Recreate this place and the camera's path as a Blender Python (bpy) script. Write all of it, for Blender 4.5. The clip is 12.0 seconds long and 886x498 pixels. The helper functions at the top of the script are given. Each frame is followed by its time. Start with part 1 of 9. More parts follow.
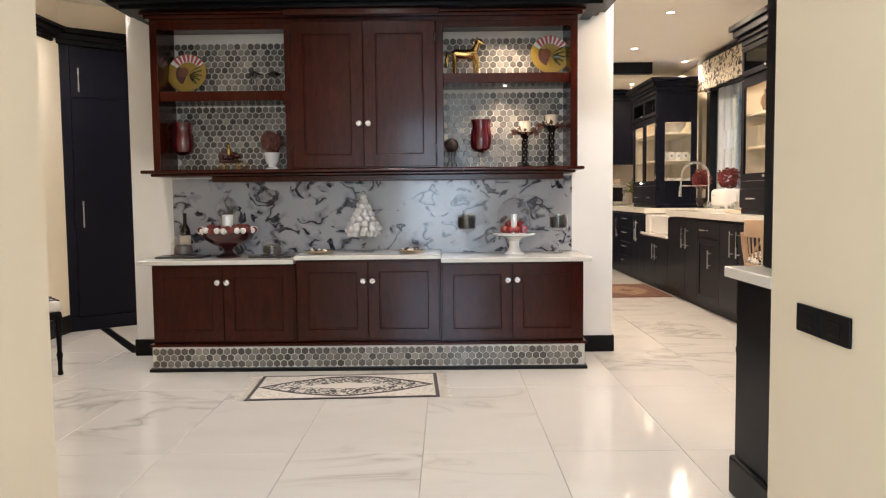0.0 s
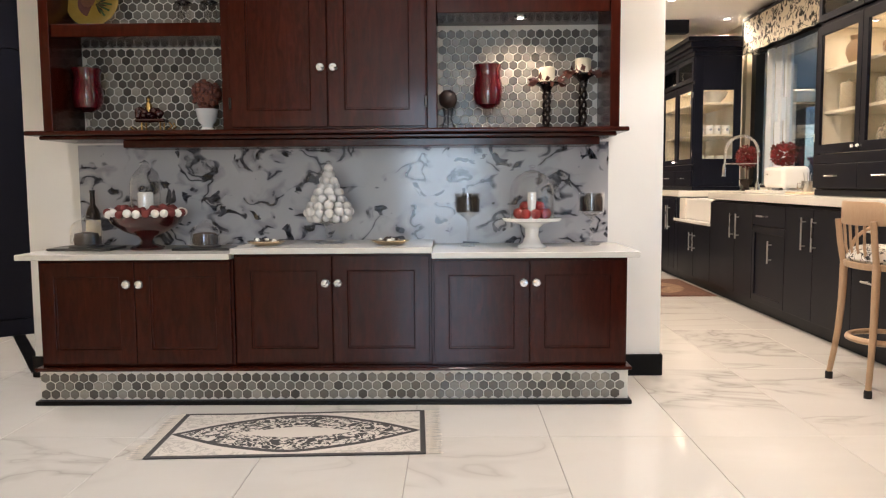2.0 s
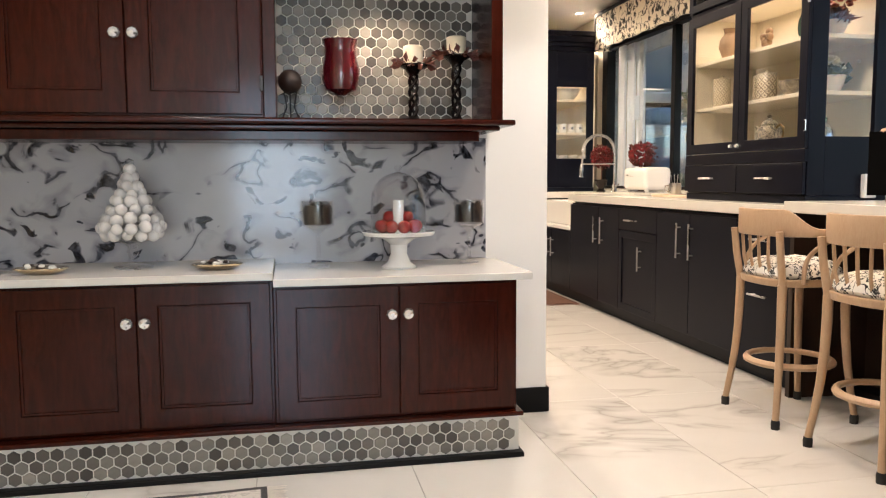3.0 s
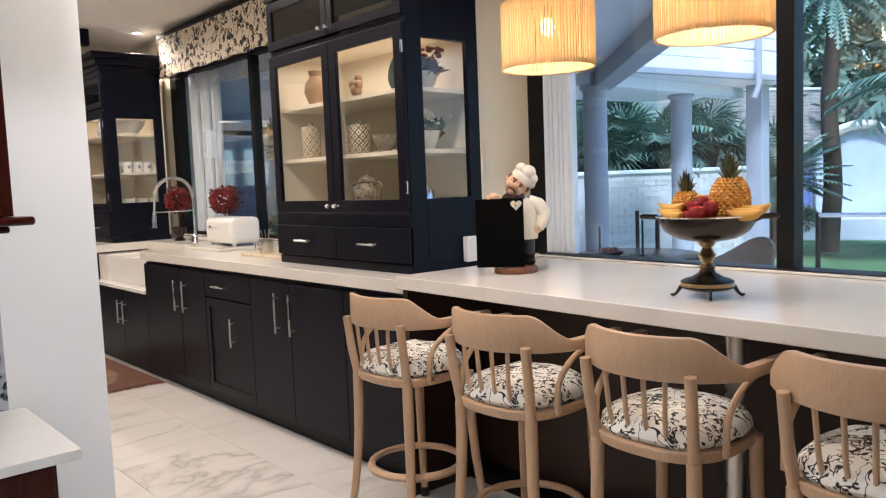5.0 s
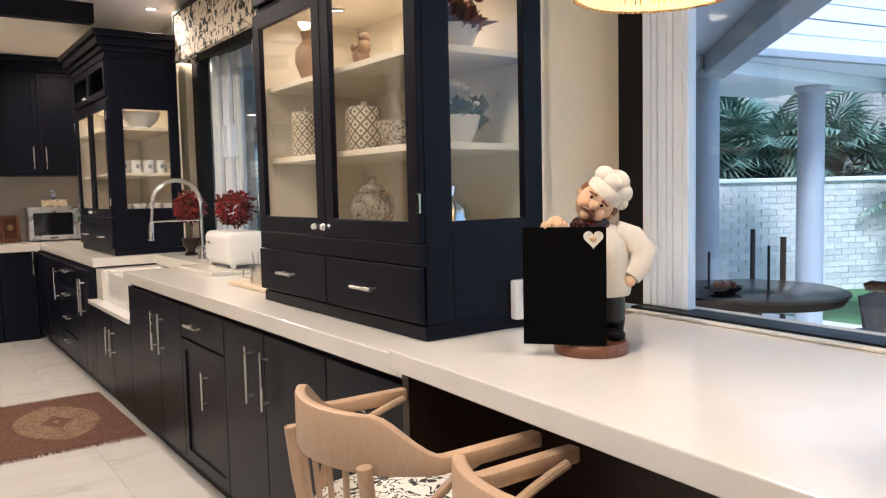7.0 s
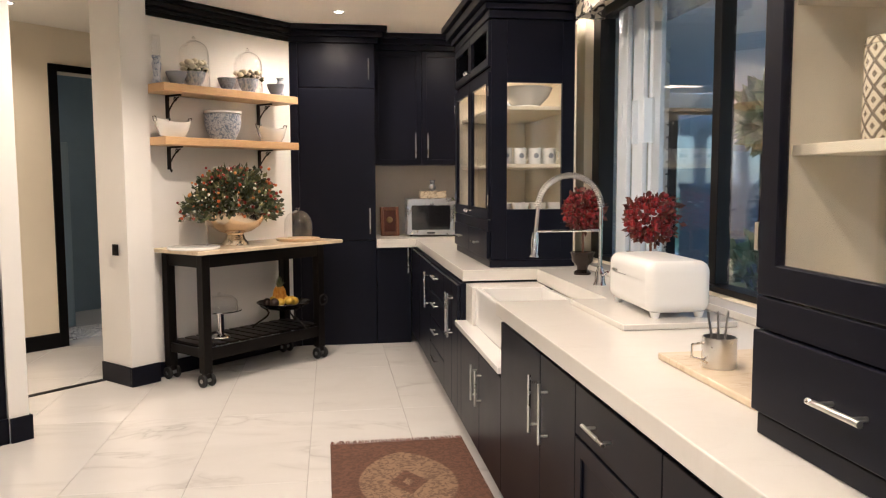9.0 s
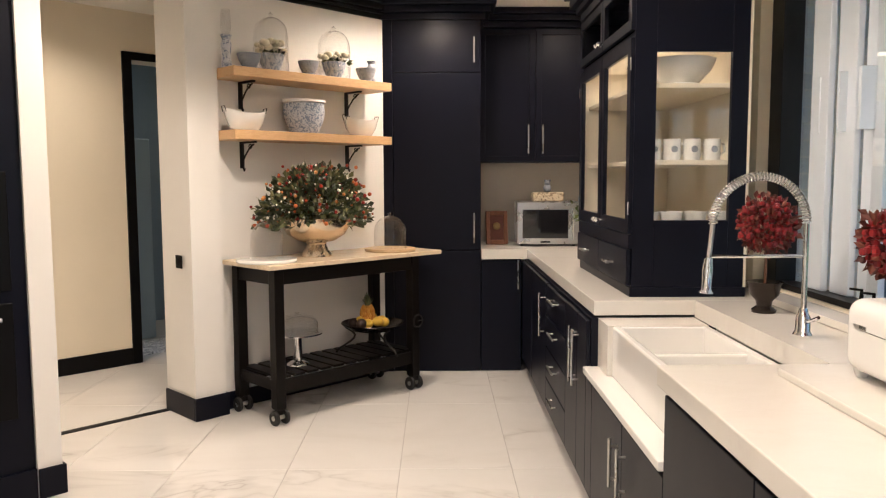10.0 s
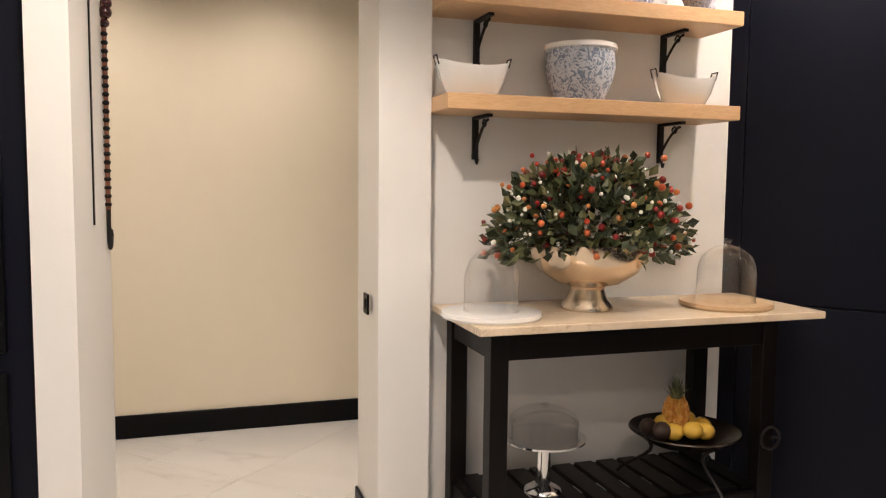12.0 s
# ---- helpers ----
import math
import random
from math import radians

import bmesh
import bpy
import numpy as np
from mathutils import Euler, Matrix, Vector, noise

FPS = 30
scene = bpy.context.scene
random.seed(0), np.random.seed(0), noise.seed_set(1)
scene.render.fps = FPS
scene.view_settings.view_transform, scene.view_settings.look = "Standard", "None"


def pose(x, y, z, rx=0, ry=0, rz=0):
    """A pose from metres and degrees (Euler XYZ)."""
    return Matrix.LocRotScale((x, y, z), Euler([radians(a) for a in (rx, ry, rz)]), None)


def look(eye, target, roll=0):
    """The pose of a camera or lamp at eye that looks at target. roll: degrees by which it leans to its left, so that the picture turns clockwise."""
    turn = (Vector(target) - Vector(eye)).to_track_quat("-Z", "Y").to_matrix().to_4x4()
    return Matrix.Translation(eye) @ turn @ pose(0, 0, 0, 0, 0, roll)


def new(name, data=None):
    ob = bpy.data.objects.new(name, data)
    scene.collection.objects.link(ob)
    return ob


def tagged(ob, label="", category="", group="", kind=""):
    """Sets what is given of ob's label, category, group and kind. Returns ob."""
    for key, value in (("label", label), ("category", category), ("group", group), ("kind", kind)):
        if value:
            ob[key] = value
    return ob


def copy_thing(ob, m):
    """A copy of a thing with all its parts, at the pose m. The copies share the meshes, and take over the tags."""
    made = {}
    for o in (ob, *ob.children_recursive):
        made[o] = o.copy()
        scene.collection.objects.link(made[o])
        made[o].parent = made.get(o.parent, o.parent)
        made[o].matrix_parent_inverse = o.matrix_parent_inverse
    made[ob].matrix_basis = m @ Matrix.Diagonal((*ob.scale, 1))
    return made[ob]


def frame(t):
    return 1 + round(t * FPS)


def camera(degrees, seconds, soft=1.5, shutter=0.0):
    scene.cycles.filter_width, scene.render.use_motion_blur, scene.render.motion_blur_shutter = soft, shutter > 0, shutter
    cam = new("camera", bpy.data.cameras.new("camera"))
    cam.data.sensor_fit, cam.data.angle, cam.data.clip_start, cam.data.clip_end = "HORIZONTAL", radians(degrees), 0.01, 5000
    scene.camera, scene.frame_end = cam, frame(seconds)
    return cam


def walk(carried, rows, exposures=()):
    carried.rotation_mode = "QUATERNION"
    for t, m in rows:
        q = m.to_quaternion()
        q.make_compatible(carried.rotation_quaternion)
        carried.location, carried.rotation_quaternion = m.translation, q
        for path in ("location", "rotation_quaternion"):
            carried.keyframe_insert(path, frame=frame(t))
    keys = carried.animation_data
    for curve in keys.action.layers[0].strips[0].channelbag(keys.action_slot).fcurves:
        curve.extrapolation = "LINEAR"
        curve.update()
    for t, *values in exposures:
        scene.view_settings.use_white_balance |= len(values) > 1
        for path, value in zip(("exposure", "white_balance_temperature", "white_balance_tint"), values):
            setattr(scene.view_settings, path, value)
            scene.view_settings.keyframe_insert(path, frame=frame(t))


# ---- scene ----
cam = camera(59.9, 12.0, 1.2)
PATH = [
    (0, (-0.094, -0.168, 1.192), (-0.105, 1.827, 1.054), -0.6),
    (0.5, (-0.091, 0.08, 1.143), (-0.104, 2.075, 0.999), -0.5),
    (1, (-0.082, 0.44, 1.139), (-0.102, 2.433, 0.975), -0.5),
    (1.5, (-0.049, 0.84, 1.123), (-0.073, 2.833, 0.954), -0.4),
    (2, (-0.026, 1.257, 1.114), (-0.055, 3.25, 0.941), -0.4),
    (2.5, (-0.06, 1.701, 1.119), (0.124, 3.685, 0.943), -0.0),
    (3, (-0.072, 2.076, 1.146), (0.319, 4.029, 0.964), -0.3),
    (3.5, (-0.075, 2.404, 1.201), (0.562, 4.292, 1.026), -0.4),
    (3.7, (-0.037, 2.499, 1.253), (0.717, 4.342, 1.072), -0.1),
    (5.3, (0.42, 2.98, 1.444), (1.794, 4.424, 1.277), -2.3),
    (5.5, (0.52, 3.067, 1.442), (1.91, 4.496, 1.279), -2.0),
    (6, (0.778, 3.279, 1.449), (2.18, 4.695, 1.288), -1.8),
    (6.5, (1.101, 3.523, 1.451), (2.439, 5.001, 1.292), -1.9),
    (7, (1.346, 3.815, 1.46), (2.498, 5.443, 1.305), -1.3),
    (7.5, (1.54, 4.152, 1.473), (2.446, 5.927, 1.308), -1.2),
    (9.3, (1.764, 5.762, 1.537), (1.963, 7.745, 1.366), -0.2),
    (9.5, (1.783, 5.946, 1.528), (1.929, 7.934, 1.359), -0.3),
    (10, (1.803, 6.569, 1.556), (1.819, 8.561, 1.376), -0.2),
    (10.5, (1.864, 7.151, 1.578), (1.785, 9.141, 1.393), -0.1),
    (11, (1.874, 7.733, 1.575), (1.638, 9.711, 1.392), -0.1),
    (11.5, (1.831, 8.327, 1.56), (1.354, 10.26, 1.377), 0.2),
    (12, (1.865, 8.851, 1.529), (0.954, 10.624, 1.362), 0.6),
]
walk(cam, [(t, look(eye, target, roll)) for t, eye, target, roll in PATH], [(0.0, 1.42, 5900, 10), (1.5, 1.42, 5800, 10), (3.5, 1.42, 5950, 10), (5.3, 1.0, 5200, 10), (6.5, 1.0, 5200, 10), (7.5, 1.22, 5550, 10), (9.5, 1.22, 5350, 10), (11.0, 1.17, 5750, 10), (12.0, 1.04, 5250, 10)])

# ---------------------------------------------------------------- light
world = bpy.data.worlds.new("sky")
scene.world = world
world.use_nodes = True
_sky = world.node_tree.nodes.new("ShaderNodeTexSky")
_sky.sky_type, _sky.sun_disc = "NISHITA", False
_sky.sun_elevation, _sky.sun_rotation = radians(54), radians(230)
world.node_tree.links.new(_sky.outputs[0], world.node_tree.nodes["Background"].inputs[0])
world.node_tree.nodes["Background"].inputs[1].default_value = 0.15
_sun = new("sun", bpy.data.lights.new("sun", "SUN"))
_sun.data.energy, _sun.data.angle, _sun.data.color = 2.2, radians(12), (1.0, 0.99, 0.97)
_sun.matrix_world = look((-12, -10, 22), (0, 0, 0))
_day = new("entrance_daylight", bpy.data.lights.new("entrance_daylight", "AREA"))
_day.data.shape, _day.data.size, _day.data.size_y, _day.data.energy, _day.data.color = "RECTANGLE", 1.4, 2.2, 30.0, (0.70, 0.85, 1.0)
_day.matrix_world = look((-0.2, -3.3, 1.4), (-0.2, 2.0, 1.2))
WARM = (1.0, 0.745, 0.515)
DOWNLIGHT_WATTS = 9.8
PALE = (1.0, 0.865, 0.75)

# ---------------------------------------------------------------- materials
def pack(name):
    m = bpy.data.materials.new(name)
    m.use_nodes = True
    nt = m.node_tree
    return m, nt, nt.nodes["Principled BSDF"]


def nd(nt, kind, *links, operation=None, data_type=None, blend_type=None, feature=None):
    """A node; links are (input, value or socket)."""
    n = nt.nodes.new("ShaderNode" + kind)
    if operation:
        n.operation = operation
    if data_type:
        n.data_type = data_type
    if blend_type:
        n.blend_type = blend_type
    if feature:
        n.feature = feature
    for key, v in links:
        if isinstance(v, bpy.types.NodeSocket):
            nt.links.new(v, n.inputs[key])
        else:
            n.inputs[key].default_value = v
    return n


def rgb(c):
    return (*c, 1.0)


def ramp(nt, fac, stops):
    n = nd(nt, "ValToRGB", (0, fac))
    while len(n.color_ramp.elements) < len(stops):
        n.color_ramp.elements.new(0.5)
    for e, (p, c) in zip(n.color_ramp.elements, stops):
        e.position, e.color = p, rgb(c) if len(c) == 3 else c
    return n.outputs[0]


def math_(nt, op, a, b=0.0):
    return nd(nt, "Math", (0, a), (1, b), operation=op).outputs[0]


def coords(nt, which="Object", scale=(1, 1, 1), shift=None):
    tc = nd(nt, "TexCoord")
    mp = nd(nt, "Mapping", (0, tc.outputs[which]), (3, scale))
    if shift is not None:
        nt.links.new(shift, mp.inputs[1])
    return mp.outputs[0]


def noise_(nt, vec, scale, detail=4.0, rough=0.55, dist=0.0):
    return nd(nt, "TexNoise", (0, vec), ("Scale", scale), ("Detail", detail), ("Roughness", rough), ("Distortion", dist)).outputs[0]


def bump_(nt, bsdf, height, strength, distance=0.01):
    b = nd(nt, "Bump", ("Strength", strength), ("Distance", distance), ("Height", height))
    nt.links.new(b.outputs[0], bsdf.inputs["Normal"])


def mixc(nt, fac, a, b, mode="MIX"):
    n = nd(nt, "Mix", data_type="RGBA", blend_type=mode)
    for i, v in ((0, fac), (6, a), (7, b)):
        if isinstance(v, bpy.types.NodeSocket):
            nt.links.new(v, n.inputs[i])
        else:
            n.inputs[i].default_value = v if i == 0 else rgb(v)
    return n.outputs[2]


def plain(name, c, rough=0.5, metal=0.0, vary=0.12, scale=6.0, grain=60.0, bump=0.08, coat=0.0, c2=None, spec=0.5, rv=0.1):
    """Paint, metal, plaster: two scales of variation in colour and gloss."""
    m, nt, b = pack(name)
    v = coords(nt)
    big, fine = noise_(nt, v, scale, 5), noise_(nt, v, grain, 3)
    dark = c2 or tuple(x * (1 - vary) for x in c)
    col = mixc(nt, big, dark, tuple(min(1, x * (1 + vary * 0.6)) for x in c))
    col = mixc(nt, math_(nt, "MULTIPLY", fine, 0.35), col, dark)
    nt.links.new(col, b.inputs["Base Color"])
    b.inputs["Metallic"].default_value = metal
    b.inputs["Specular IOR Level"].default_value = spec
    rr = math_(nt, "ADD", math_(nt, "MULTIPLY", big, rv), rough - rv / 2)
    nt.links.new(rr, b.inputs["Roughness"])
    b.inputs["Coat Weight"].default_value = coat
    b.inputs["Coat Roughness"].default_value = 0.08
    if bump:
        bump_(nt, b, fine, bump, 0.004)
    return m


def wood(name, c, dark, rough=0.35, scale=(14, 14, 1.2), coat=0.0, bump=0.05, spec=0.5):
    m, nt, b = pack(name)
    b.inputs["Specular IOR Level"].default_value = spec
    v = coords(nt, scale=scale)
    warp = noise_(nt, v, 1.1, 3, 0.5, 0.8)
    grain = noise_(nt, v, 5.5, 8, 0.65, 1.2)
    col = mixc(nt, ramp(nt, grain, [(0.35, (0, 0, 0)), (0.68, (1, 1, 1))]), dark, c)
    col = mixc(nt, math_(nt, "MULTIPLY", warp, 0.5), col, dark)
    nt.links.new(col, b.inputs["Base Color"])
    nt.links.new(math_(nt, "ADD", math_(nt, "MULTIPLY", grain, 0.14), rough - 0.07), b.inputs["Roughness"])
    b.inputs["Coat Weight"].default_value = coat
    b.inputs["Coat Roughness"].default_value = 0.12
    bump_(nt, b, grain, bump, 0.002)
    return m


def marble(name, base, vein, cloud, rough, scale, amount=0.5, per_piece=True, coat=0.0, detail=6.0, warp=1.6, width=1.0):
    m, nt, b = pack(name)
    tc = nd(nt, "TexCoord")
    vec = tc.outputs["Object"]
    if per_piece:
        oi = nd(nt, "ObjectInfo")
        off = nd(nt, "VectorMath", (0, oi.outputs["Location"]), (1, vec), operation="ADD").outputs[0]
        rnd = nd(nt, "CombineXYZ", (2, math_(nt, "MULTIPLY", oi.outputs["Random"], 9.0)))
        vec = nd(nt, "VectorMath", (0, off), (1, rnd.outputs[0]), operation="ADD").outputs[0]
    rot = nd(nt, "Mapping", (0, vec), (2, (0, 0, 0.6)), (3, (1.0, 2.1, 1.0)))
    wv = nd(nt, "TexNoise", (0, rot.outputs[0]), ("Scale", scale), ("Detail", detail), ("Roughness", 0.6), ("Distortion", warp)).outputs[0]
    line = math_(nt, "ABSOLUTE", math_(nt, "SUBTRACT", wv, 0.5))
    veins = ramp(nt, line, [(0.0, (1, 1, 1)), (0.009 * width, (0.5, 0.5, 0.5)), (0.045 * width, (0, 0, 0))])
    mask = ramp(nt, noise_(nt, rot.outputs[0], scale * 0.55, 3), [(0.5, (0, 0, 0)), (0.66, (1, 1, 1))])
    clouds = noise_(nt, rot.outputs[0], scale * 0.8, 5, 0.6, 0.6)
    col = mixc(nt, ramp(nt, clouds, [(0.45, (0, 0, 0)), (0.8, (1, 1, 1))]), base, cloud)
    vf = math_(nt, "MULTIPLY", math_(nt, "MULTIPLY", veins, mask), amount)
    col = mixc(nt, vf, col, vein)
    nt.links.new(col, b.inputs["Base Color"])
    nt.links.new(math_(nt, "ADD", math_(nt, "MULTIPLY", clouds, 0.06), rough), b.inputs["Roughness"])
    b.inputs["Coat Weight"].default_value = coat
    return m


def glass(name, tint=(1, 1, 1), rough=0.0, gloss=1.0, least=0.05, edge=0.55):
    """Thin clear pane: see-through, with Fresnel gloss."""
    m, nt, b = pack(name)
    out = nt.nodes["Material Output"]
    tr = nd(nt, "BsdfTransparent", (0, rgb(tint)))
    gl = nd(nt, "BsdfGlossy", (0, rgb((gloss, gloss, gloss))), ("Roughness", rough))
    fc = math_(nt, "POWER", nd(nt, "LayerWeight", (0, 0.5)).outputs["Facing"], 3.0)
    fr = math_(nt, "ADD", math_(nt, "MULTIPLY", fc, edge), least)
    mx = nd(nt, "MixShader", (0, fr), (1, tr.outputs[0]), (2, gl.outputs[0]))
    nt.links.new(mx.outputs[0], out.inputs[0])
    return m


def glow(name, c, strength):
    m, nt, b = pack(name)
    b.inputs["Base Color"].default_value = rgb(c)
    b.inputs["Emission Color"].default_value = rgb(c)
    b.inputs["Emission Strength"].default_value = strength
    return m


def pieces(name, palette, rough=0.35, metal=0.0, island=False, grain=40.0, bump=0.1, coat=0.0):
    """Many alike pieces, each with a colour of its own out of a palette."""
    m, nt, b = pack(name)
    r = nd(nt, "NewGeometry").outputs["Random Per Island"] if island else nd(nt, "ObjectInfo").outputs["Random"]
    col = ramp(nt, r, palette)
    n = noise_(nt, coords(nt), grain, 4)
    col = mixc(nt, math_(nt, "MULTIPLY", n, 0.5), col, tuple(0.5 * x for x in palette[0][1]))
    nt.links.new(col, b.inputs["Base Color"])
    b.inputs["Metallic"].default_value = metal
    b.inputs["Roughness"].default_value = rough
    b.inputs["Coat Weight"].default_value = coat
    bump_(nt, b, n, bump, 0.003)
    return m


def floral(name, ground, ink, scale=9.0, cut=0.52, leafy=0.22):
    """Printed cloth: dark leaves and tendrils on a pale ground."""
    m, nt, b = pack(name)
    v = coords(nt)
    w = nd(nt, "TexNoise", (0, v), ("Scale", scale * 0.7), ("Detail", 2.0)).outputs[1]
    v2 = nd(nt, "VectorMath", (0, v), (1, nd(nt, "VectorMath", (0, w), (1, (0.16, 0.16, 0.16)), operation="MULTIPLY").outputs[0]), operation="ADD").outputs[0]
    leaf = nd(nt, "TexVoronoi", (0, v2), ("Scale", scale * 1.5), ("Randomness", 0.9), feature="F1").outputs[0]
    leaves = ramp(nt, leaf, [(leafy, (1, 1, 1)), (leafy + 0.05, (0, 0, 0))])
    vein = math_(nt, "ABSOLUTE", math_(nt, "SUBTRACT", noise_(nt, v2, scale * 1.1, 2.0), 0.5))
    stems = ramp(nt, vein, [(0.014, (1, 1, 1)), (0.028, (0, 0, 0))])
    gate = ramp(nt, noise_(nt, v2, scale * 2.4, 2.0), [(cut - 0.04, (0, 0, 0)), (cut + 0.02, (1, 1, 1))])
    f = math_(nt, "MAXIMUM", math_(nt, "MULTIPLY", leaves, gate), stems)
    weave = noise_(nt, v, 260, 2)
    col = mixc(nt, f, ground, ink)
    nt.links.new(col, b.inputs["Base Color"])
    b.inputs["Roughness"].default_value = 0.8
    bump_(nt, b, weave, 0.15, 0.002)
    return m


def lattice(name, ground, ink, n=9.0):
    """Glazed pots with a diamond trellis round them and a dot in each diamond."""
    m, nt, b = pack(name)
    sp = nd(nt, "SeparateXYZ", (0, nd(nt, "TexCoord").outputs["Object"]))
    a = math_(nt, "MULTIPLY", math_(nt, "ARCTAN2", sp.outputs[1], sp.outputs[0]), n / (2 * math.pi))
    z = math_(nt, "MULTIPLY", sp.outputs[2], 22.0)
    def band(q):
        return math_(nt, "ABSOLUTE", math_(nt, "SUBTRACT", math_(nt, "FRACT", q), 0.5))
    p, q = band(math_(nt, "ADD", a, z)), band(math_(nt, "SUBTRACT", a, z))
    lines = ramp(nt, math_(nt, "MAXIMUM", p, q), [(0.38, (0, 0, 0)), (0.41, (1, 1, 1))])
    dot = ramp(nt, math_(nt, "MAXIMUM", p, q), [(0.13, (1, 1, 1)), (0.17, (0, 0, 0))])
    col = mixc(nt, math_(nt, "MAXIMUM", lines, dot), ground, ink)
    col = mixc(nt, math_(nt, "MULTIPLY", noise_(nt, coords(nt), 30, 3), 0.3), col, tuple(0.6 * x for x in ground))
    nt.links.new(col, b.inputs["Base Color"])
    b.inputs["Roughness"].default_value = 0.25
    return m


def smear(name):
    """Grey-white slab with bold dragged strokes of black ink, pooled and torn at their edges."""
    m, nt, b = pack(name)
    v = coords(nt, scale=(1.0, 1.0, 1.25))
    w = nd(nt, "TexNoise", (0, v), ("Scale", 3.4), ("Detail", 2.0), ("Roughness", 0.5)).outputs[1]
    v2 = nd(nt, "VectorMath", (0, v), (1, nd(nt, "VectorMath", (0, w), (1, (0.42, 0.42, 0.42)), operation="MULTIPLY").outputs[0]), operation="ADD").outputs[0]
    torn = math_(nt, "MULTIPLY", noise_(nt, v2, 34, 4, 0.6), 0.07)
    ridge = math_(nt, "ABSOLUTE", math_(nt, "SUBTRACT", noise_(nt, v2, 4.6, 1.5, 0.5, 0.7), 0.5))
    stroke = ramp(nt, math_(nt, "ADD", ridge, torn), [(0.052, (1, 1, 1)), (0.066, (0, 0, 0))])
    gate = ramp(nt, noise_(nt, v, 5.2, 2), [(0.47, (0, 0, 0)), (0.53, (1, 1, 1))])
    pool = ramp(nt, math_(nt, "ADD", noise_(nt, v2, 7.5, 2, 0.5, 0.5), torn), [(0.665, (0, 0, 0)), (0.70, (1, 1, 1))])
    wash = ramp(nt, math_(nt, "ADD", ridge, torn), [(0.06, (0.55, 0.55, 0.55)), (0.15, (0, 0, 0))])
    f = math_(nt, "MAXIMUM", pool, math_(nt, "MULTIPLY", stroke, gate))
    base = mixc(nt, noise_(nt, v2, 2.4, 4), (0.36, 0.36, 0.385), (0.48, 0.485, 0.51))
    base = mixc(nt, math_(nt, "MULTIPLY", wash, gate), base, (0.14, 0.145, 0.17))
    tone = mixc(nt, ramp(nt, noise_(nt, v2, 26, 3), [(0.4, (0, 0, 0)), (0.65, (1, 1, 1))]), (0.010, 0.010, 0.014), (0.085, 0.09, 0.11))
    nt.links.new(mixc(nt, f, base, tone), b.inputs["Base Color"])
    b.inputs["Roughness"].default_value = 0.12
    return m


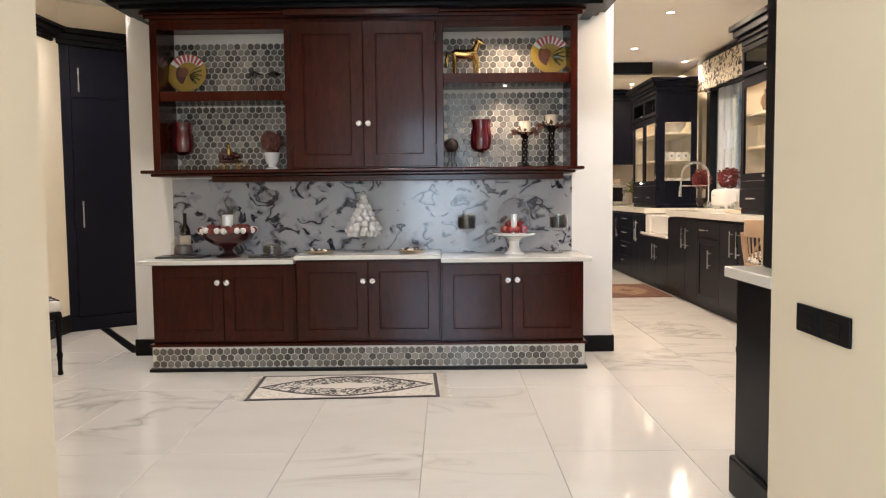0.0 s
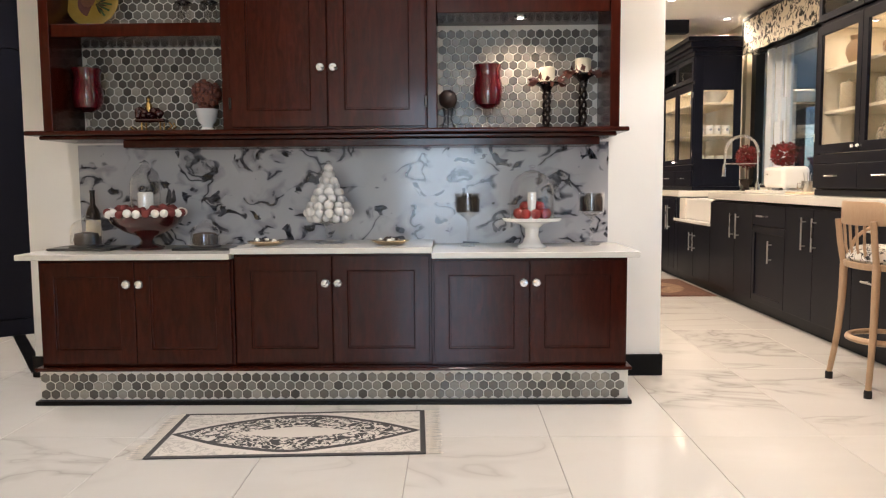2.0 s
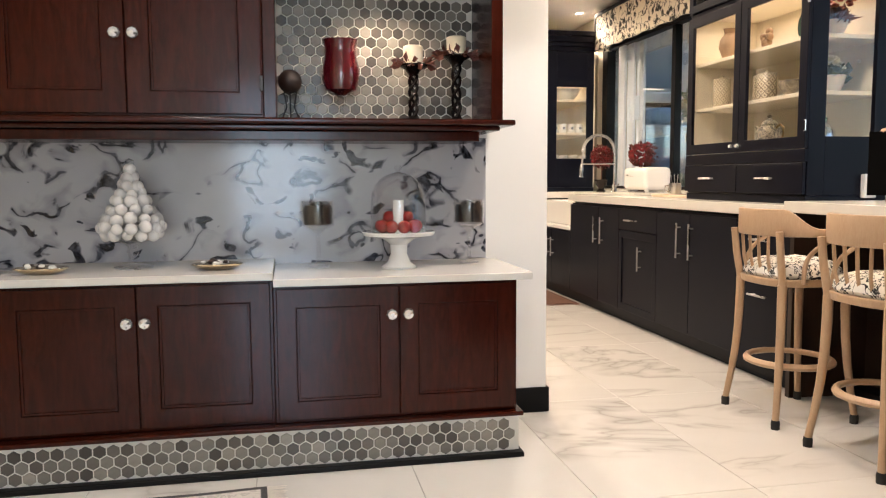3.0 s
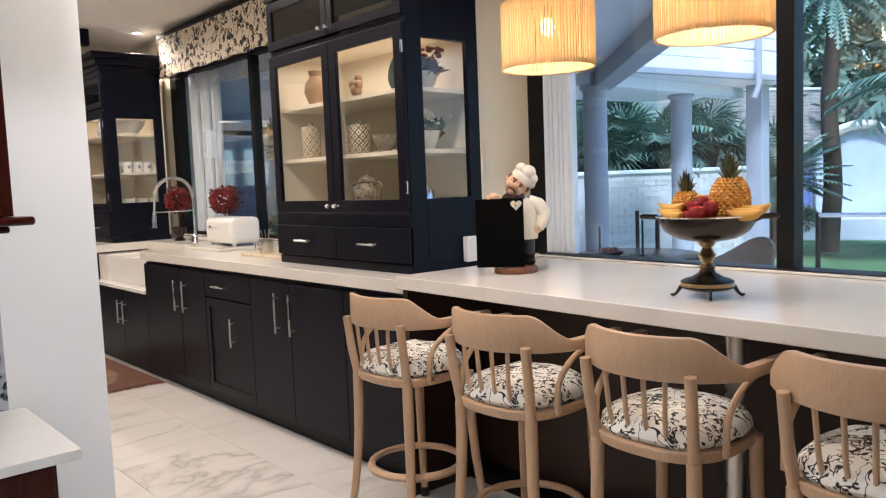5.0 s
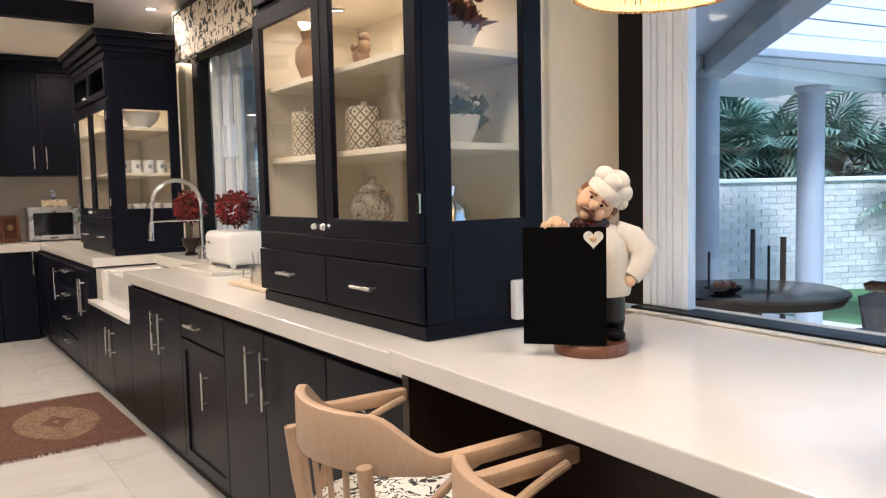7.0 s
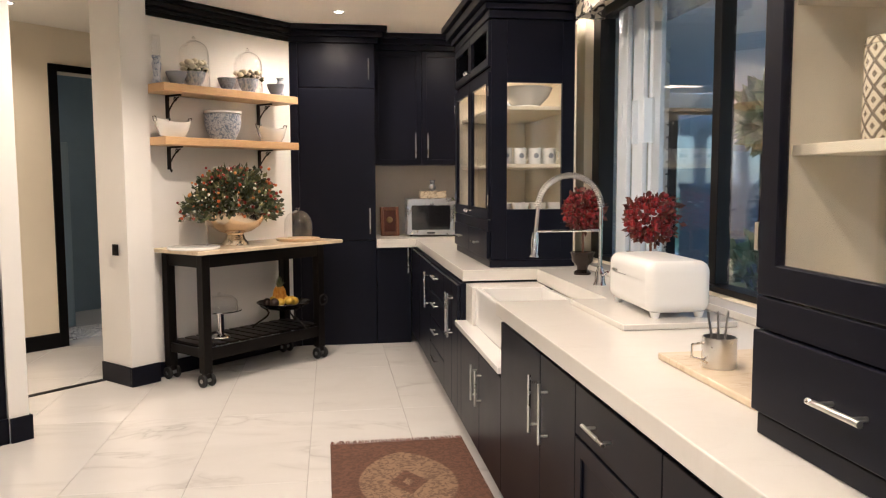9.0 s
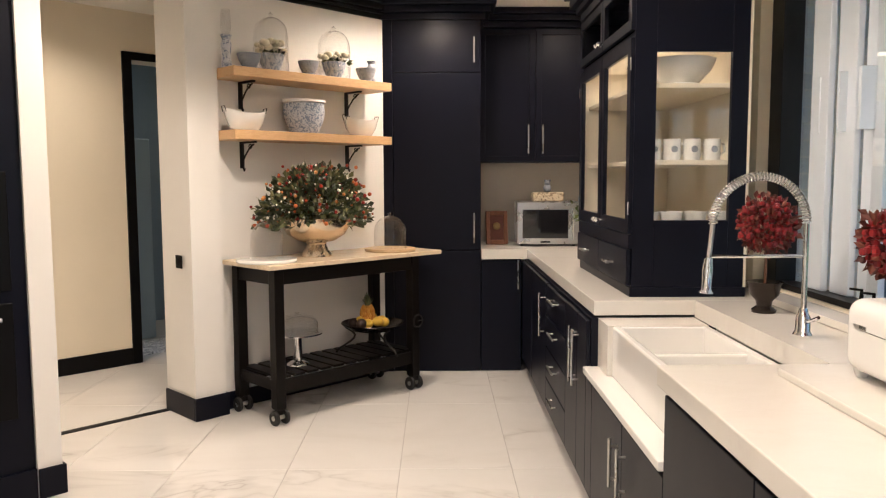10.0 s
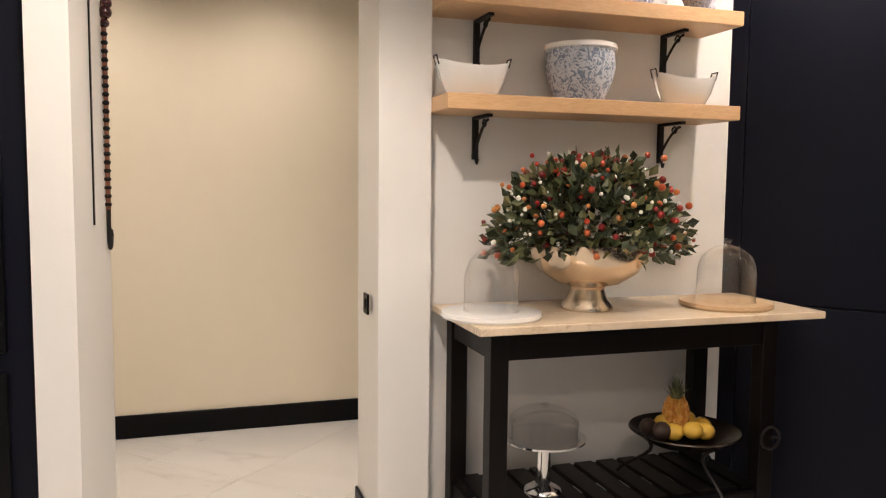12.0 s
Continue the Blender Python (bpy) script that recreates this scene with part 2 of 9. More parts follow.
def carpet(name, hx, hy, ground, ink, centre, kind):
    """Woven rug with border bands, a pointed medallion and scrolling fill; hx, hy: half sizes in metres."""
    m, nt, b = pack(name)
    tc = nd(nt, "TexCoord")
    sp = nd(nt, "SeparateXYZ", (0, tc.outputs["Object"]))
    ax = math_(nt, "DIVIDE", math_(nt, "ABSOLUTE", sp.outputs[0]), hx)
    ay = math_(nt, "DIVIDE", math_(nt, "ABSOLUTE", sp.outputs[1]), hy)
    v = tc.outputs["Object"]
    edge = math_(nt, "MAXIMUM", ax, math_(nt, "ADD", math_(nt, "MULTIPLY", ay, hy / hx), 1 - hy / hx))
    if kind == "mono":
        oval = math_(nt, "ADD", math_(nt, "MULTIPLY", math_(nt, "POWER", ax, 1.7), 0.78), math_(nt, "MULTIPLY", ay, 0.86))
    else:
        oval = math_(nt, "ADD", math_(nt, "POWER", ax, 1.5), math_(nt, "POWER", ay, 1.9))
    scroll = math_(nt, "ABSOLUTE", math_(nt, "SUBTRACT", noise_(nt, v, 13.0, 2, 0.5, 1.8), 0.5))
    fill = ramp(nt, scroll, [(0.03, (1, 1, 1)), (0.055, (0, 0, 0))])
    blot = ramp(nt, nd(nt, "TexVoronoi", (0, v), ("Scale", 26.0)).outputs[0], [(0.30, (1, 1, 1)), (0.36, (0, 0, 0))])
    pat = math_(nt, "MAXIMUM", fill, blot)
    if kind == "mono":
        inside = ramp(nt, oval, [(0.20, (0, 0, 0)), (0.215, (1, 1, 1)), (0.70, (1, 1, 1)), (0.71, (0, 0, 0))])
        ring = ramp(nt, oval, [(0.64, (0, 0, 0)), (0.65, (1, 1, 1)), (0.73, (1, 1, 1)), (0.74, (0, 0, 0))])
        border = ramp(nt, edge, [(0.955, (0, 0, 0)), (0.962, (1, 1, 1))])
        corner = math_(nt, "MULTIPLY", fill, ramp(nt, oval, [(0.80, (0, 0, 0)), (0.84, (0.25, 0.25, 0.25))]))
        f = math_(nt, "MAXIMUM", math_(nt, "MAXIMUM", math_(nt, "MULTIPLY", inside, math_(nt, "SUBTRACT", 1.0, pat)), math_(nt, "MAXIMUM", ring, corner)), border)
        col = mixc(nt, f, ground, ink)
    else:
        bands = ramp(nt, edge, [(0.70, (0, 0, 0)), (0.71, (1, 1, 1)), (0.74, (0.2, 0.2, 0.2)), (0.76, (0.75, 0.75, 0.75)), (0.92, (0.75, 0.75, 0.75)), (0.93, (0.1, 0.1, 0.1)), (0.96, (1, 1, 1))])
        med = ramp(nt, oval, [(0.0, (0.1, 0.1, 0.1)), (0.50, (0.15, 0.15, 0.15)), (0.53, (1, 1, 1))])
        dia = ramp(nt, math_(nt, "ADD", ax, ay), [(0.0, (0.2, 0.2, 0.2)), (0.07, (0.2, 0.2, 0.2)), (0.09, (1, 1, 1)), (0.25, (0.9, 0.9, 0.9)), (0.27, (0, 0, 0))])
        f = math_(nt, "MAXIMUM", math_(nt, "MAXIMUM", bands, med), dia)
        col = mixc(nt, f, centre, ink)
        col = mixc(nt, math_(nt, "MULTIPLY", pat, 0.55), col, ground)
    pile = noise_(nt, v, 190, 3)
    col = mixc(nt, math_(nt, "MULTIPLY", pile, 0.3), col, tuple(0.5 * x for x in ground))
    nt.links.new(col, b.inputs["Base Color"])
    b.inputs["Roughness"].default_value = 0.95
    bump_(nt, b, pile, 0.4, 0.004)
    return m


M_CREAM = plain("cream wall paint", (0.79, 0.71, 0.555), 0.55, vary=0.04, grain=120, bump=0.05)
M_WHITE = plain("white wall paint", (0.80, 0.785, 0.75), 0.5, vary=0.03, grain=120, bump=0.05)
M_CEIL = plain("ceiling paint", (0.87, 0.84, 0.77), 0.6, vary=0.03, grain=90, bump=0.04)
M_NAVY = plain("dark navy satin lacquer", (0.0050, 0.0057, 0.0120), 0.36, vary=0.2, scale=3, grain=150, bump=0.02, spec=0.15)
M_BLACK = plain("black satin paint", (0.004, 0.004, 0.0045), 0.38, vary=0.2, grain=80, bump=0.03, spec=0.13)
M_CHALK = plain("matt black board", (0.0022, 0.0022, 0.0022), 0.8, vary=0.3, bump=0.02, spec=0.05)
M_MAHOG = wood("mahogany, polished", (0.052, 0.0070, 0.0020), (0.026, 0.0034, 0.0012), 0.24, scale=(6, 6, 0.9), coat=0.26, spec=0.14)
M_BEECH = wood("pale beech", (0.53, 0.37, 0.235), (0.46, 0.305, 0.185), 0.36, scale=(16, 16, 4))
M_BARWOOD = wood("dark brown panelling", (0.030, 0.013, 0.007), (0.015, 0.007, 0.004), 0.4)
M_OAK = wood("light oak plank", (0.68, 0.46, 0.24), (0.55, 0.34, 0.16), 0.45, scale=(3, 22, 22))
M_DARKWOOD = wood("black stained wood", (0.006, 0.0042, 0.0036), (0.003, 0.0024, 0.002), 0.42, spec=0.2)
M_BROWN = wood("brown turned wood", (0.24, 0.09, 0.04), (0.12, 0.045, 0.02), 0.4)
M_STONE = marble("white quartz worktop", (0.71, 0.685, 0.63), (0.58, 0.545, 0.49), (0.68, 0.65, 0.59), 0.13, 5.0, 0.25, False)
M_TILE = marble("polished marble tile", (0.71, 0.695, 0.665), (0.30, 0.275, 0.25), (0.645, 0.625, 0.59), 0.05, 0.95, 0.62, detail=3.5, warp=0.8, width=1.3)
M_TRAVERT = marble("veined cream marble", (0.72, 0.60, 0.44), (0.40, 0.27, 0.16), (0.62, 0.49, 0.33), 0.2, 6.0, 0.8, False)
M_GROUT = plain("grey grout", (0.42, 0.41, 0.39), 0.85, vary=0.15, grain=200)
M_SMEAR = smear("ink-smeared stone slab")
M_HEX = pieces("marble hexagon tile", [(0.0, (0.085, 0.075, 0.065)), (0.3, (0.15, 0.132, 0.11)), (0.55, (0.21, 0.19, 0.16)), (0.8, (0.30, 0.275, 0.235)), (1.0, (0.46, 0.42, 0.35))], 0.25, grain=30)
M_HEXGROUT = plain("pale grout", (0.73, 0.70, 0.63), 0.8, vary=0.1, grain=200)
M_STEEL = plain("brushed steel", (0.62, 0.61, 0.59), 0.28, 1.0, vary=0.06, grain=200, bump=0.02)
M_CHROME = plain("chrome", (0.80, 0.80, 0.80), 0.08, 1.0, vary=0.02, bump=0, rv=0.04)
M_SILVER = plain("champagne silver", (0.70, 0.58, 0.43), 0.20, 1.0, vary=0.15, grain=50, bump=0.06)
M_GOLD = plain("polished gold", (0.80, 0.55, 0.20), 0.22, 1.0, vary=0.15, bump=0.05)
M_BRASS = plain("dull brass", (0.42, 0.30, 0.14), 0.32, 1.0, vary=0.2, bump=0.05)
M_BRONZE = plain("dark bronze", (0.045, 0.035, 0.030), 0.25, 0.8, vary=0.2, bump=0.05)
M_IRON = plain("wrought iron", (0.02, 0.018, 0.017), 0.5, 0.6, vary=0.2, bump=0.1)
M_PANE = glass("window glass", (0.99, 1.0, 1.0))
M_CRYSTAL = glass("clear glass", (0.95, 0.95, 0.95), 0.01, 1.0, 0.05, 0.9)
M_CABGLASS = glass("cabinet glass", (0.97, 0.97, 0.96), 0.0, 1.0, 0.025, 0.22)
M_CERAMIC = plain("white glazed ceramic", (0.82, 0.81, 0.78), 0.12, vary=0.03, bump=0, coat=0.4)
M_ENAMEL = plain("white enamel", (0.80, 0.80, 0.78), 0.2, vary=0.03, bump=0.01)
M_RUBBER = plain("black rubber", (0.015, 0.015, 0.015), 0.7, vary=0.2)
M_CANDLE = plain("ivory wax", (0.80, 0.72, 0.54), 0.45, vary=0.06, grain=30)
M_FLORAL = floral("black and white floral cloth", (0.80, 0.77, 0.70), (0.02, 0.018, 0.018), 17.0, 0.47, 0.34)
M_VALANCE = floral("black damask on cream cloth", (0.82, 0.74, 0.60), (0.03, 0.026, 0.022), 8.5, 0.44, 0.34)
M_STRIPE = plain("striped cloth ground", (0.72, 0.70, 0.64), 0.85, vary=0.08, grain=200)
M_REDLEAF = pieces("crimson berries", [(0, (0.10, 0.004, 0.006)), (0.5, (0.22, 0.008, 0.012)), (1, (0.36, 0.02, 0.02))], 0.45, island=True)
M_GREENLEAF = pieces("dark green leaf", [(0, (0.018, 0.028, 0.012)), (0.5, (0.055, 0.07, 0.026)), (0.85, (0.15, 0.16, 0.06)), (1, (0.26, 0.24, 0.10))], 0.4, island=True)
M_REDBERRY = pieces("red and orange berry", [(0, (0.16, 0.008, 0.008)), (0.4, (0.38, 0.03, 0.015)), (0.7, (0.58, 0.13, 0.03)), (1, (0.66, 0.30, 0.08))], 0.3, island=True)
M_WHITEBUD = plain("white buds", (0.75, 0.74, 0.65), 0.6, bump=0)
M_BLUEWHITE = floral("blue and white porcelain", (0.55, 0.57, 0.62), (0.19, 0.23, 0.32), 24.0, 0.40, 0.38)
M_GREYPORC = floral("grey figured porcelain", (0.30, 0.32, 0.36), (0.06, 0.07, 0.11), 34.0, 0.42)
M_ROSE = plain("cream petals", (0.80, 0.74, 0.55), 0.6, vary=0.2, bump=0.2)


# ---------------------------------------------------------------- mesh helpers
def bx(bm, x0, y0, z0, x1, y1, z1):
    v = [bm.verts.new(p) for p in ((x0, y0, z0), (x1, y0, z0), (x1, y1, z0), (x0, y1, z0), (x0, y0, z1), (x1, y0, z1), (x1, y1, z1), (x0, y1, z1))]
    for f in ((3, 2, 1, 0), (4, 5, 6, 7), (0, 1, 5, 4), (1, 2, 6, 5), (2, 3, 7, 6), (3, 0, 4, 7)):
        bm.faces.new([v[i] for i in f])
    return bm


def box(*a):
    return bx(bmesh.new(), *a)


def ring(x0, x1, z0, z1, rail, y0, y1, bm=None):
    """A rectangular frame in one piece, in the xz plane."""
    bm = bm or bmesh.new()
    o, i = ((x0, z0), (x1, z0), (x1, z1), (x0, z1)), ((x0 + rail, z0 + rail), (x1 - rail, z0 + rail), (x1 - rail, z1 - rail), (x0 + rail, z1 - rail))
    v = [[bm.verts.new((x, y, z)) for x, z in q] for q in (o, i) for y in (y0, y1)]
    for k in range(4):
        j = (k + 1) % 4
        for a, b in ((0, 2), (2, 3), (3, 1), (1, 0)):
            bm.faces.new((v[a][k], v[a][j], v[b][j], v[b][k]))
    return bm


def lathe(profile, seg=24, bm=None, c=(0, 0, 0), sx=1.0, sy=1.0):
    """A turned shape: profile is (radius, height) from the bottom to the top."""
    bm = bm or bmesh.new()
    rings = []
    for r, z in profile:
        if r < 1e-5:
            rings.append([bm.verts.new((c[0], c[1], c[2] + z))])
        else:
            rings.append([bm.verts.new((c[0] + sx * r * math.cos(2 * math.pi * i / seg), c[1] + sy * r * math.sin(2 * math.pi * i / seg), c[2] + z)) for i in range(seg)])
    for a, b in zip(rings, rings[1:]):
        for i in range(seg):
            j = (i + 1) % seg
            if len(a) == 1 and len(b) > 1:
                bm.faces.new((a[0], b[i], b[j]))
            elif len(b) == 1 and len(a) > 1:
                bm.faces.new((a[i], a[j], b[0]))
            elif len(a) > 1:
                bm.faces.new((a[i], a[j], b[j], b[i]))
    return bm


def tube(pts, r, seg=8, bm=None, closed=False, flat=1.0):
    """A round bar along points; r may be one radius or one a point."""
    bm = bm or bmesh.new()
    pts = [Vector(p) for p in pts]
    rs = r if isinstance(r, (list, tuple)) else [r] * len(pts)
    rings, n = [], len(pts)
    side = None
    for i, p in enumerate(pts):
        a, b = (pts[i - 1] if i or closed else p), (pts[(i + 1) % n] if i < n - 1 or closed else p)
        d = (b - a).normalized()
        if side is None:
            side = d.orthogonal().normalized()
        side = (side - d * side.dot(d)).normalized()
        up = d.cross(side)
        rings.append([bm.verts.new(p + (side * math.cos(2 * math.pi * k / seg) + up * flat * math.sin(2 * math.pi * k / seg)) * rs[i]) for k in range(seg)])
    pairs = list(zip(rings, rings[1:])) + ([(rings[-1], rings[0])] if closed else [])
    for a, b in pairs:
        for k in range(seg):
            bm.faces.new((a[k], a[(k + 1) % seg], b[(k + 1) % seg], b[k]))
    if not closed:
        bm.faces.new(rings[0][::-1]), bm.faces.new(rings[-1])
    return bm


def ball(bm, c, r, seg=10, sz=1.0):
    prof = [(max(r * math.sin(math.pi * k / (seg // 2 + 1)), 0), -r * sz * math.cos(math.pi * k / (seg // 2 + 1))) for k in range(seg // 2 + 2)]
    return lathe(prof, seg, bm, c)


def bev(bm, w, seg=2):
    if w:
        bm.normal_update()
        es = [e for e in bm.edges if len(e.link_faces) == 2 and e.calc_face_angle(0) > 0.5]
        bmesh.ops.bevel(bm, geom=es, offset=w, segments=seg, profile=0.5, affect="EDGES", clamp_overlap=True)
    return bm


def put(name, bm, mat, smooth=False):
    bmesh.ops.recalc_face_normals(bm, faces=bm.faces)
    me = bpy.data.meshes.new(name)
    bm.to_mesh(me)
    bm.free()
    me.materials.append(mat)
    if smooth:
        for p in me.polygons:
            p.use_smooth = True
        me.set_sharp_from_angle(angle=radians(40))
    return new(name, me)


def part(name, bm, mat, parent, label="", smooth=False, bevel=0.0):
    ob = put(name, bev(bm, bevel), mat, smooth)
    ob.parent = parent
    return tagged(ob, label)


def solid(name, bm, mat, label, category, m=None, smooth=False, bevel=0.0, kind="", group=""):
    """A thing that is one mesh."""
    ob = put(name, bev(bm, bevel), mat, smooth)
    if m is not None:
        ob.matrix_basis = m
    return tagged(ob, label, category, group, kind)


def thing(name, label, category, m=None, group="", kind=""):
    ob = new(name)
    ob.empty_display_size = 0.1
    if m is not None:
        ob.matrix_basis = m
    return tagged(ob, label, category, group, kind)


def quads(name, verts, faces, mat, parent=None, m=None, label="", category="", kind=""):
    me = bpy.data.meshes.new(name)
    me.from_pydata(verts, [], faces)
    me.materials.append(mat)
    ob = new(name, me)
    ob.parent = parent
    if m is not None:
        ob.matrix_basis = m
    return tagged(ob, label, category, "", kind)


def diag(u, n, z=0.0):
    """The diagonal wing of the plan: u runs along its walls, n out into the kitchen; fronts face the kitchen."""
    return pose((u + n) / 2 ** 0.5, (u - n) / 2 ** 0.5, z, 0, 0, 45)


def run(x, y, z=0.0):
    """A front that faces -x; local x runs towards the entrance."""
    return pose(x, y, z, 0, 0, -90)


# ---------------------------------------------------------------- structure
CEIL = 2.95
SB_Y = 5.62


def wall(name, label, mat, *boxes, m=None):
    if len(boxes) == 1:
        return solid(name, box(*boxes[0]), mat, label, "wall", m, kind="structure")
    t = thing(name, label, "wall", m, kind="structure")
    for b in boxes:
        part("wall_section", box(*b), mat, t)
    return t


wall("wall_sideboard", "white painted partition wall behind the mahogany sideboard", M_WHITE, (-2.46, SB_Y, 0, 1.15, 5.95, CEIL))
wall("wall_entrance_east", "cream painted wall beside the entrance passage", M_CREAM, (1.0, -3.2, 0, 1.2, 2.42, CEIL))
wall("wall_entrance_west", "cream painted wall beside the entrance passage", M_CREAM, (-1.65, -3.2, 0, -1.45, 2.42, CEIL))
wall("wall_entrance_south", "cream wall with a tall window closing the entrance passage", M_CREAM, (-1.45, -3.4, 0, -0.9, -3.2, CEIL), (0.5, -3.4, 0, 1.0, -3.2, CEIL), (-0.9, -3.4, 2.5, 0.5, -3.2, CEIL), (-0.9, -3.4, 0, 0.5, -3.2, 0.3))
wall("wall_lobby_south", "cream painted wall of the lobby", M_CREAM, (-3.8, 2.22, 0, -1.65, 2.42, CEIL), (1.2, 2.22, 0, 3.2, 2.42, CEIL))
wall("wall_lobby_west", "cream painted lobby wall with a black skirting", M_CREAM, (-3.80, 2.42, 0, -3.50, 6.69, CEIL))
wall("wall_passage_north", "cream wall closing the passage behind the partition", M_CREAM, (-3.6, 8.9, 0, -1.6, 9.1, CEIL), (-3.80, 6.60, 0, -3.60, 9.1, CEIL))
wall("wall_kitchen_north", "painted back wall of the kitchen", M_WHITE, (1.0, 13.45, 0, 3.7, 13.65, CEIL))
wall("wall_kitchen_east", "cream outer wall of the kitchen with a window over the sink", M_CREAM,
     (3.40, 10.42, 0, 3.66, 13.45, CEIL), (3.40, 7.02, 0, 3.66, 10.42, 1.03), (3.40, 7.02, 2.62, 3.66, 10.42, CEIL), (3.13, 5.76, 0, 3.66, 7.02, CEIL))
BAY = pose(2.43, 5.62, 0, 0, 0, -3)
wall("wall_bay", "cream outer wall of the bar bay around a wide window", M_CREAM,
     (0.98, -3.35, 0, 1.24, 0.10, 1.02), (0.98, -3.35, 2.66, 1.24, 0.10, CEIL), (0.98, -3.35, 1.02, 1.24, -2.75, 2.66), m=BAY)
wall("wall_shelves", "white wall with oak shelves, set diagonally", M_WHITE, (8.48, 8.02, 0, 10.2, 8.30, CEIL), (8.265, 7.92, 0, 8.48, 8.32, CEIL), m=pose(0, 0, 0, 0, 0, 45))
wall("wall_pier", "white painted pier at the end of the oven wall", M_WHITE, (7.13, 7.35, 0, 7.245, 8.30, CEIL), (4.9, 7.95, 0, 7.13, 8.15, CEIL), m=pose(0, 0, 0, 0, 0, 45))
wall("wall_scullery", "cream painted wall of the scullery passage", M_CREAM, (5.6, 9.78, 0, 8.74, 9.98, CEIL), (9.55, 9.78, 0, 11.4, 9.98, CEIL), (8.74, 9.78, 2.55, 9.55, 9.98, CEIL), m=pose(0, 0, 0, 0, 0, 45))
wall("wall_scullery_back", "blue-grey wall beyond the scullery door", plain("plain blue-grey", (0.20, 0.27, 0.33), 0.5), (8.0, 11.6, 0, 11.4, 11.75, CEIL), m=pose(0, 0, 0, 0, 0, 45))
wall("wall_scullery_end", "cream wall closing the scullery passage", M_CREAM, (5.4, 8.15, 0, 5.6, 9.98, CEIL), (11.2, 8.3, 0, 11.4, 11.7, CEIL), m=pose(0, 0, 0, 0, 0, 45))

solid("floor", box(-6.6, -3.4, -0.12, 3.66, 16.5, -0.004), M_GROUT, "grey grout bed under polished marble floor tiles", "floor", kind="structure")
solid("ceiling", box(-6.6, -3.4, CEIL, 3.7, 16.5, CEIL + 0.15), M_CEIL, "warm white painted ceiling with recessed downlights", "ceiling", kind="structure")


def strip(name, mat, label, cat, *boxes, m=None, bevel=0.006):
    bm = bmesh.new()
    for b in boxes:
        bx(bm, *b)
    return solid(name, bm, mat, label, cat, m, bevel=bevel, kind="structure")


strip("baseboard", M_BLACK, "black painted skirting board along the partition wall", "baseboard",
      (-2.475, SB_Y - 0.015, 0, -2.14, SB_Y - 0.002, 0.125), (0.84, SB_Y - 0.015, 0, 1.165, SB_Y - 0.002, 0.125), (1.152, SB_Y - 0.002, 0, 1.165, 5.95, 0.125), (-2.475, SB_Y - 0.002, 0, -2.462, 5.95, 0.125))
strip("baseboard_lobby", M_BLACK, "black painted skirting board along the lobby wall", "baseboard", (-3.498, 2.45, 0, -3.48, 6.67, 0.16))
strip("baseboard_post", M_NAVY, "dark blue skirting around the white wall end", "baseboard",
      (8.25, 7.90, 0, 8.495, 7.918, 0.15), (8.25, 7.918, 0, 8.263, 8.32, 0.15), (8.482, 7.918, 0, 8.495, 8.018, 0.15), (8.50, 8.0, 0, 10.15, 8.018, 0.12), m=pose(0, 0, 0, 0, 0, 45))
strip("baseboard_pier", M_NAVY, "dark blue skirting around the white pier", "baseboard", (7.13, 7.33, 0, 7.26, 7.348, 0.15), (7.247, 7.348, 0, 7.26, 8.30, 0.15), m=pose(0, 0, 0, 0, 0, 45))
strip("baseboard_scullery", M_BLACK, "black skirting board in the scullery passage", "baseboard", (5.6, 9.76, 0, 8.66, 9.778, 0.14), m=pose(0, 0, 0, 0, 0, 45))
strip("trim_threshold", M_BLACK, "black marble threshold strip in the floor", "threshold", (7.247, 8.27, -0.004, 8.25, 8.33, 0.004), m=pose(0, 0, 0, 0, 0, 45), bevel=0.001)
strip("trim_threshold_passage", M_BLACK, "black marble threshold strip in the floor", "threshold", (0, -0.04, -0.004, 1.45, 0.04, 0.004), m=pose(-2.52, 5.75, 0, 0, 0, 124), bevel=0.001)


def cornice(name, mat, label, x0, x1, zb, zt, y, m, out=0.10):
    """A stepped crown moulding along local x that faces -y."""
    bm = bmesh.new()
    h = zt - zb
    for k, (a, b, o) in enumerate(((0, 0.25, 0.02), (0.25, 0.45, 0.04), (0.45, 0.75, 0.07), (0.75, 1.0, 1.0))):
        bx(bm, x0 - (o if o < 1 else out), y - (o if o < 1 else out), zb + a * h, x1 + (o if o < 1 else out), y + 0.02, zb + b * h)
    return solid(name, bm, mat, label, "cornice", m, bevel=0.008, kind="structure")


cornice("trim_shelf_wall", M_BLACK, "black crown moulding above the shelf wall", 8.5, 10.1, 2.80, 2.948, 8.02, pose(0, 0, 0, 0, 0, 45) @ Matrix.Scale(1, 4))
cornice("trim_lobby", M_BLACK, "black crown moulding along the lobby wall", 2.6, 6.55, 2.56, 2.70, 3.50, pose(0, 0, 0, 0, 0, 90))
strip("trim_ceiling_beam", M_NAVY, "dark blue beam across the kitchen ceiling", "beam", (-0.2, 10.28, 2.80, 2.68, 10.40, 2.948))


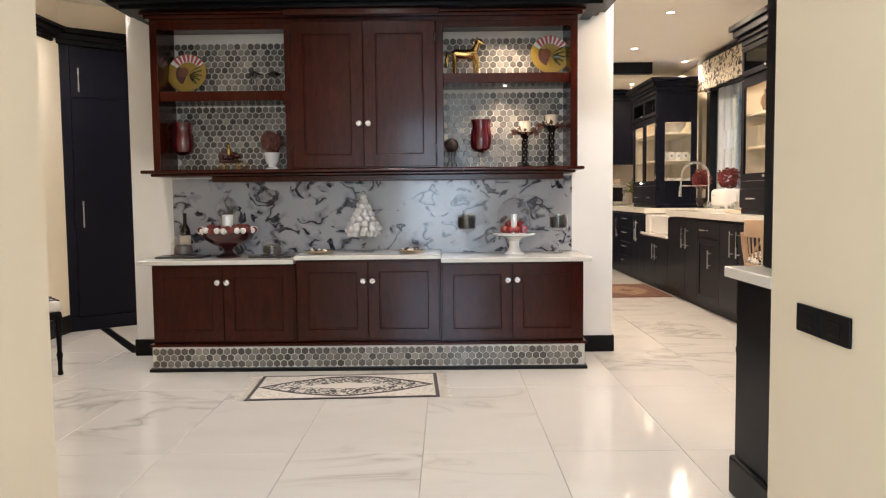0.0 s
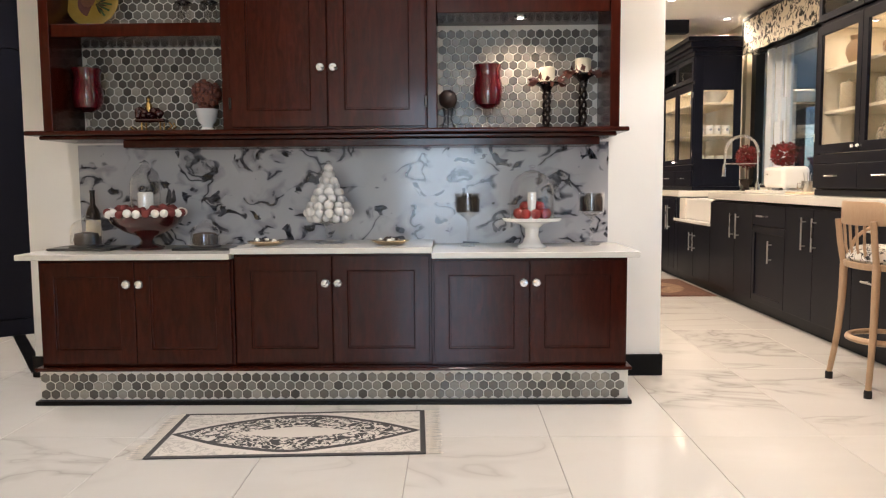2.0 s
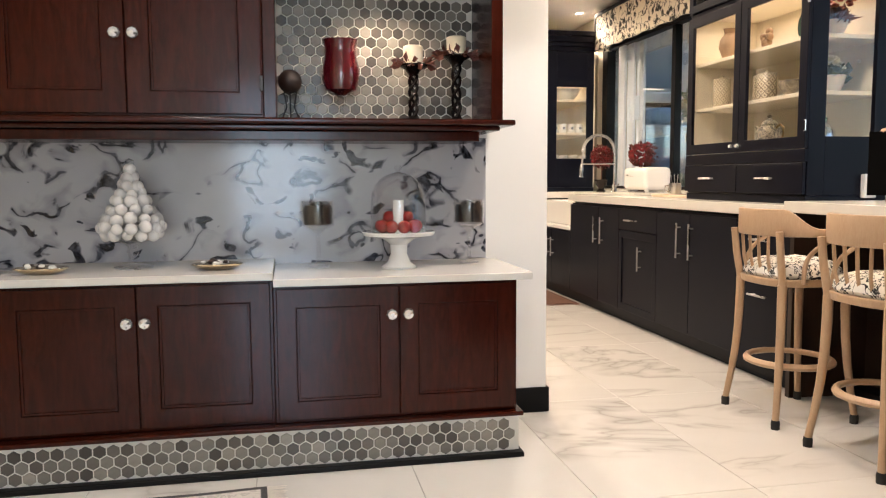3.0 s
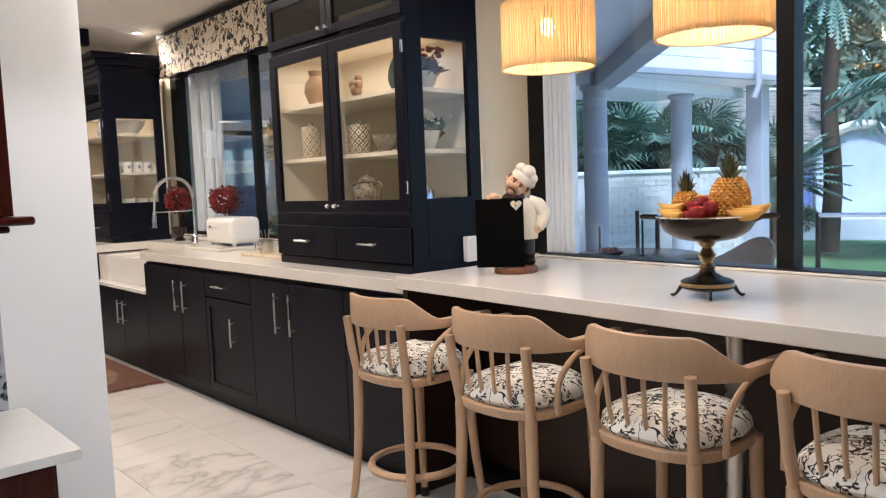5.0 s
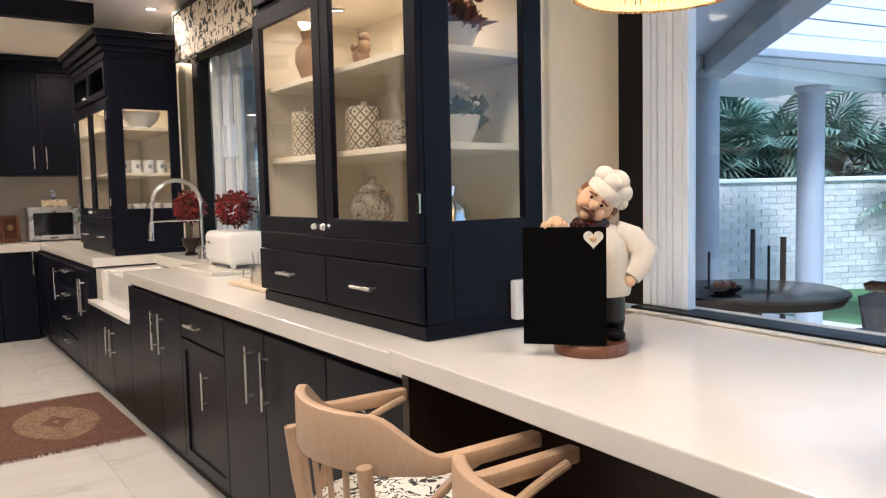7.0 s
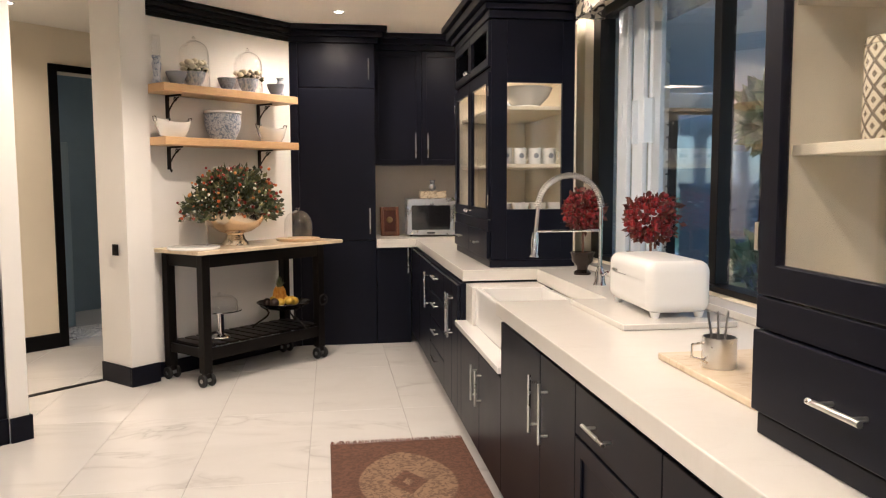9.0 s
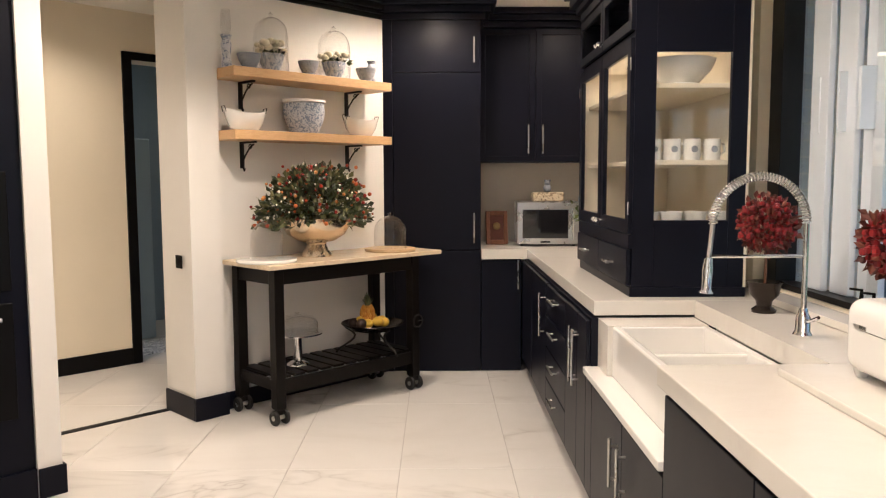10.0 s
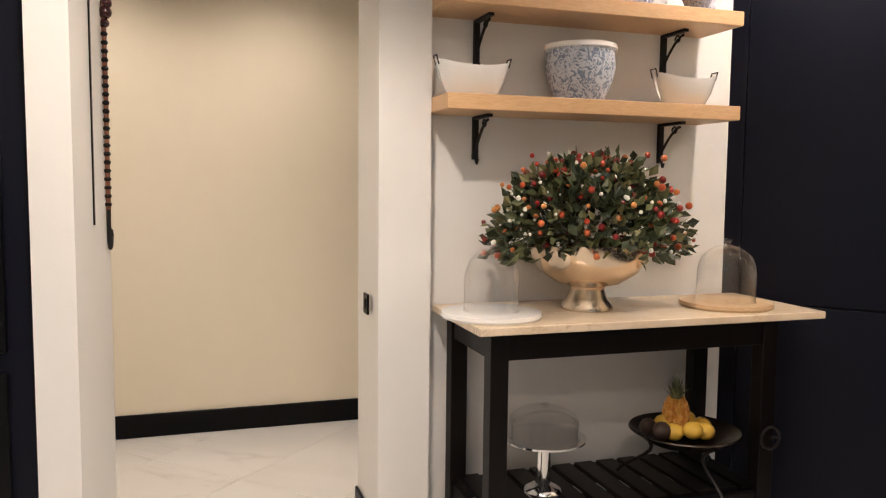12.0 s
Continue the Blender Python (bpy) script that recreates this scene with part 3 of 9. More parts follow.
# ---------------------------------------------------------------- joinery
def shaker(name, x0, x1, z0, z1, mat, parent, y=0.0, thick=0.02, rail=0.06, label="", bead=True):
    """A framed door whose front lies at local y, with a sunk panel and, on fine doors, a bead round it."""
    d = part(name, ring(x0, x1, z0, z1, rail, y, y + thick), mat, parent, label, bevel=0.003)
    part("panel", box(x0 + rail + 0.0005, y + 0.009, z0 + rail + 0.0005, x1 - rail - 0.0005, y + thick - 0.001, z1 - rail - 0.0005), mat, d)
    if bead:
        part("bead", ring(x0 + rail + 0.001, x1 - rail - 0.001, z0 + rail + 0.001, z1 - rail - 0.001, 0.010, y + 0.003, y + 0.0085), mat, d, bevel=0.002)
    return d


def slab_door(name, x0, x1, z0, z1, mat, parent, y=0.0, thick=0.02, label=""):
    return part(name, box(x0, y, z0, x1, y + thick, z1), mat, parent, label, bevel=0.003)


def bar_pull(x, z0, z1, parent, y=0.0, label="brushed steel bar handle", upright=True, x1=None):
    bm = bmesh.new()
    if upright:
        tube([(x, y - 0.032, z0), (x, y - 0.032, z1)], 0.0065, 10, bm)
        for z in (z0 + 0.03, z1 - 0.03):
            tube([(x, y, z), (x, y - 0.032, z)], 0.005, 8, bm)
    else:
        tube([(x, y - 0.032, z0), (x1, y - 0.032, z0)], 0.0065, 10, bm)
        for q in (x + 0.025, x1 - 0.025):
            tube([(q, y, z0), (q, y - 0.032, z0)], 0.005, 8, bm)
    return part("handle", bm, M_STEEL, parent, label, smooth=True)


def crystal_knob(x, z, parent, y=0.0, r=0.0235):
    bm = lathe([(0, 0), (0.008, 0), (0.007, 0.012), (r * 0.7, 0.016), (r, 0.026), (r * 0.8, 0.036), (r * 0.35, 0.041), (0, 0.041)], 8)
    bmesh.ops.rotate(bm, verts=bm.verts, matrix=Matrix.Rotation(radians(90), 3, "X"))
    bmesh.ops.translate(bm, verts=bm.verts, vec=(x, y, z))
    return part("knob", bm, M_KNOB, parent, "faceted crystal knob")


def glazed_door(name, x0, x1, z0, z1, parent, y=0.0, rail=0.065, mat=None, hinge=None, thick=0.022):
    d = part(name, ring(x0, x1, z0, z1, rail, y, y + thick), mat or M_NAVY, parent, "dark blue glazed door", bevel=0.003)
    p = part("pane", box(x0 + rail - 0.002, y + 0.009, z0 + rail - 0.002, x1 - rail + 0.002, y + 0.013, z1 - rail + 0.002), M_CABGLASS, d, "clear glass pane")
    p.visible_shadow = False
    if hinge is not None:
        for z in (z0 + 0.12, z1 - 0.12):
            part("hinge", box(hinge - 0.008, y - 0.006, z - 0.03, hinge + 0.008, y + 0.002, z + 0.03), M_CHROME, d, "small chrome butt hinge", bevel=0.002)
    return d


M_KNOB = plain("cut crystal", (0.88, 0.88, 0.90), 0.04, 0.8, vary=0.02, bump=0, coat=1.0)


# ---------------------------------------------------------------- mahogany sideboard
def sideboard():
    t = thing("sideboard", "polished mahogany sideboard with six doors and crystal knobs", "sideboard", pose(0, 0, 0))
    for k, (x0, x1, y, up) in enumerate(((-2.13, -1.14, 5.07, 0), (-1.14, -0.14, 5.085, 0.025), (-0.14, 0.84, 5.07, 0))):
        part("body", box(x0, y + 0.022, 0.19, x1, SB_Y - 0.002, 0.736 + up), M_MAHOG, t, bevel=0.003)
        mid = (x0 + x1) / 2
        for a, b, kx in ((x0 + 0.012, mid - 0.002, mid - 0.032), (mid + 0.002, x1 - 0.012, mid + 0.032)):
            d = shaker("door", a, b, 0.205, 0.725 + up, M_MAHOG, t, y, rail=0.075)
            crystal_knob(kx, 0.615, d, y)
    part("rail", box(-2.15, 5.045, 0.172, 0.86, SB_Y - 0.003, 0.19), M_MAHOG, t, "mahogany moulding under the doors", bevel=0.006)
    part("plinth", box(-2.135, 5.072, 0.02, 0.845, SB_Y - 0.004, 0.172), M_HEXGROUT, t, "plinth tiled with small marble hexagons")
    part("skirting", box(-2.15, 5.035, 0, 0.86, SB_Y - 0.005, 0.022), M_DARKWOOD, t, "dark wooden foot moulding", bevel=0.005)
    return t


SIDEBOARD = sideboard()
_t = thing("worktop", "white stone top with a raised middle on the sideboard", "worktop", pose(0, 0, 0))
part("slab", box(-2.215, 5.03, 0.739, -1.1425, SB_Y - 0.003, 0.768), M_STONE, _t, bevel=0.003)
part("slab", box(-1.142, 5.045, 0.764, -0.138, SB_Y - 0.003, 0.793), M_STONE, _t, bevel=0.003)
part("slab", box(-0.1375, 5.03, 0.739, 0.89, SB_Y - 0.003, 0.768), M_STONE, _t, bevel=0.003)
solid("backsplash", box(-2.15, SB_Y - 0.012, 0.769, 0.842, SB_Y - 0.002, 1.335), M_SMEAR, "grey-white slab with smeared black ink veins behind the sideboard", "backsplash", kind="structure")


def wall_unit():
    """Upper unit: two tiled open bays beside a closed middle."""
    t = thing("wall_cabinet", "mahogany wall cabinet with two tiled open bays and a closed middle", "cabinet", pose(0, 0, 0))
    yb = SB_Y - 0.003
    part("ledge", box(-2.225, 5.19, 1.366, 0.865, yb, 1.39), M_MAHOG, t, "moulded mahogany ledge", bevel=0.008)
    part("ledge_moulding", box(-2.17, 5.235, 1.346, 0.81, yb, 1.365), M_MAHOG, t, bevel=0.006)
    part("bottom", box(-1.76, 5.30, 1.305, 0.735, yb - 0.02, 1.345), M_MAHOG, t, bevel=0.004)
    for x0, x1 in ((-2.15, -2.1), (-1.215, -1.165), (-0.16, -0.11), (0.775, 0.825)):
        part("side_panel", box(x0, 5.25, 1.391, x1, yb, 2.40), M_MAHOG, t, bevel=0.003)
    part("top", box(-2.15, 5.25, 2.40, 0.825, yb, 2.43), M_MAHOG, t, bevel=0.002)
    for x0, x1 in ((-2.1, -1.215), (-0.11, 0.775)):
        part("tile_backing", box(x0, yb - 0.012, 1.391, x1, yb, 2.399), M_HEXGROUT, t)
        part("bay_rail", box(x0, 5.252, 2.36, x1, 5.28, 2.40), M_MAHOG, t, bevel=0.002)
    part("shelf", box(-2.1, 5.27, 1.872, -1.215, yb - 0.013, 1.94), M_MAHOG, t, bevel=0.004)
    part("shelf", box(-0.11, 5.27, 1.975, 0.775, yb - 0.013, 2.045), M_MAHOG, t, bevel=0.004)
    part("body", box(-1.165, 5.225, 1.391, -0.16, yb, 2.40), M_MAHOG, t, bevel=0.003)
    for a, b, kx, hx in ((-1.16, -0.665, -0.695, -1.16), (-0.661, -0.165, -0.630, -0.165)):
        d = shaker("door", a, b, 1.40, 2.395, M_MAHOG, t, 5.20, rail=0.085)
        crystal_knob(kx, 1.695, d, 5.20)
        for z in (1.52, 2.28):
            part("hinge", box(hx - 0.007, 5.193, z - 0.03, hx + 0.007, 5.2, z + 0.03), M_BRONZE, d, bevel=0.002)
    bm = bmesh.new()
    bx(bm, -2.18, 5.22, 2.43, 0.855, yb, 2.455), bx(bm, -2.2, 5.20, 2.455, 0.875, yb, 2.475)
    bx(bm, -1.2, 5.16, 2.43, -0.13, 5.22, 2.475)
    part("crown", bm, M_MAHOG, t, "mahogany crown moulding", bevel=0.006)
    return t


WALL_UNIT = wall_unit()
_bm = bmesh.new()
for _o, _z0, _z1 in ((0.10, 2.476, 2.505), (0.16, 2.505, 2.53), (0.22, 2.53, 2.555), (0.16, 2.555, 2.62)):
    bx(_bm, -2.20 - _o, 5.22 - _o, _z0, 0.875 + _o, SB_Y - 0.002, _z1)
solid("trim_sideboard_cornice", _bm, M_BLACK, "black stepped cornice above the mahogany wall cabinet", "cornice", bevel=0.006, kind="structure")
wall("wall_bulkhead", "white bulkhead above the sideboard cornice", M_WHITE, (-2.25, 5.24, 2.62, 0.93, SB_Y - 0.002, CEIL - 0.001))


# ---------------------------------------------------------------- kitchen run under the windows
CAB_X = 2.49


def base_unit(y0, y1, label, fronts, top=0.918):
    """A base cabinet between y0 (near) and y1 (far) with fronts: (kind, a, b, z0, z1, handle...) from the far end."""
    t = thing("base_cabinet", label, "cabinet", run(CAB_X, y1), "base cabinets under the windows")
    w = y1 - y0
    part("body", box(0, 0.022, 0.10, w, 0.60, top), M_NAVY, t)
    part("plinth", box(0, 0.067, 0, w, 0.58, 0.10), M_NAVY, t, "dark blue recessed plinth")
    for kind, a, b, z0, z1, h in fronts:
        if kind == "door":
            d = shaker("door", a + 0.002, b - 0.002, z0, z1, M_NAVY, t, rail=0.055, bead=False)
            bar_pull(h[0], h[1], h[2], d)
        elif kind == "slab":
            d = slab_door("door", a + 0.002, b - 0.002, z0, z1, M_NAVY, t)
            bar_pull(h[0], h[1], h[2], d)
        elif kind == "panel":
            slab_door("panel", a + 0.002, b - 0.002, z0, z1, M_NAVY, t)
        else:
            d = slab_door("drawer", a + 0.002, b - 0.002, z0, z1, M_NAVY, t)
            bar_pull(h[0], h[1], 0, d, upright=False, x1=h[2])
    return t


BL = "dark blue base cabinet with steel handles"
base_unit(5.64, 6.13, BL + " and drawers", [("drawer", 0, 0.49, 0.62, 0.905, (0.17, 0.80, 0.33)), ("drawer", 0, 0.49, 0.11, 0.61, (0.17, 0.49, 0.33))])
base_unit(6.13, 7.13, BL + " and two doors", [("slab", 0, 0.46, 0.11, 0.905, (0.34, 0.61, 0.845)), ("slab", 0.46, 1.0, 0.11, 0.905, (0.50, 0.61, 0.845))])
base_unit(7.13, 7.77, BL + ", one drawer and one door", [("drawer", 0, 0.64, 0.745, 0.905, (0.16, 0.82, 0.34)), ("door", 0, 0.64, 0.11, 0.735, (0.40, 0.45, 0.63))])
base_unit(7.77, 8.84, BL + " and two narrow doors", [("slab", 0, 0.66, 0.11, 0.905, (0.62, 0.60, 0.82)), ("slab", 0.66, 1.07, 0.11, 0.905, (0.76, 0.60, 0.82))])
base_unit(8.84, 10.06, "dark blue lacquered sink cabinet with two short doors", [("panel", 0, 0.14, 0.11, 0.645, None), ("slab", 0.14, 0.70, 0.11, 0.645, (0.64, 0.38, 0.57)), ("slab", 0.70, 1.22, 0.11, 0.645, (0.76, 0.38, 0.57))], top=0.655)
base_unit(10.06, 10.62, BL + " and two doors", [("slab", 0, 0.33, 0.11, 0.905, (0.29, 0.55, 0.83)), ("slab", 0.33, 0.56, 0.11, 0.905, (0.37, 0.55, 0.83))])
base_unit(10.62, 11.35, BL + " and four drawers", [("drawer", 0.0, 0.73, 0.11 + 0.2 * k, 0.30 + 0.2 * k, (0.26, 0.24 + 0.2 * k, 0.47)) for k in range(4)])
base_unit(11.35, 12.72, BL + " in the corner", [("slab", 0.65, 1.37, 0.11, 0.905, (1.27, 0.55, 0.83)), ("panel", 0, 0.64, 0.11, 0.905, None)])


def counter():
    t = thing("worktop", "pale cream stone worktop on the dark blue base cabinets", "worktop", pose(0, 0, 0))
    part("slab", box(2.465, 5.60, 0.935, 3.399, 8.84, 0.998), M_STONE, t, bevel=0.004)
    part("slab", box(2.525, 10.06, 0.93, 3.399, 12.68, 0.998), M_STONE, t, bevel=0.004)
    part("slab", box(2.99, 8.8403, 0.92, 3.3985, 10.0597, 0.9978), M_STONE, t)
    part("slab", box(2.16, 12.6803, 0.92, 3.399, 13.449, 0.9978), M_STONE, t)


counter()
solid("window_sill", box(3.28, 7.02, 1.0, 3.399, 10.06, 1.03), M_STONE, "cream stone upstand below the sink window", "sill", bevel=0.003, kind="structure")


def sink():
    t = thing("sink", "white fireclay double butler sink with a wide apron front", "sink", pose(0, 0, 0))
    x0, x1, y0, y1 = 2.565, 2.985, 8.905, 9.86
    part("apron", box(x0, y0, 0.696, x0 + 0.035, y1, 0.918), M_CERAMIC, t, "white apron front", bevel=0.008)
    part("back_wall", box(x1 - 0.03, y0, 0.70, x1, y1, 0.918), M_CERAMIC, t, bevel=0.006)
    for a, b in ((y0, y0 + 0.03), (y1 - 0.03, y1)):
        part("side_wall", box(x0 + 0.03, a + 0.001, 0.70, x1 - 0.025, b - 0.001, 0.9175), M_CERAMIC, t, bevel=0.006)
    mid = (y0 + y1) / 2
    part("divider", box(x0 + 0.03, mid - 0.016, 0.70, x1 - 0.025, mid + 0.016, 0.905), M_CERAMIC, t, "low wall between the two bowls", bevel=0.008)
    part("bottom", box(x0 + 0.02, y0 + 0.02, 0.70, x1 - 0.02, y1 - 0.02, 0.725), M_CERAMIC, t)
    part("apron_ledge", box(2.475, 8.845, 0.662, 2.60, 10.055, 0.695), M_CERAMIC, t, "white stone ledge under the sink front", bevel=0.005)
    part("end_panel", box(2.545, 9.862, 0.6955, 2.985, 10.058, 0.9195), M_STONE, t, "white panel beside the sink")
    part("end_panel", box(2.545, 8.843, 0.6955, 2.985, 8.904, 0.934), M_STONE, t, "white panel beside the sink")
    for y in (mid - 0.24, mid + 0.24):
        part("drain", lathe([(0, 0.726), (0.04, 0.726), (0.045, 0.729), (0.03, 0.732), (0, 0.731)], 16, c=(2.78, y, 0)), M_CHROME, t, "chrome drain", smooth=True)


sink()


def hutch(name_label, y0, y1, x0, depth, shelves):
    """Dark blue dresser top with glazed doors, drawers below and glass in its end."""
    w = y1 - y0
    t = thing("display_cabinet", name_label, "cabinet", run(x0, y1, 0.999), "display cabinets on the worktop")
    d = depth
    H = 1.52
    part("back_panel", box(0.0, d - 0.012, 0.046, w, d, H - 0.021), M_LINING, t, "cream lined back")
    part("plinth", box(0, 0.012, 0, w, d, 0.045), M_NAVY, t, bevel=0.003)
    part("drawer_case", box(0.031, 0.020, 0.046, w - 0.031, d - 0.013, 0.288), M_NAVY, t)
    part("bottom_board", box(0.03, 0.03, 0.2885, w - 0.03, d - 0.013, 0.2998), M_LINING, t, "cream lined cabinet floor")
    for s, xa in (("far", 0.0), ("near", w - 0.03)):
        bm = bmesh.new()
        a, b = xa, xa + 0.03
        bx(bm, a, 0.02, 0.046, b, 0.12, H), bx(bm, a, d - 0.09, 0.046, b, d - 0.0125, H)
        bx(bm, a, 0.12, 0.046, b, d - 0.09, 0.362), bx(bm, a, 0.12, 1.14, b, d - 0.09, H)
        e = part("end_frame", bm, M_NAVY, t, bevel=0.002)
        if s == "far":
            part("end_panel", box(a + 0.010, 0.118, 0.36, a + 0.025, d - 0.088, 1.142), M_LINING, e, "cream lined end")
            continue
        p = part("pane", box(a + 0.012, 0.118, 0.36, a + 0.017, d - 0.088, 1.142), M_CABGLASS, e, "clear glass pane")
        p.visible_shadow = False
    part("side_lining", box(0.0305, 0.03, 0.30, 0.034, d - 0.013, 1.204), M_LINING, t, "cream lined side")
    part("top_lining", box(0.0345, 0.03, 1.199, w - 0.032, d - 0.013, 1.2045), M_LINING, t, "cream lined cabinet top")
    mid = w / 2
    part("rail", box(0.03, 0.022, 1.205, w - 0.03, d - 0.013, 1.235), M_NAVY, t)
    part("top", box(0.0305, 0.022, H - 0.02, w - 0.0305, d - 0.0125, H - 0.0005), M_NAVY, t)
    for a, b, hx in ((0.004, mid - 0.002, 0.004), (mid + 0.002, w - 0.004, w - 0.004)):
        glazed_door("door", a, b, 0.30, 1.205, t, hinge=hx)
        glazed_door("upper_door", a, b, 1.24, H - 0.01, t, rail=0.05)
        dr = slab_door("drawer", a, b, 0.055, 0.225, M_NAVY, t, y=-0.006)
        c = (a + b) / 2
        bar_pull(c - 0.07, 0.14, 0, dr, y=-0.006, upright=False, x1=c + 0.07)
    part("drawer_rail", box(0, 0.002, 0.228, w, 0.03, 0.296), M_NAVY, t, bevel=0.003)
    for kx in (mid - 0.035, mid + 0.035):
        crystal_knob(kx, 0.335, t, 0.0, 0.014)
        crystal_knob(kx, 1.275, t, 0.0, 0.013)
    for z in shelves:
        part("shelf", box(0.03, 0.05, z, w - 0.03, d - 0.013, z + 0.022), M_LINING, t, "white painted shelf", bevel=0.002)
    bm = bmesh.new()
    for o, a, b in ((0.02, H, H + 0.05), (0.045, H + 0.05, H + 0.09), (0.08, H + 0.09, H + 0.15), (0.11, H + 0.15, H + 0.20)):
        bx(bm, -o, 0.02 - o, a, w + o, d, b)
    part("crown", bm, M_NAVY, t, "stepped crown moulding", bevel=0.005)
    return t


M_LINING = plain("cream cabinet lining", (0.74, 0.68, 0.55), 0.5, vary=0.04)
H1 = hutch("dark blue display cabinet with glazed doors and two drawers", 5.73, 6.98, 2.62, 0.508, (0.585, 0.885))
H2 = hutch("dark blue display cabinet with glazed doors beside the sink", 10.16, 11.42, 2.70, 0.56, (0.622, 0.978))


# ---------------------------------------------------------------- back wall of the kitchen
def tall_unit():
    t = thing("tall_cabinet", "tall dark blue larder cabinet with slim steel handles", "cabinet", pose(1.30, 12.72, 0))
    part("body", box(-0.25, 0.022, 0.0, 0.857, 0.72, 2.80), M_NAVY, t)
    part("filler", box(-0.25, 0.004, 0.0, 0.155, 0.0215, 2.80), M_NAVY, t)
    for z0, z1, h in ((0.0, 0.985, None), (0.99, 2.39, (1.05, 1.29)), (2.395, 2.80, (2.47, 2.665))):
        d = slab_door("door", 0.16, 0.855, z0 + 0.004, z1, M_NAVY, t)
        if h:
            bar_pull(0.80, h[0], h[1], d)
    return t


tall_unit()


def corner_units():
    t = thing("base_cabinet", BL + " on the back wall", "cabinet", pose(2.16, 12.72, 0), "base cabinets under the windows")
    part("body", box(0, 0.022, 0.0, 0.32, 0.70, 0.918), M_NAVY, t)
    d = slab_door("door", 0.003, 0.325, 0.01, 0.912, M_NAVY, t)
    bar_pull(0.295, 0.675, 0.91, d)
    t = thing("wall_cabinet", "dark blue wall cupboard with two doors", "cabinet", pose(2.16, 13.05, 0))
    part("body", box(0, 0.022, 1.70, 1.239, 0.398, 2.80), M_NAVY, t)
    for a, b, hx in ((0.0, 0.47, 0.41), (0.47, 0.94, 0.53)):
        d = shaker("door", a + 0.002, b - 0.002, 1.70, 2.795, M_NAVY, t, rail=0.05, bead=False)
        bar_pull(hx, 1.77, 2.01, d)
    slab_door("panel", 0.942, 1.237, 1.70, 2.795, M_NAVY, t)


corner_units()
_bm = bmesh.new()
for _o, _z0, _z1 in ((0.03, 2.80, 2.85), (0.07, 2.85, 2.90), (0.11, 2.90, 2.948)):
    bx(_bm, 1.05, 12.72 - _o, _z0, 2.16 + _o, 13.44, _z1), bx(_bm, 2.16 + _o, 13.05 - _o, _z0, 3.39, 13.44, _z1)
solid("trim_units_cornice", _bm, M_NAVY, "dark blue crown moulding above the back units", "cornice", bevel=0.006, kind="structure")
solid("splashback", box(2.165, 13.438, 1.0, 3.399, 13.448, 1.70), plain("stone tile", (0.55, 0.50, 0.43), 0.3), "plain beige splashback behind the microwave", "splashback", kind="structure")


def oven_wall():
    m = pose(0, 0, 0, 0, 0, 45)
    t = thing("oven_tower", "tall dark blue oven housing with built-in black ovens", "oven", m)
    part("housing", box(5.2, 7.372, 0, 7.128, 7.94, CEIL - 0.002), M_NAVY, t)
    for z0, z1 in ((0.42, 0.98), (1.04, 1.60)):
        o = part("oven", box(6.40, 7.352, z0, 7.06, 7.40, z1), M_BLACK, t, "black glass oven front", bevel=0.004)
        bm = tube([(6.46, 7.32, z1 - 0.07), (7.0, 7.32, z1 - 0.07)], 0.01, 10)
        for q in (6.50, 6.96):
            tube([(q, 7.352, z1 - 0.07), (q, 7.32, z1 - 0.07)], 0.007, 8, bm)
        part("handle", bm, M_STEEL, o, "steel oven handle", smooth=True)
    part("skirting", box(5.2, 7.352, 0, 7.128, 7.371, 0.15), M_NAVY, t)


oven_wall()


def lobby_larder():
    """Angled dark cupboard seen past the partition."""
    t = thing("tall_cabinet", "tall black-blue built-in cupboard set at an angle in the lobby", "cabinet", pose(-3.503, 6.684, 0, 0, 0, 40))
    part("body", box(0, 0.022, 0, 0.85, 0.55, 2.56), M_NAVY, t)
    part("stile", box(-0.02, 0.002, 0, 0.085, 0.0215, 2.56), M_NAVY, t)
    part("skirting", box(-0.01, -0.012, 0, 0.845, 0.0015, 0.12), M_NAVY, t, bevel=0.004)
    for z0, z1, h in ((0.125, 2.10, (0.94, 1.18)), (2.105, 2.555, (2.15, 2.36))):
        d = slab_door("door", 0.09, 0.845, z0, z1, M_NAVY, t)
        bar_pull(0.15, h[0], h[1], d)
    bm = bmesh.new()
    for o, a, b in ((0.03, 2.56, 2.60), (0.06, 2.60, 2.65), (0.09, 2.65, 2.70)):
        bx(bm, -0.05, -o, a, 0.89, 0.55, b)
    part("crown", bm, M_BLACK, t, "black crown moulding", bevel=0.005)
    wall("wall_larder", "cream bulkhead wall above the angled cupboard", M_CREAM, (-0.05, 0.03, 2.702, 0.89, 0.55, CEIL - 0.001), m=pose(-3.503, 6.684, 0, 0, 0, 40))


lobby_larder()


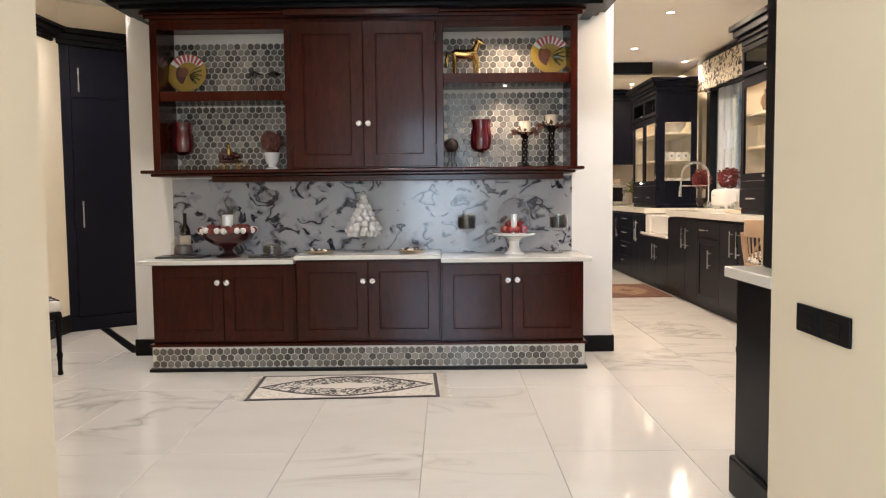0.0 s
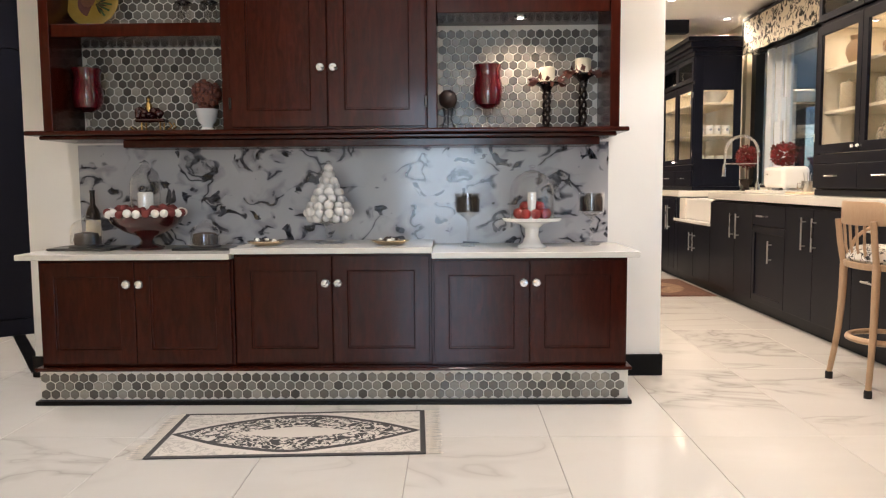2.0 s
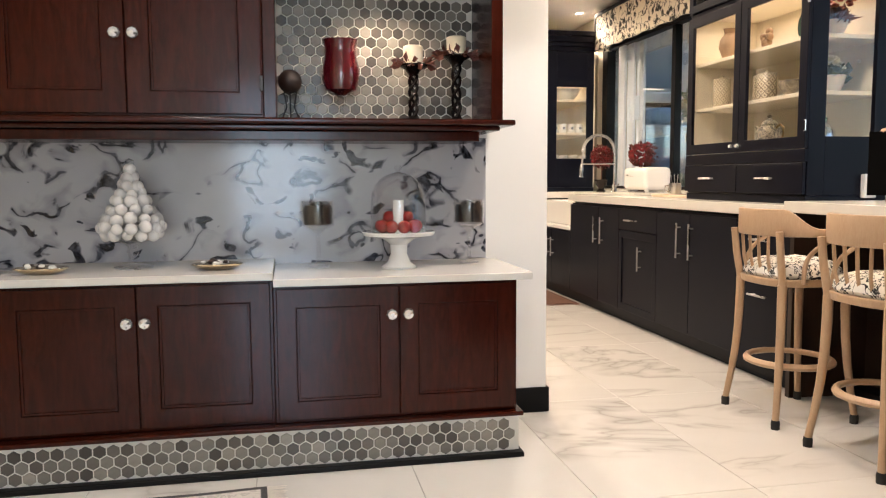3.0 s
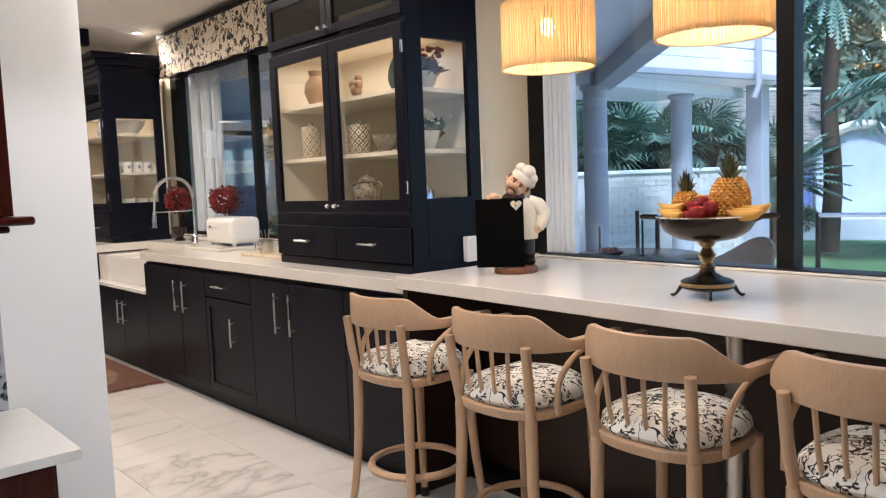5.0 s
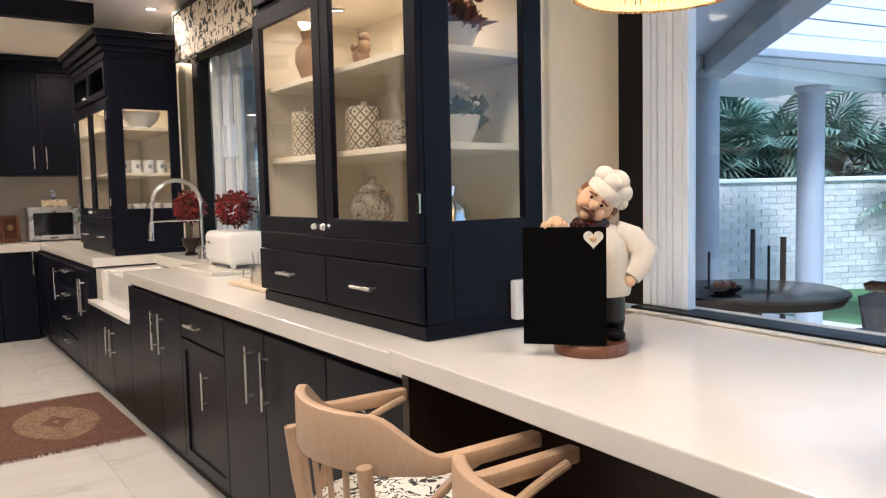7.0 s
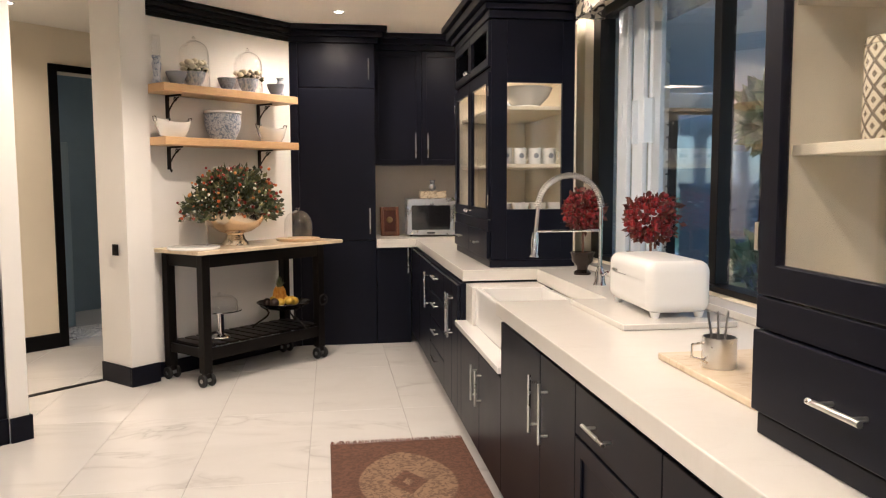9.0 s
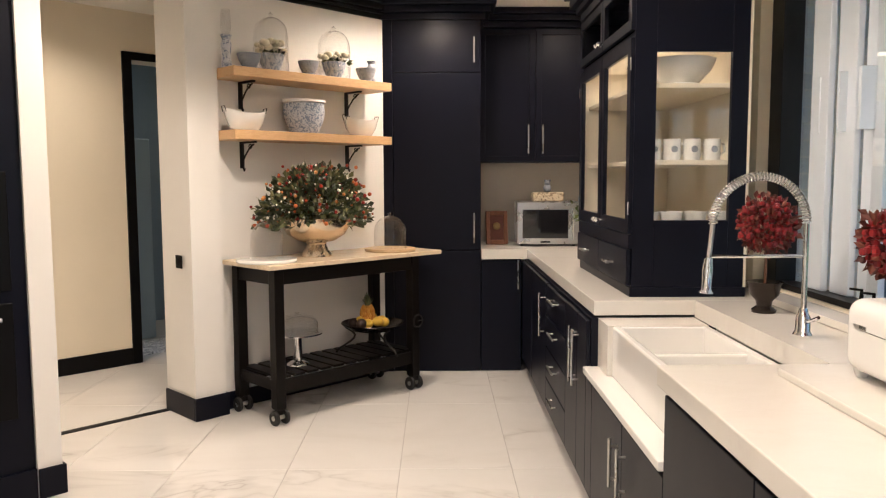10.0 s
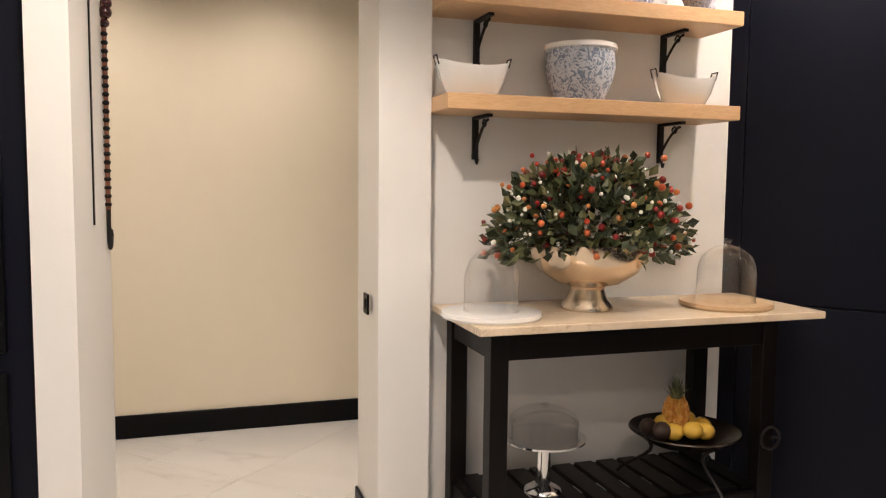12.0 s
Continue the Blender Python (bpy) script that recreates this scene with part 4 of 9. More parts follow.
def lobby_counter():
    t = thing("base_cabinet", "black base cabinet with panelled side near the entrance", "cabinet", pose(0, 0, 0))
    part("body", box(1.035, 2.425, 0.155, 1.70, 2.82, 0.862), M_BLACK, t, bevel=0.004)
    part("plinth", box(1.018, 2.425, 0, 1.71, 2.84, 0.155), M_BLACK, t, bevel=0.012)
    t = thing("tall_cabinet", "tall black cupboard on the small white counter", "cabinet", pose(0, 0, 0))
    part("body", box(1.12, 2.425, 0.906, 1.70, 2.78, 2.55), M_BLACK, t, bevel=0.005)
    for a, b in ((1.125, 1.408), (1.412, 1.695)):
        part("door", box(a, 2.7805, 0.91, b, 2.80, 2.545), M_BLACK, t, bevel=0.003)
    solid("worktop", box(0.998, 2.425, 0.863, 1.72, 2.86, 0.905), M_STONE, "thick white stone slab on the black base cabinet", "worktop", bevel=0.005)


lobby_counter()


# ---------------------------------------------------------------- bar bay
_t = thing("bar_counter", "long pale stone bar counter under the wide window", "counter", BAY)
part("slab", box(0.0, -2.95, 0.965, 0.953, 0.0, 1.022), M_STONE, _t, bevel=0.004)
part("upstand", box(0.9535, -2.95, 0.965, 0.978, 0.0, 1.0225), M_STONE, _t, "narrow stone strip against the wall")
solid("bar_front", bx(box(0.46, -2.95, 0.0, 0.50, -0.02, 0.963), 0.03, -0.055, 0.0, 0.46, -0.02, 0.963), M_BARWOOD, "dark brown panelling under the bar counter", "panel", BAY, kind="structure")
solid("bar_post", lathe([(0.05, 0), (0.05, 0.01), (0.032, 0.014), (0.032, 0.94), (0.05, 0.945), (0.05, 0.963)], 20), M_STEEL, "round steel post under the bar counter", "post", BAY @ pose(0.22, -1.55, 0), smooth=True)
solid("bar_plinth", box(0.36, -2.95, 0, 0.458, -0.06, 0.06), M_BLACK, "black plinth under the bar", "plinth", BAY, kind="structure")
solid("window_sill_bay", box(0.955, -2.76, 1.0235, 0.979, 0.09, 1.034), M_STONE, "cream stone sill below the wide window", "sill", BAY, bevel=0.003, kind="structure")
M_ALU = plain("black aluminium", (0.006, 0.006, 0.007), 0.4, 0.0, vary=0.15, bump=0.02, spec=0.2)
# Sash colour is lifted and blued: the daylight on it is painted in.
M_ALUW = plain("pale aluminium with daylight blue", (0.74, 0.81, 0.89), 0.4, 0.1, vary=0.06, bump=0.02)


def window_bay():
    t = thing("window_1", "wide sliding window in black aluminium frames", "window", BAY, kind="structure")
    bm = bmesh.new()
    bx(bm, 1.085, 0.06, 1.026, 1.15, 0.2, 2.66), bx(bm, 1.0, -2.75, 1.026, 1.12, -2.68, 2.66), bx(bm, 1.0, -2.68, 2.60, 1.12, 0.06, 2.66), bx(bm, 1.0, -2.68, 1.026, 1.12, 0.06, 1.036)
    part("window_frame", bm, M_ALU, t, bevel=0.003)
    for k in range(3):
        y = 0.058 - 0.068 * k
        part("sash", bx(box(1.06, y - 0.063, 1.037, 1.10, y, 2.60), 1.052, y - 0.044, 1.04, 1.059, y - 0.028, 2.59), M_ALUW, t, "pale stacked sliding sash", bevel=0.004)
    part("mullion", box(1.02, -1.335, 1.037, 1.10, -1.262, 2.60), M_ALU, t, bevel=0.003)
    for a, b in ((-1.262, -0.145), (-2.68, -1.335)):
        p = part("pane", box(1.058, a, 1.037, 1.064, b, 2.60), M_PANE, t)
        p.visible_shadow = False


def window_sink():
    t = thing("window_2", "sliding window over the sink in black aluminium frames", "window", pose(3.40, 0, 0), kind="structure")
    bm = bmesh.new()
    bx(bm, 0.05, 10.27, 1.032, 0.15, 10.402, 2.62), bx(bm, 0.05, 7.022, 1.032, 0.15, 7.09, 2.62), bx(bm, 0.05, 7.09, 2.56, 0.15, 10.27, 2.62), bx(bm, 0.05, 7.09, 1.032, 0.15, 10.27, 1.06)
    part("window_frame", bm, M_ALU, t, bevel=0.003)
    for k in range(3):
        y = 10.06 - 0.165 * k
        part("sash", bx(box(0.09 + 0.03 * k, y - 0.15, 1.06, 0.12 + 0.03 * k, y, 2.56), 0.085, y - 0.085, 1.75, 0.122 + 0.03 * k, y - 0.065, 2.0), M_ALUW, t, "pale stacked sliding sash", bevel=0.004)
    for y in (8.76, 8.0):
        part("mullion", box(0.07, y, 1.06, 0.14, y + 0.07, 2.56), M_ALU, t, bevel=0.003)
    for a, b in ((10.06, 10.27), (8.83, 9.57), (8.07, 8.76), (7.09, 8.0)):
        p = part("pane", box(0.10, a, 1.06, 0.106, b, 2.56), M_PANE, t)
        p.visible_shadow = False


window_bay()
window_sink()


def valance():
    t = thing("valance", "box valance in black and cream damask cloth over the sink window", "valance", pose(3.22, 0, 0))
    bm = bmesh.new()
    n = 40
    top, bot = [], []
    for k in range(n + 1):
        y = 7.05 + 3.0 * k / n
        top.append((bm.verts.new((0, y, 2.87)), bm.verts.new((0.02, y, 2.87))))
        zb = 2.51 + 0.008 * math.sin(k * 1.3)
        bot.append((bm.verts.new((-0.004 + 0.004 * math.sin(k * 0.9), y, zb)), bm.verts.new((0.02, y, zb))))
    for k in range(n):
        bm.faces.new((top[k][0], top[k + 1][0], bot[k + 1][0], bot[k][0]))
        bm.faces.new((top[k][1], top[k + 1][1], bot[k + 1][1], bot[k][1]))
        bm.faces.new((top[k][0], top[k + 1][0], top[k + 1][1], top[k][1]))
        bm.faces.new((bot[k][0], bot[k + 1][0], bot[k + 1][1], bot[k][1]))
    part("front", bm, M_VALANCE, t)
    for y in (7.03, 10.05):
        part("return", box(-0.004, y, 2.51, 0.178, y + 0.02, 2.87), M_VALANCE, t)
    part("trim", box(-0.012, 7.03, 2.865, 0.178, 10.07, 2.90), M_NAVY, t, "dark blue pelmet board", bevel=0.003)
    part("piping", box(-0.010, 10.052, 2.50, -0.004, 10.075, 2.87), M_BLACK, t)


valance()


# ---------------------------------------------------------------- bar stools
def bar_stool(m):
    t = thing("bar_stool", "pale beech bentwood bar stool with a floral cushion at the bar", "bar stool", m, "bar stools along the counter")
    for sx, sy in ((-1, -1), (1, -1), (-1, 1), (1, 1)):
        top, foot = Vector((0.165 * sx, 0.165 * sy, 0.655)), Vector((0.205 * sx, 0.205 * sy, 0.035))
        pts = [top.lerp(foot, k / 5) + Vector((0.012 * sx, 0.012 * sy, 0)) * math.sin(math.pi * k / 5) * -1 for k in range(6)]
        leg = part("leg", tube(pts, [0.021, 0.021, 0.0195, 0.018, 0.0165, 0.0155], 10), M_BEECH, t, smooth=True)
        part("foot", lathe([(0, 0), (0.019, 0), (0.020, 0.03), (0.0175, 0.042), (0, 0.042)], 12, c=(foot.x, foot.y, 0)), M_RUBBER, leg, "black rubber foot", smooth=True)
    ring = [(0.192 * math.cos(a), 0.192 * math.sin(a), 0.27) for a in (2 * math.pi * k / 28 for k in range(28))]
    part("foot_ring", tube(ring, 0.0145, 8, closed=True, flat=1.25), M_BEECH, t, smooth=True)
    seat = []
    for k in range(32):
        a = 2 * math.pi * k / 32
        c, s = math.cos(a), math.sin(a)
        seat.append((0.212 * math.copysign(abs(c) ** 0.72, c), 0.212 * math.copysign(abs(s) ** 0.72, s)))
    bm = bmesh.new()
    lo, hi = [bm.verts.new((x * 0.97, y * 0.97, 0.645)) for x, y in seat], [bm.verts.new((x, y, 0.68)) for x, y in seat]
    bm.faces.new(lo[::-1]), bm.faces.new(hi)
    for k in range(32):
        j = (k + 1) % 32
        bm.faces.new((lo[k], lo[j], hi[j], hi[k]))
    part("seat_frame", bm, M_BEECH, t, bevel=0.006)
    bm = bmesh.new()
    rings = []
    for f, z in ((0.90, 0.681), (0.945, 0.695), (0.93, 0.72), (0.82, 0.745), (0.58, 0.762), (0.28, 0.769)):
        rings.append([bm.verts.new((x * f, y * f, z + 0.003 * math.sin(5 * i))) for i, (x, y) in enumerate(seat)])
    for a, b in zip(rings, rings[1:]):
        for k in range(32):
            bm.faces.new((a[k], a[(k + 1) % 32], b[(k + 1) % 32], b[k]))
    bm.faces.new(rings[0][::-1]), bm.faces.new(rings[-1])
    part("cushion", bm, M_FLORAL, t, "black and white floral seat cushion", smooth=True)
    # crest rail: high round the back, sweeping down and forward into the arms
    bm = bmesh.new()
    prof = []
    n = 44
    for k in range(n + 1):
        a = math.pi * (k / n)
        s = abs(k / n - 0.5) * 2
        x = math.copysign(min(abs(0.275 * math.cos(a) * 1.12), 0.255), math.cos(a)) * -1
        y = 0.225 * math.sin(a) ** 0.75 if math.sin(a) > 0 else 0.0
        yy = y * 1.9 - 0.205
        h = min(max((0.66 - s) / 0.30, 0), 1)
        h = h * h * (3 - 2 * h)
        top = 0.915 + 0.085 * h
        bot = top - 0.036 - 0.088 * h
        prof.append((x, yy, bot, top, 0.013 + 0.005 * (1 - h)))
    def norm(i):
        p, q = prof[max(i - 1, 0)], prof[min(i + 1, n)]
        d = Vector((q[0] - p[0], q[1] - p[1], 0)).normalized()
        return Vector((d.y, -d.x, 0))
    rows = []
    for i, (x, y, b, tp, w) in enumerate(prof):
        nn = norm(i) * w
        rows.append([bm.verts.new((x - nn.x, y - nn.y, b)), bm.verts.new((x + nn.x, y + nn.y, b)), bm.verts.new((x + nn.x, y + nn.y, tp)), bm.verts.new((x - nn.x, y - nn.y, tp))])
    for a, b in zip(rows, rows[1:]):
        for k in range(4):
            bm.faces.new((a[k], a[(k + 1) % 4], b[(k + 1) % 4], b[k]))
    bm.faces.new(rows[0][::-1]), bm.faces.new(rows[-1])
    part("crest_rail", bm, M_BEECH, t, bevel=0.007, smooth=True)
    for sx in (-1, 1):
        part("back_post", tube([(0.165 * sx, 0.165, 0.65), (0.175 * sx, 0.185, 0.78), (0.178 * sx, 0.198, 0.90)], 0.017, 10), M_BEECH, t, smooth=True)
        for k, x in enumerate((0.032, 0.095)):
            part("spindle", tube([(x * sx * 0.92, 0.178 - 0.004 * k, 0.675), (x * sx, 0.198 - 0.004 * k, 0.76), (x * sx * 1.08, 0.208 - 0.006 * k, 0.885)], 0.0075, 8), M_BEECH, t, smooth=True)
        part("arm_support", tube([(0.205 * sx, 0.07, 0.665)] + [(0.222 * sx, 0.10 + 0.0 - 0.25 * (k / 10) ** 2.0, 0.67 + 0.225 * (k / 10) ** 0.55) for k in range(11)], 0.0105, 8), M_BEECH, t, smooth=True)
    return t


STOOL = bar_stool(pose(2.285, 5.335, 0, 0, 0, 90))
for _x, _y, _r in ((2.285, 4.70, 91), (2.30, 4.11, 88), (2.31, 3.52, 89)):
    copy_thing(STOOL, pose(_x, _y, 0, 0, 0, _r))


# ---------------------------------------------------------------- small things: makers
def leaves(n, place, size, rng, elong=1.6):
    """Loose leaf blades: place(rng) gives a point and an outward way."""
    vs, fs = [], []
    for _ in range(n):
        p, d = place(rng)
        d = (Vector(d) + Vector([rng.uniform(-0.7, 0.7) for _ in range(3)])).normalized()
        s = d.orthogonal().normalized()
        s = Matrix.Rotation(rng.uniform(0, 6.28), 3, d) @ s
        w = size * rng.uniform(0.6, 1.2)
        L = w * elong
        nrm = d.cross(s) * w * 0.18
        b = len(vs)
        p = Vector(p)
        vs += [p, p + d * L * 0.5 + s * w * 0.5 + nrm, p + d * L, p + d * L * 0.5 - s * w * 0.5 + nrm, p + d * L * 0.5]
        fs += [(b, b + 1, b + 4), (b + 1, b + 2, b + 4), (b + 2, b + 3, b + 4), (b + 3, b, b + 4)]
    return vs, fs


def dots(spots, seg=8, sz=1.0):
    bm = bmesh.new()
    for p, r in spots:
        ball(bm, p, r, seg, sz)
    return bm


def dome_shape(r, h, wall=0.003):
    out = [(r * 1.03, 0), (r, 0.01), (r, h * 0.5)] + [(r * math.cos(a), h * 0.5 + h * 0.45 * math.sin(a)) for a in (0.3, 0.6, 0.9, 1.2, 1.4)]
    out += [(0.010, h * 0.955), (0.008, h * 0.975), (0.018, h * 1.01), (0.014, h * 1.05), (0, h * 1.06)]
    return lathe(out, 28)


def cloche(m, r, h, label, base_r, base_mat, base_label, base_h=0.018, contents=None, lift=0.0, name="glass_cloche"):
    t = thing(name, label, "cloche", m)
    if lift:
        part("stand", lathe([(0, 0), (r * 0.55, 0), (r * 0.5, 0.012), (r * 0.22, 0.03), (r * 0.2, lift - 0.02), (base_r, lift - 0.008), (base_r, lift), (0, lift)], 28), base_mat, t, base_label, smooth=True)
    else:
        part("base", lathe([(0, 0), (base_r * 0.97, 0), (base_r, base_h * 0.4), (base_r * 0.98, base_h), (base_r * 0.9, base_h * 1.05), (0, base_h)], 32), base_mat, t, base_label, smooth=True)
    z = lift or base_h
    bm = dome_shape(r, h)
    bmesh.ops.translate(bm, verts=bm.verts, vec=(0, 0, z + 0.001))
    d = part("dome", bm, M_CRYSTAL, t, "clear glass dome with a knob", smooth=True)
    d.visible_shadow = False
    if contents:
        contents(t, z)
    return t


M_CAKE = plain("dark chocolate cake", (0.035, 0.018, 0.012), 0.55, vary=0.4, grain=40, bump=0.4)
M_TRAY = plain("dark slate tray", (0.04, 0.035, 0.033), 0.35, vary=0.2)
M_OXBLOOD = plain("oxblood lacquer", (0.042, 0.006, 0.005), 0.18, vary=0.25, bump=0.05, coat=0.5)
M_BEAN = plain("black coffee beans", (0.012, 0.008, 0.006), 0.3, vary=0.5, scale=60, grain=200, bump=0.6)
M_POM = plain("white fluff", (0.80, 0.76, 0.70), 0.9, vary=0.1, grain=80, bump=0.4)
M_POMRED = plain("faded red fluff", (0.16, 0.03, 0.025), 0.9, vary=0.2, grain=80, bump=0.4)
M_RED = plain("red apple skin", (0.30, 0.02, 0.018), 0.25, vary=0.4, scale=14, bump=0.05)
M_MARSH = plain("white sugared sweets", (0.64, 0.62, 0.60), 0.6, vary=0.06, grain=60, bump=0.1)
M_YELLOW = pieces("yellow glaze plate", [(0, (0.40, 0.26, 0.045)), (1, (0.46, 0.31, 0.06))], 0.15, coat=0.5)
M_STRIPED = plain("pink stripe glaze", (0.55, 0.10, 0.10), 0.15, vary=0.1, coat=0.5)
M_MAUVE = plain("mauve brown glaze", (0.16, 0.07, 0.06), 0.15, vary=0.4, scale=30, coat=0.5)
M_GREENGLAZE = plain("green glaze", (0.05, 0.10, 0.03), 0.15, vary=0.3, coat=0.5)
M_DARKGLAZE = plain("dark brown glaze", (0.06, 0.035, 0.02), 0.15, vary=0.3, coat=0.5)
TOP = 0.7685
TOPM = 0.7935


def on_sideboard():
    rng = random.Random(4)

    def cake(t, z):
        part("cake", lathe([(0, z + 0.002), (0.062, z + 0.002), (0.066, z + 0.03), (0.058, z + 0.062), (0.02, z + 0.07), (0, z + 0.07)], 20), M_CAKE, t, "dark glazed cake", smooth=True)
    solid("tray", box(-0.17, -0.10, 0, 0.17, 0.10, 0.014), M_TRAY, "dark rectangular tray on the sideboard", "tray", pose(-1.99, 5.33, TOP), bevel=0.004)
    cloche(pose(-1.985, 5.32, TOP + 0.0145), 0.082, 0.15, "small glass cloche over a dark cake", 0.09, M_TRAY, "slate base", 0.01, cake)
    t = thing("bottle", "dark wine bottle with a pale label", "bottle", pose(-2.03, 5.50, TOP))
    part("glass_body", lathe([(0, 0), (0.036, 0), (0.038, 0.01), (0.038, 0.18), (0.03, 0.21), (0.014, 0.235), (0.013, 0.30), (0.015, 0.302), (0.015, 0.315), (0, 0.315)], 20), M_BRONZE, t, smooth=True)
    part("label", lathe([(0.0386, 0.06), (0.0388, 0.061), (0.0388, 0.15), (0.0386, 0.151)], 20), M_CANDLE, t, "pale paper label", smooth=True)

    t = thing("footed_bowl", "oxblood footed bowl with a garland of white pompoms", "bowl", pose(-1.665, 5.33, TOP))
    part("bowl", lathe([(0, 0), (0.085, 0), (0.088, 0.012), (0.04, 0.03), (0.03, 0.05), (0.045, 0.07), (0.12, 0.10), (0.175, 0.14), (0.195, 0.18), (0.188, 0.182), (0.16, 0.14), (0, 0.10)], 32), M_OXBLOOD, t, smooth=True)
    for k in range(26):
        a = 2 * math.pi * k / 26
        part("pompom", dots([((0.19 * math.cos(a), 0.19 * math.sin(a), 0.195 + 0.006 * math.sin(3 * k)), 0.022)], 10), M_POM if k % 3 or math.sin(a) > 0.2 else M_POMRED, t, smooth=True)
    tagged(part("garland", dots([((0.17 * math.cos(a) * rng.uniform(0.6, 1), 0.17 * math.sin(a) * rng.uniform(0.6, 1), 0.20 + rng.uniform(0, 0.025)), 0.018) for a in (rng.uniform(0, 6.28) for _ in range(50))], 8), M_POMRED, t, "faded red filling", smooth=True), kind="stuff")
    d = part("chimney", lathe([(0.075, 0.17), (0.078, 0.19), (0.078, 0.36), (0.06, 0.40), (0.03, 0.43), (0.02, 0.445), (0.026, 0.46), (0, 0.475)], 28), M_CRYSTAL, t, "clear glass chimney", smooth=True)
    d.visible_shadow = False
    part("candle", lathe([(0, 0.16), (0.04, 0.16), (0.04, 0.30), (0.034, 0.305), (0, 0.30)], 20), M_CERAMIC, t, "white pillar candle", smooth=True)

    solid("tray", box(-0.15, -0.085, 0, 0.15, 0.085, 0.012), M_TRAY, "dark rectangular tray on the sideboard", "tray", pose(-1.345, 5.30, TOP), bevel=0.004)
    cloche(pose(-1.34, 5.29, TOP + 0.0125), 0.075, 0.125, "small glass cloche over a dark cake", 0.082, M_TRAY, "slate base", 0.01, cake)
    for x, y in ((-1.0, 5.22), (-0.355, 5.22)):
        t = thing("dish", "small silver dish of shells and dark sweets", "dish", pose(x, y, TOPM))
        part("plate", lathe([(0, 0.004), (0.05, 0), (0.085, 0.012), (0.10, 0.022), (0.098, 0.025), (0.05, 0.010), (0, 0.010)], 28, sx=1.0, sy=0.7), M_SILVER, t, smooth=True)
        for k in range(9):
            part("shell", dots([((rng.uniform(-0.06, 0.06), rng.uniform(-0.03, 0.03), 0.022 + rng.uniform(0, 0.012)), rng.uniform(0.010, 0.017))], 8, 0.6), M_CAKE if k % 2 else M_CERAMIC, t, smooth=True)

    t = thing("sweet_jar", "tall glass compote piled with white meringues", "jar", pose(-0.69, 5.34, TOPM))
    d = part("foot", lathe([(0, 0), (0.075, 0), (0.078, 0.006), (0.02, 0.02), (0.014, 0.05), (0.024, 0.065), (0.016, 0.08), (0.03, 0.10), (0.10, 0.125), (0.13, 0.15), (0.128, 0.152), (0.03, 0.108), (0, 0.105)], 28), M_CRYSTAL, t, "clear glass foot and bowl", smooth=True)
    d.visible_shadow = False
    for k, (z, r, n) in enumerate(((0.135, 0.10, 12), (0.165, 0.112, 13), (0.20, 0.095, 11), (0.235, 0.075, 9), (0.268, 0.058, 7), (0.30, 0.042, 6), (0.332, 0.028, 4), (0.365, 0.012, 2), (0.39, 0.0, 1))):
        for j in range(n):
            a = 2 * math.pi * j / n + k
            part("meringue", dots([((r * math.cos(a), r * math.sin(a), z + rng.uniform(-0.006, 0.006)), rng.uniform(0.021, 0.027))], 10), M_MARSH, t, smooth=True)
    d = part("cover", lathe([(0.128, 0.153), (0.13, 0.18), (0.11, 0.22), (0.075, 0.26), (0.05, 0.32), (0.035, 0.38), (0.014, 0.41), (0.02, 0.43), (0, 0.44)], 28), M_CRYSTAL, t, "clear glass cover", smooth=True)
    d.visible_shadow = False

    for x, y in ((0.05, 5.42), (0.715, 5.42)):
        t = thing("candle_jar", "stemmed glass jar filled with dark coffee beans", "jar", pose(x, y, TOP))
        d = part("glass_stem", lathe([(0, 0), (0.045, 0), (0.047, 0.005), (0.01, 0.015), (0.008, 0.14), (0.03, 0.16), (0.068, 0.18), (0.07, 0.285), (0.066, 0.285), (0.064, 0.185), (0, 0.165)], 24), M_CRYSTAL, t, "clear glass", smooth=True)
        d.visible_shadow = False
        part("bean_filling", dots([((rng.uniform(0.01, 0.05) * math.cos(a), rng.uniform(0.01, 0.05) * math.sin(a), 0.205 + 0.006 * k % 0.07), 0.012) for k, a in enumerate(rng.uniform(0, 6.28) for _ in range(70))], 6, 0.7), M_BEAN, t, "dark coffee beans", smooth=True)
        part("beans_core", lathe([(0, 0.187), (0.061, 0.187), (0.0632, 0.25), (0.055, 0.266), (0, 0.258)], 20), M_BEAN, t, smooth=True)

    t = thing("cake_stand", "white porcelain cake stand with red baubles under glass", "cake stand", pose(0.385, 5.32, TOP))
    part("stand", lathe([(0, 0), (0.075, 0), (0.075, 0.008), (0.05, 0.025), (0.035, 0.06), (0.038, 0.10), (0.07, 0.125), (0.15, 0.14), (0.158, 0.155), (0.152, 0.157), (0.10, 0.148), (0, 0.146)], 36), M_CERAMIC, t, smooth=True)
    for k in range(14):
        a = 2 * math.pi * k / 9
        r, z = (0.075, 0.178) if k < 9 else (0.04, 0.215)
        part("bauble", dots([((r * math.cos(a), r * math.sin(a), z), 0.028)], 12), M_RED, t, "dull red bauble", smooth=True)
    part("candle", lathe([(0, 0.148), (0.024, 0.148), (0.024, 0.29), (0, 0.288)], 16), M_CERAMIC, t, "white candle", smooth=True)
    bm = dome_shape(0.118, 0.27)
    bmesh.ops.translate(bm, verts=bm.verts, vec=(0, 0, 0.15))
    d = part("dome", bm, M_CRYSTAL, t, "clear glass dome", smooth=True)
    d.visible_shadow = False


on_sideboard()


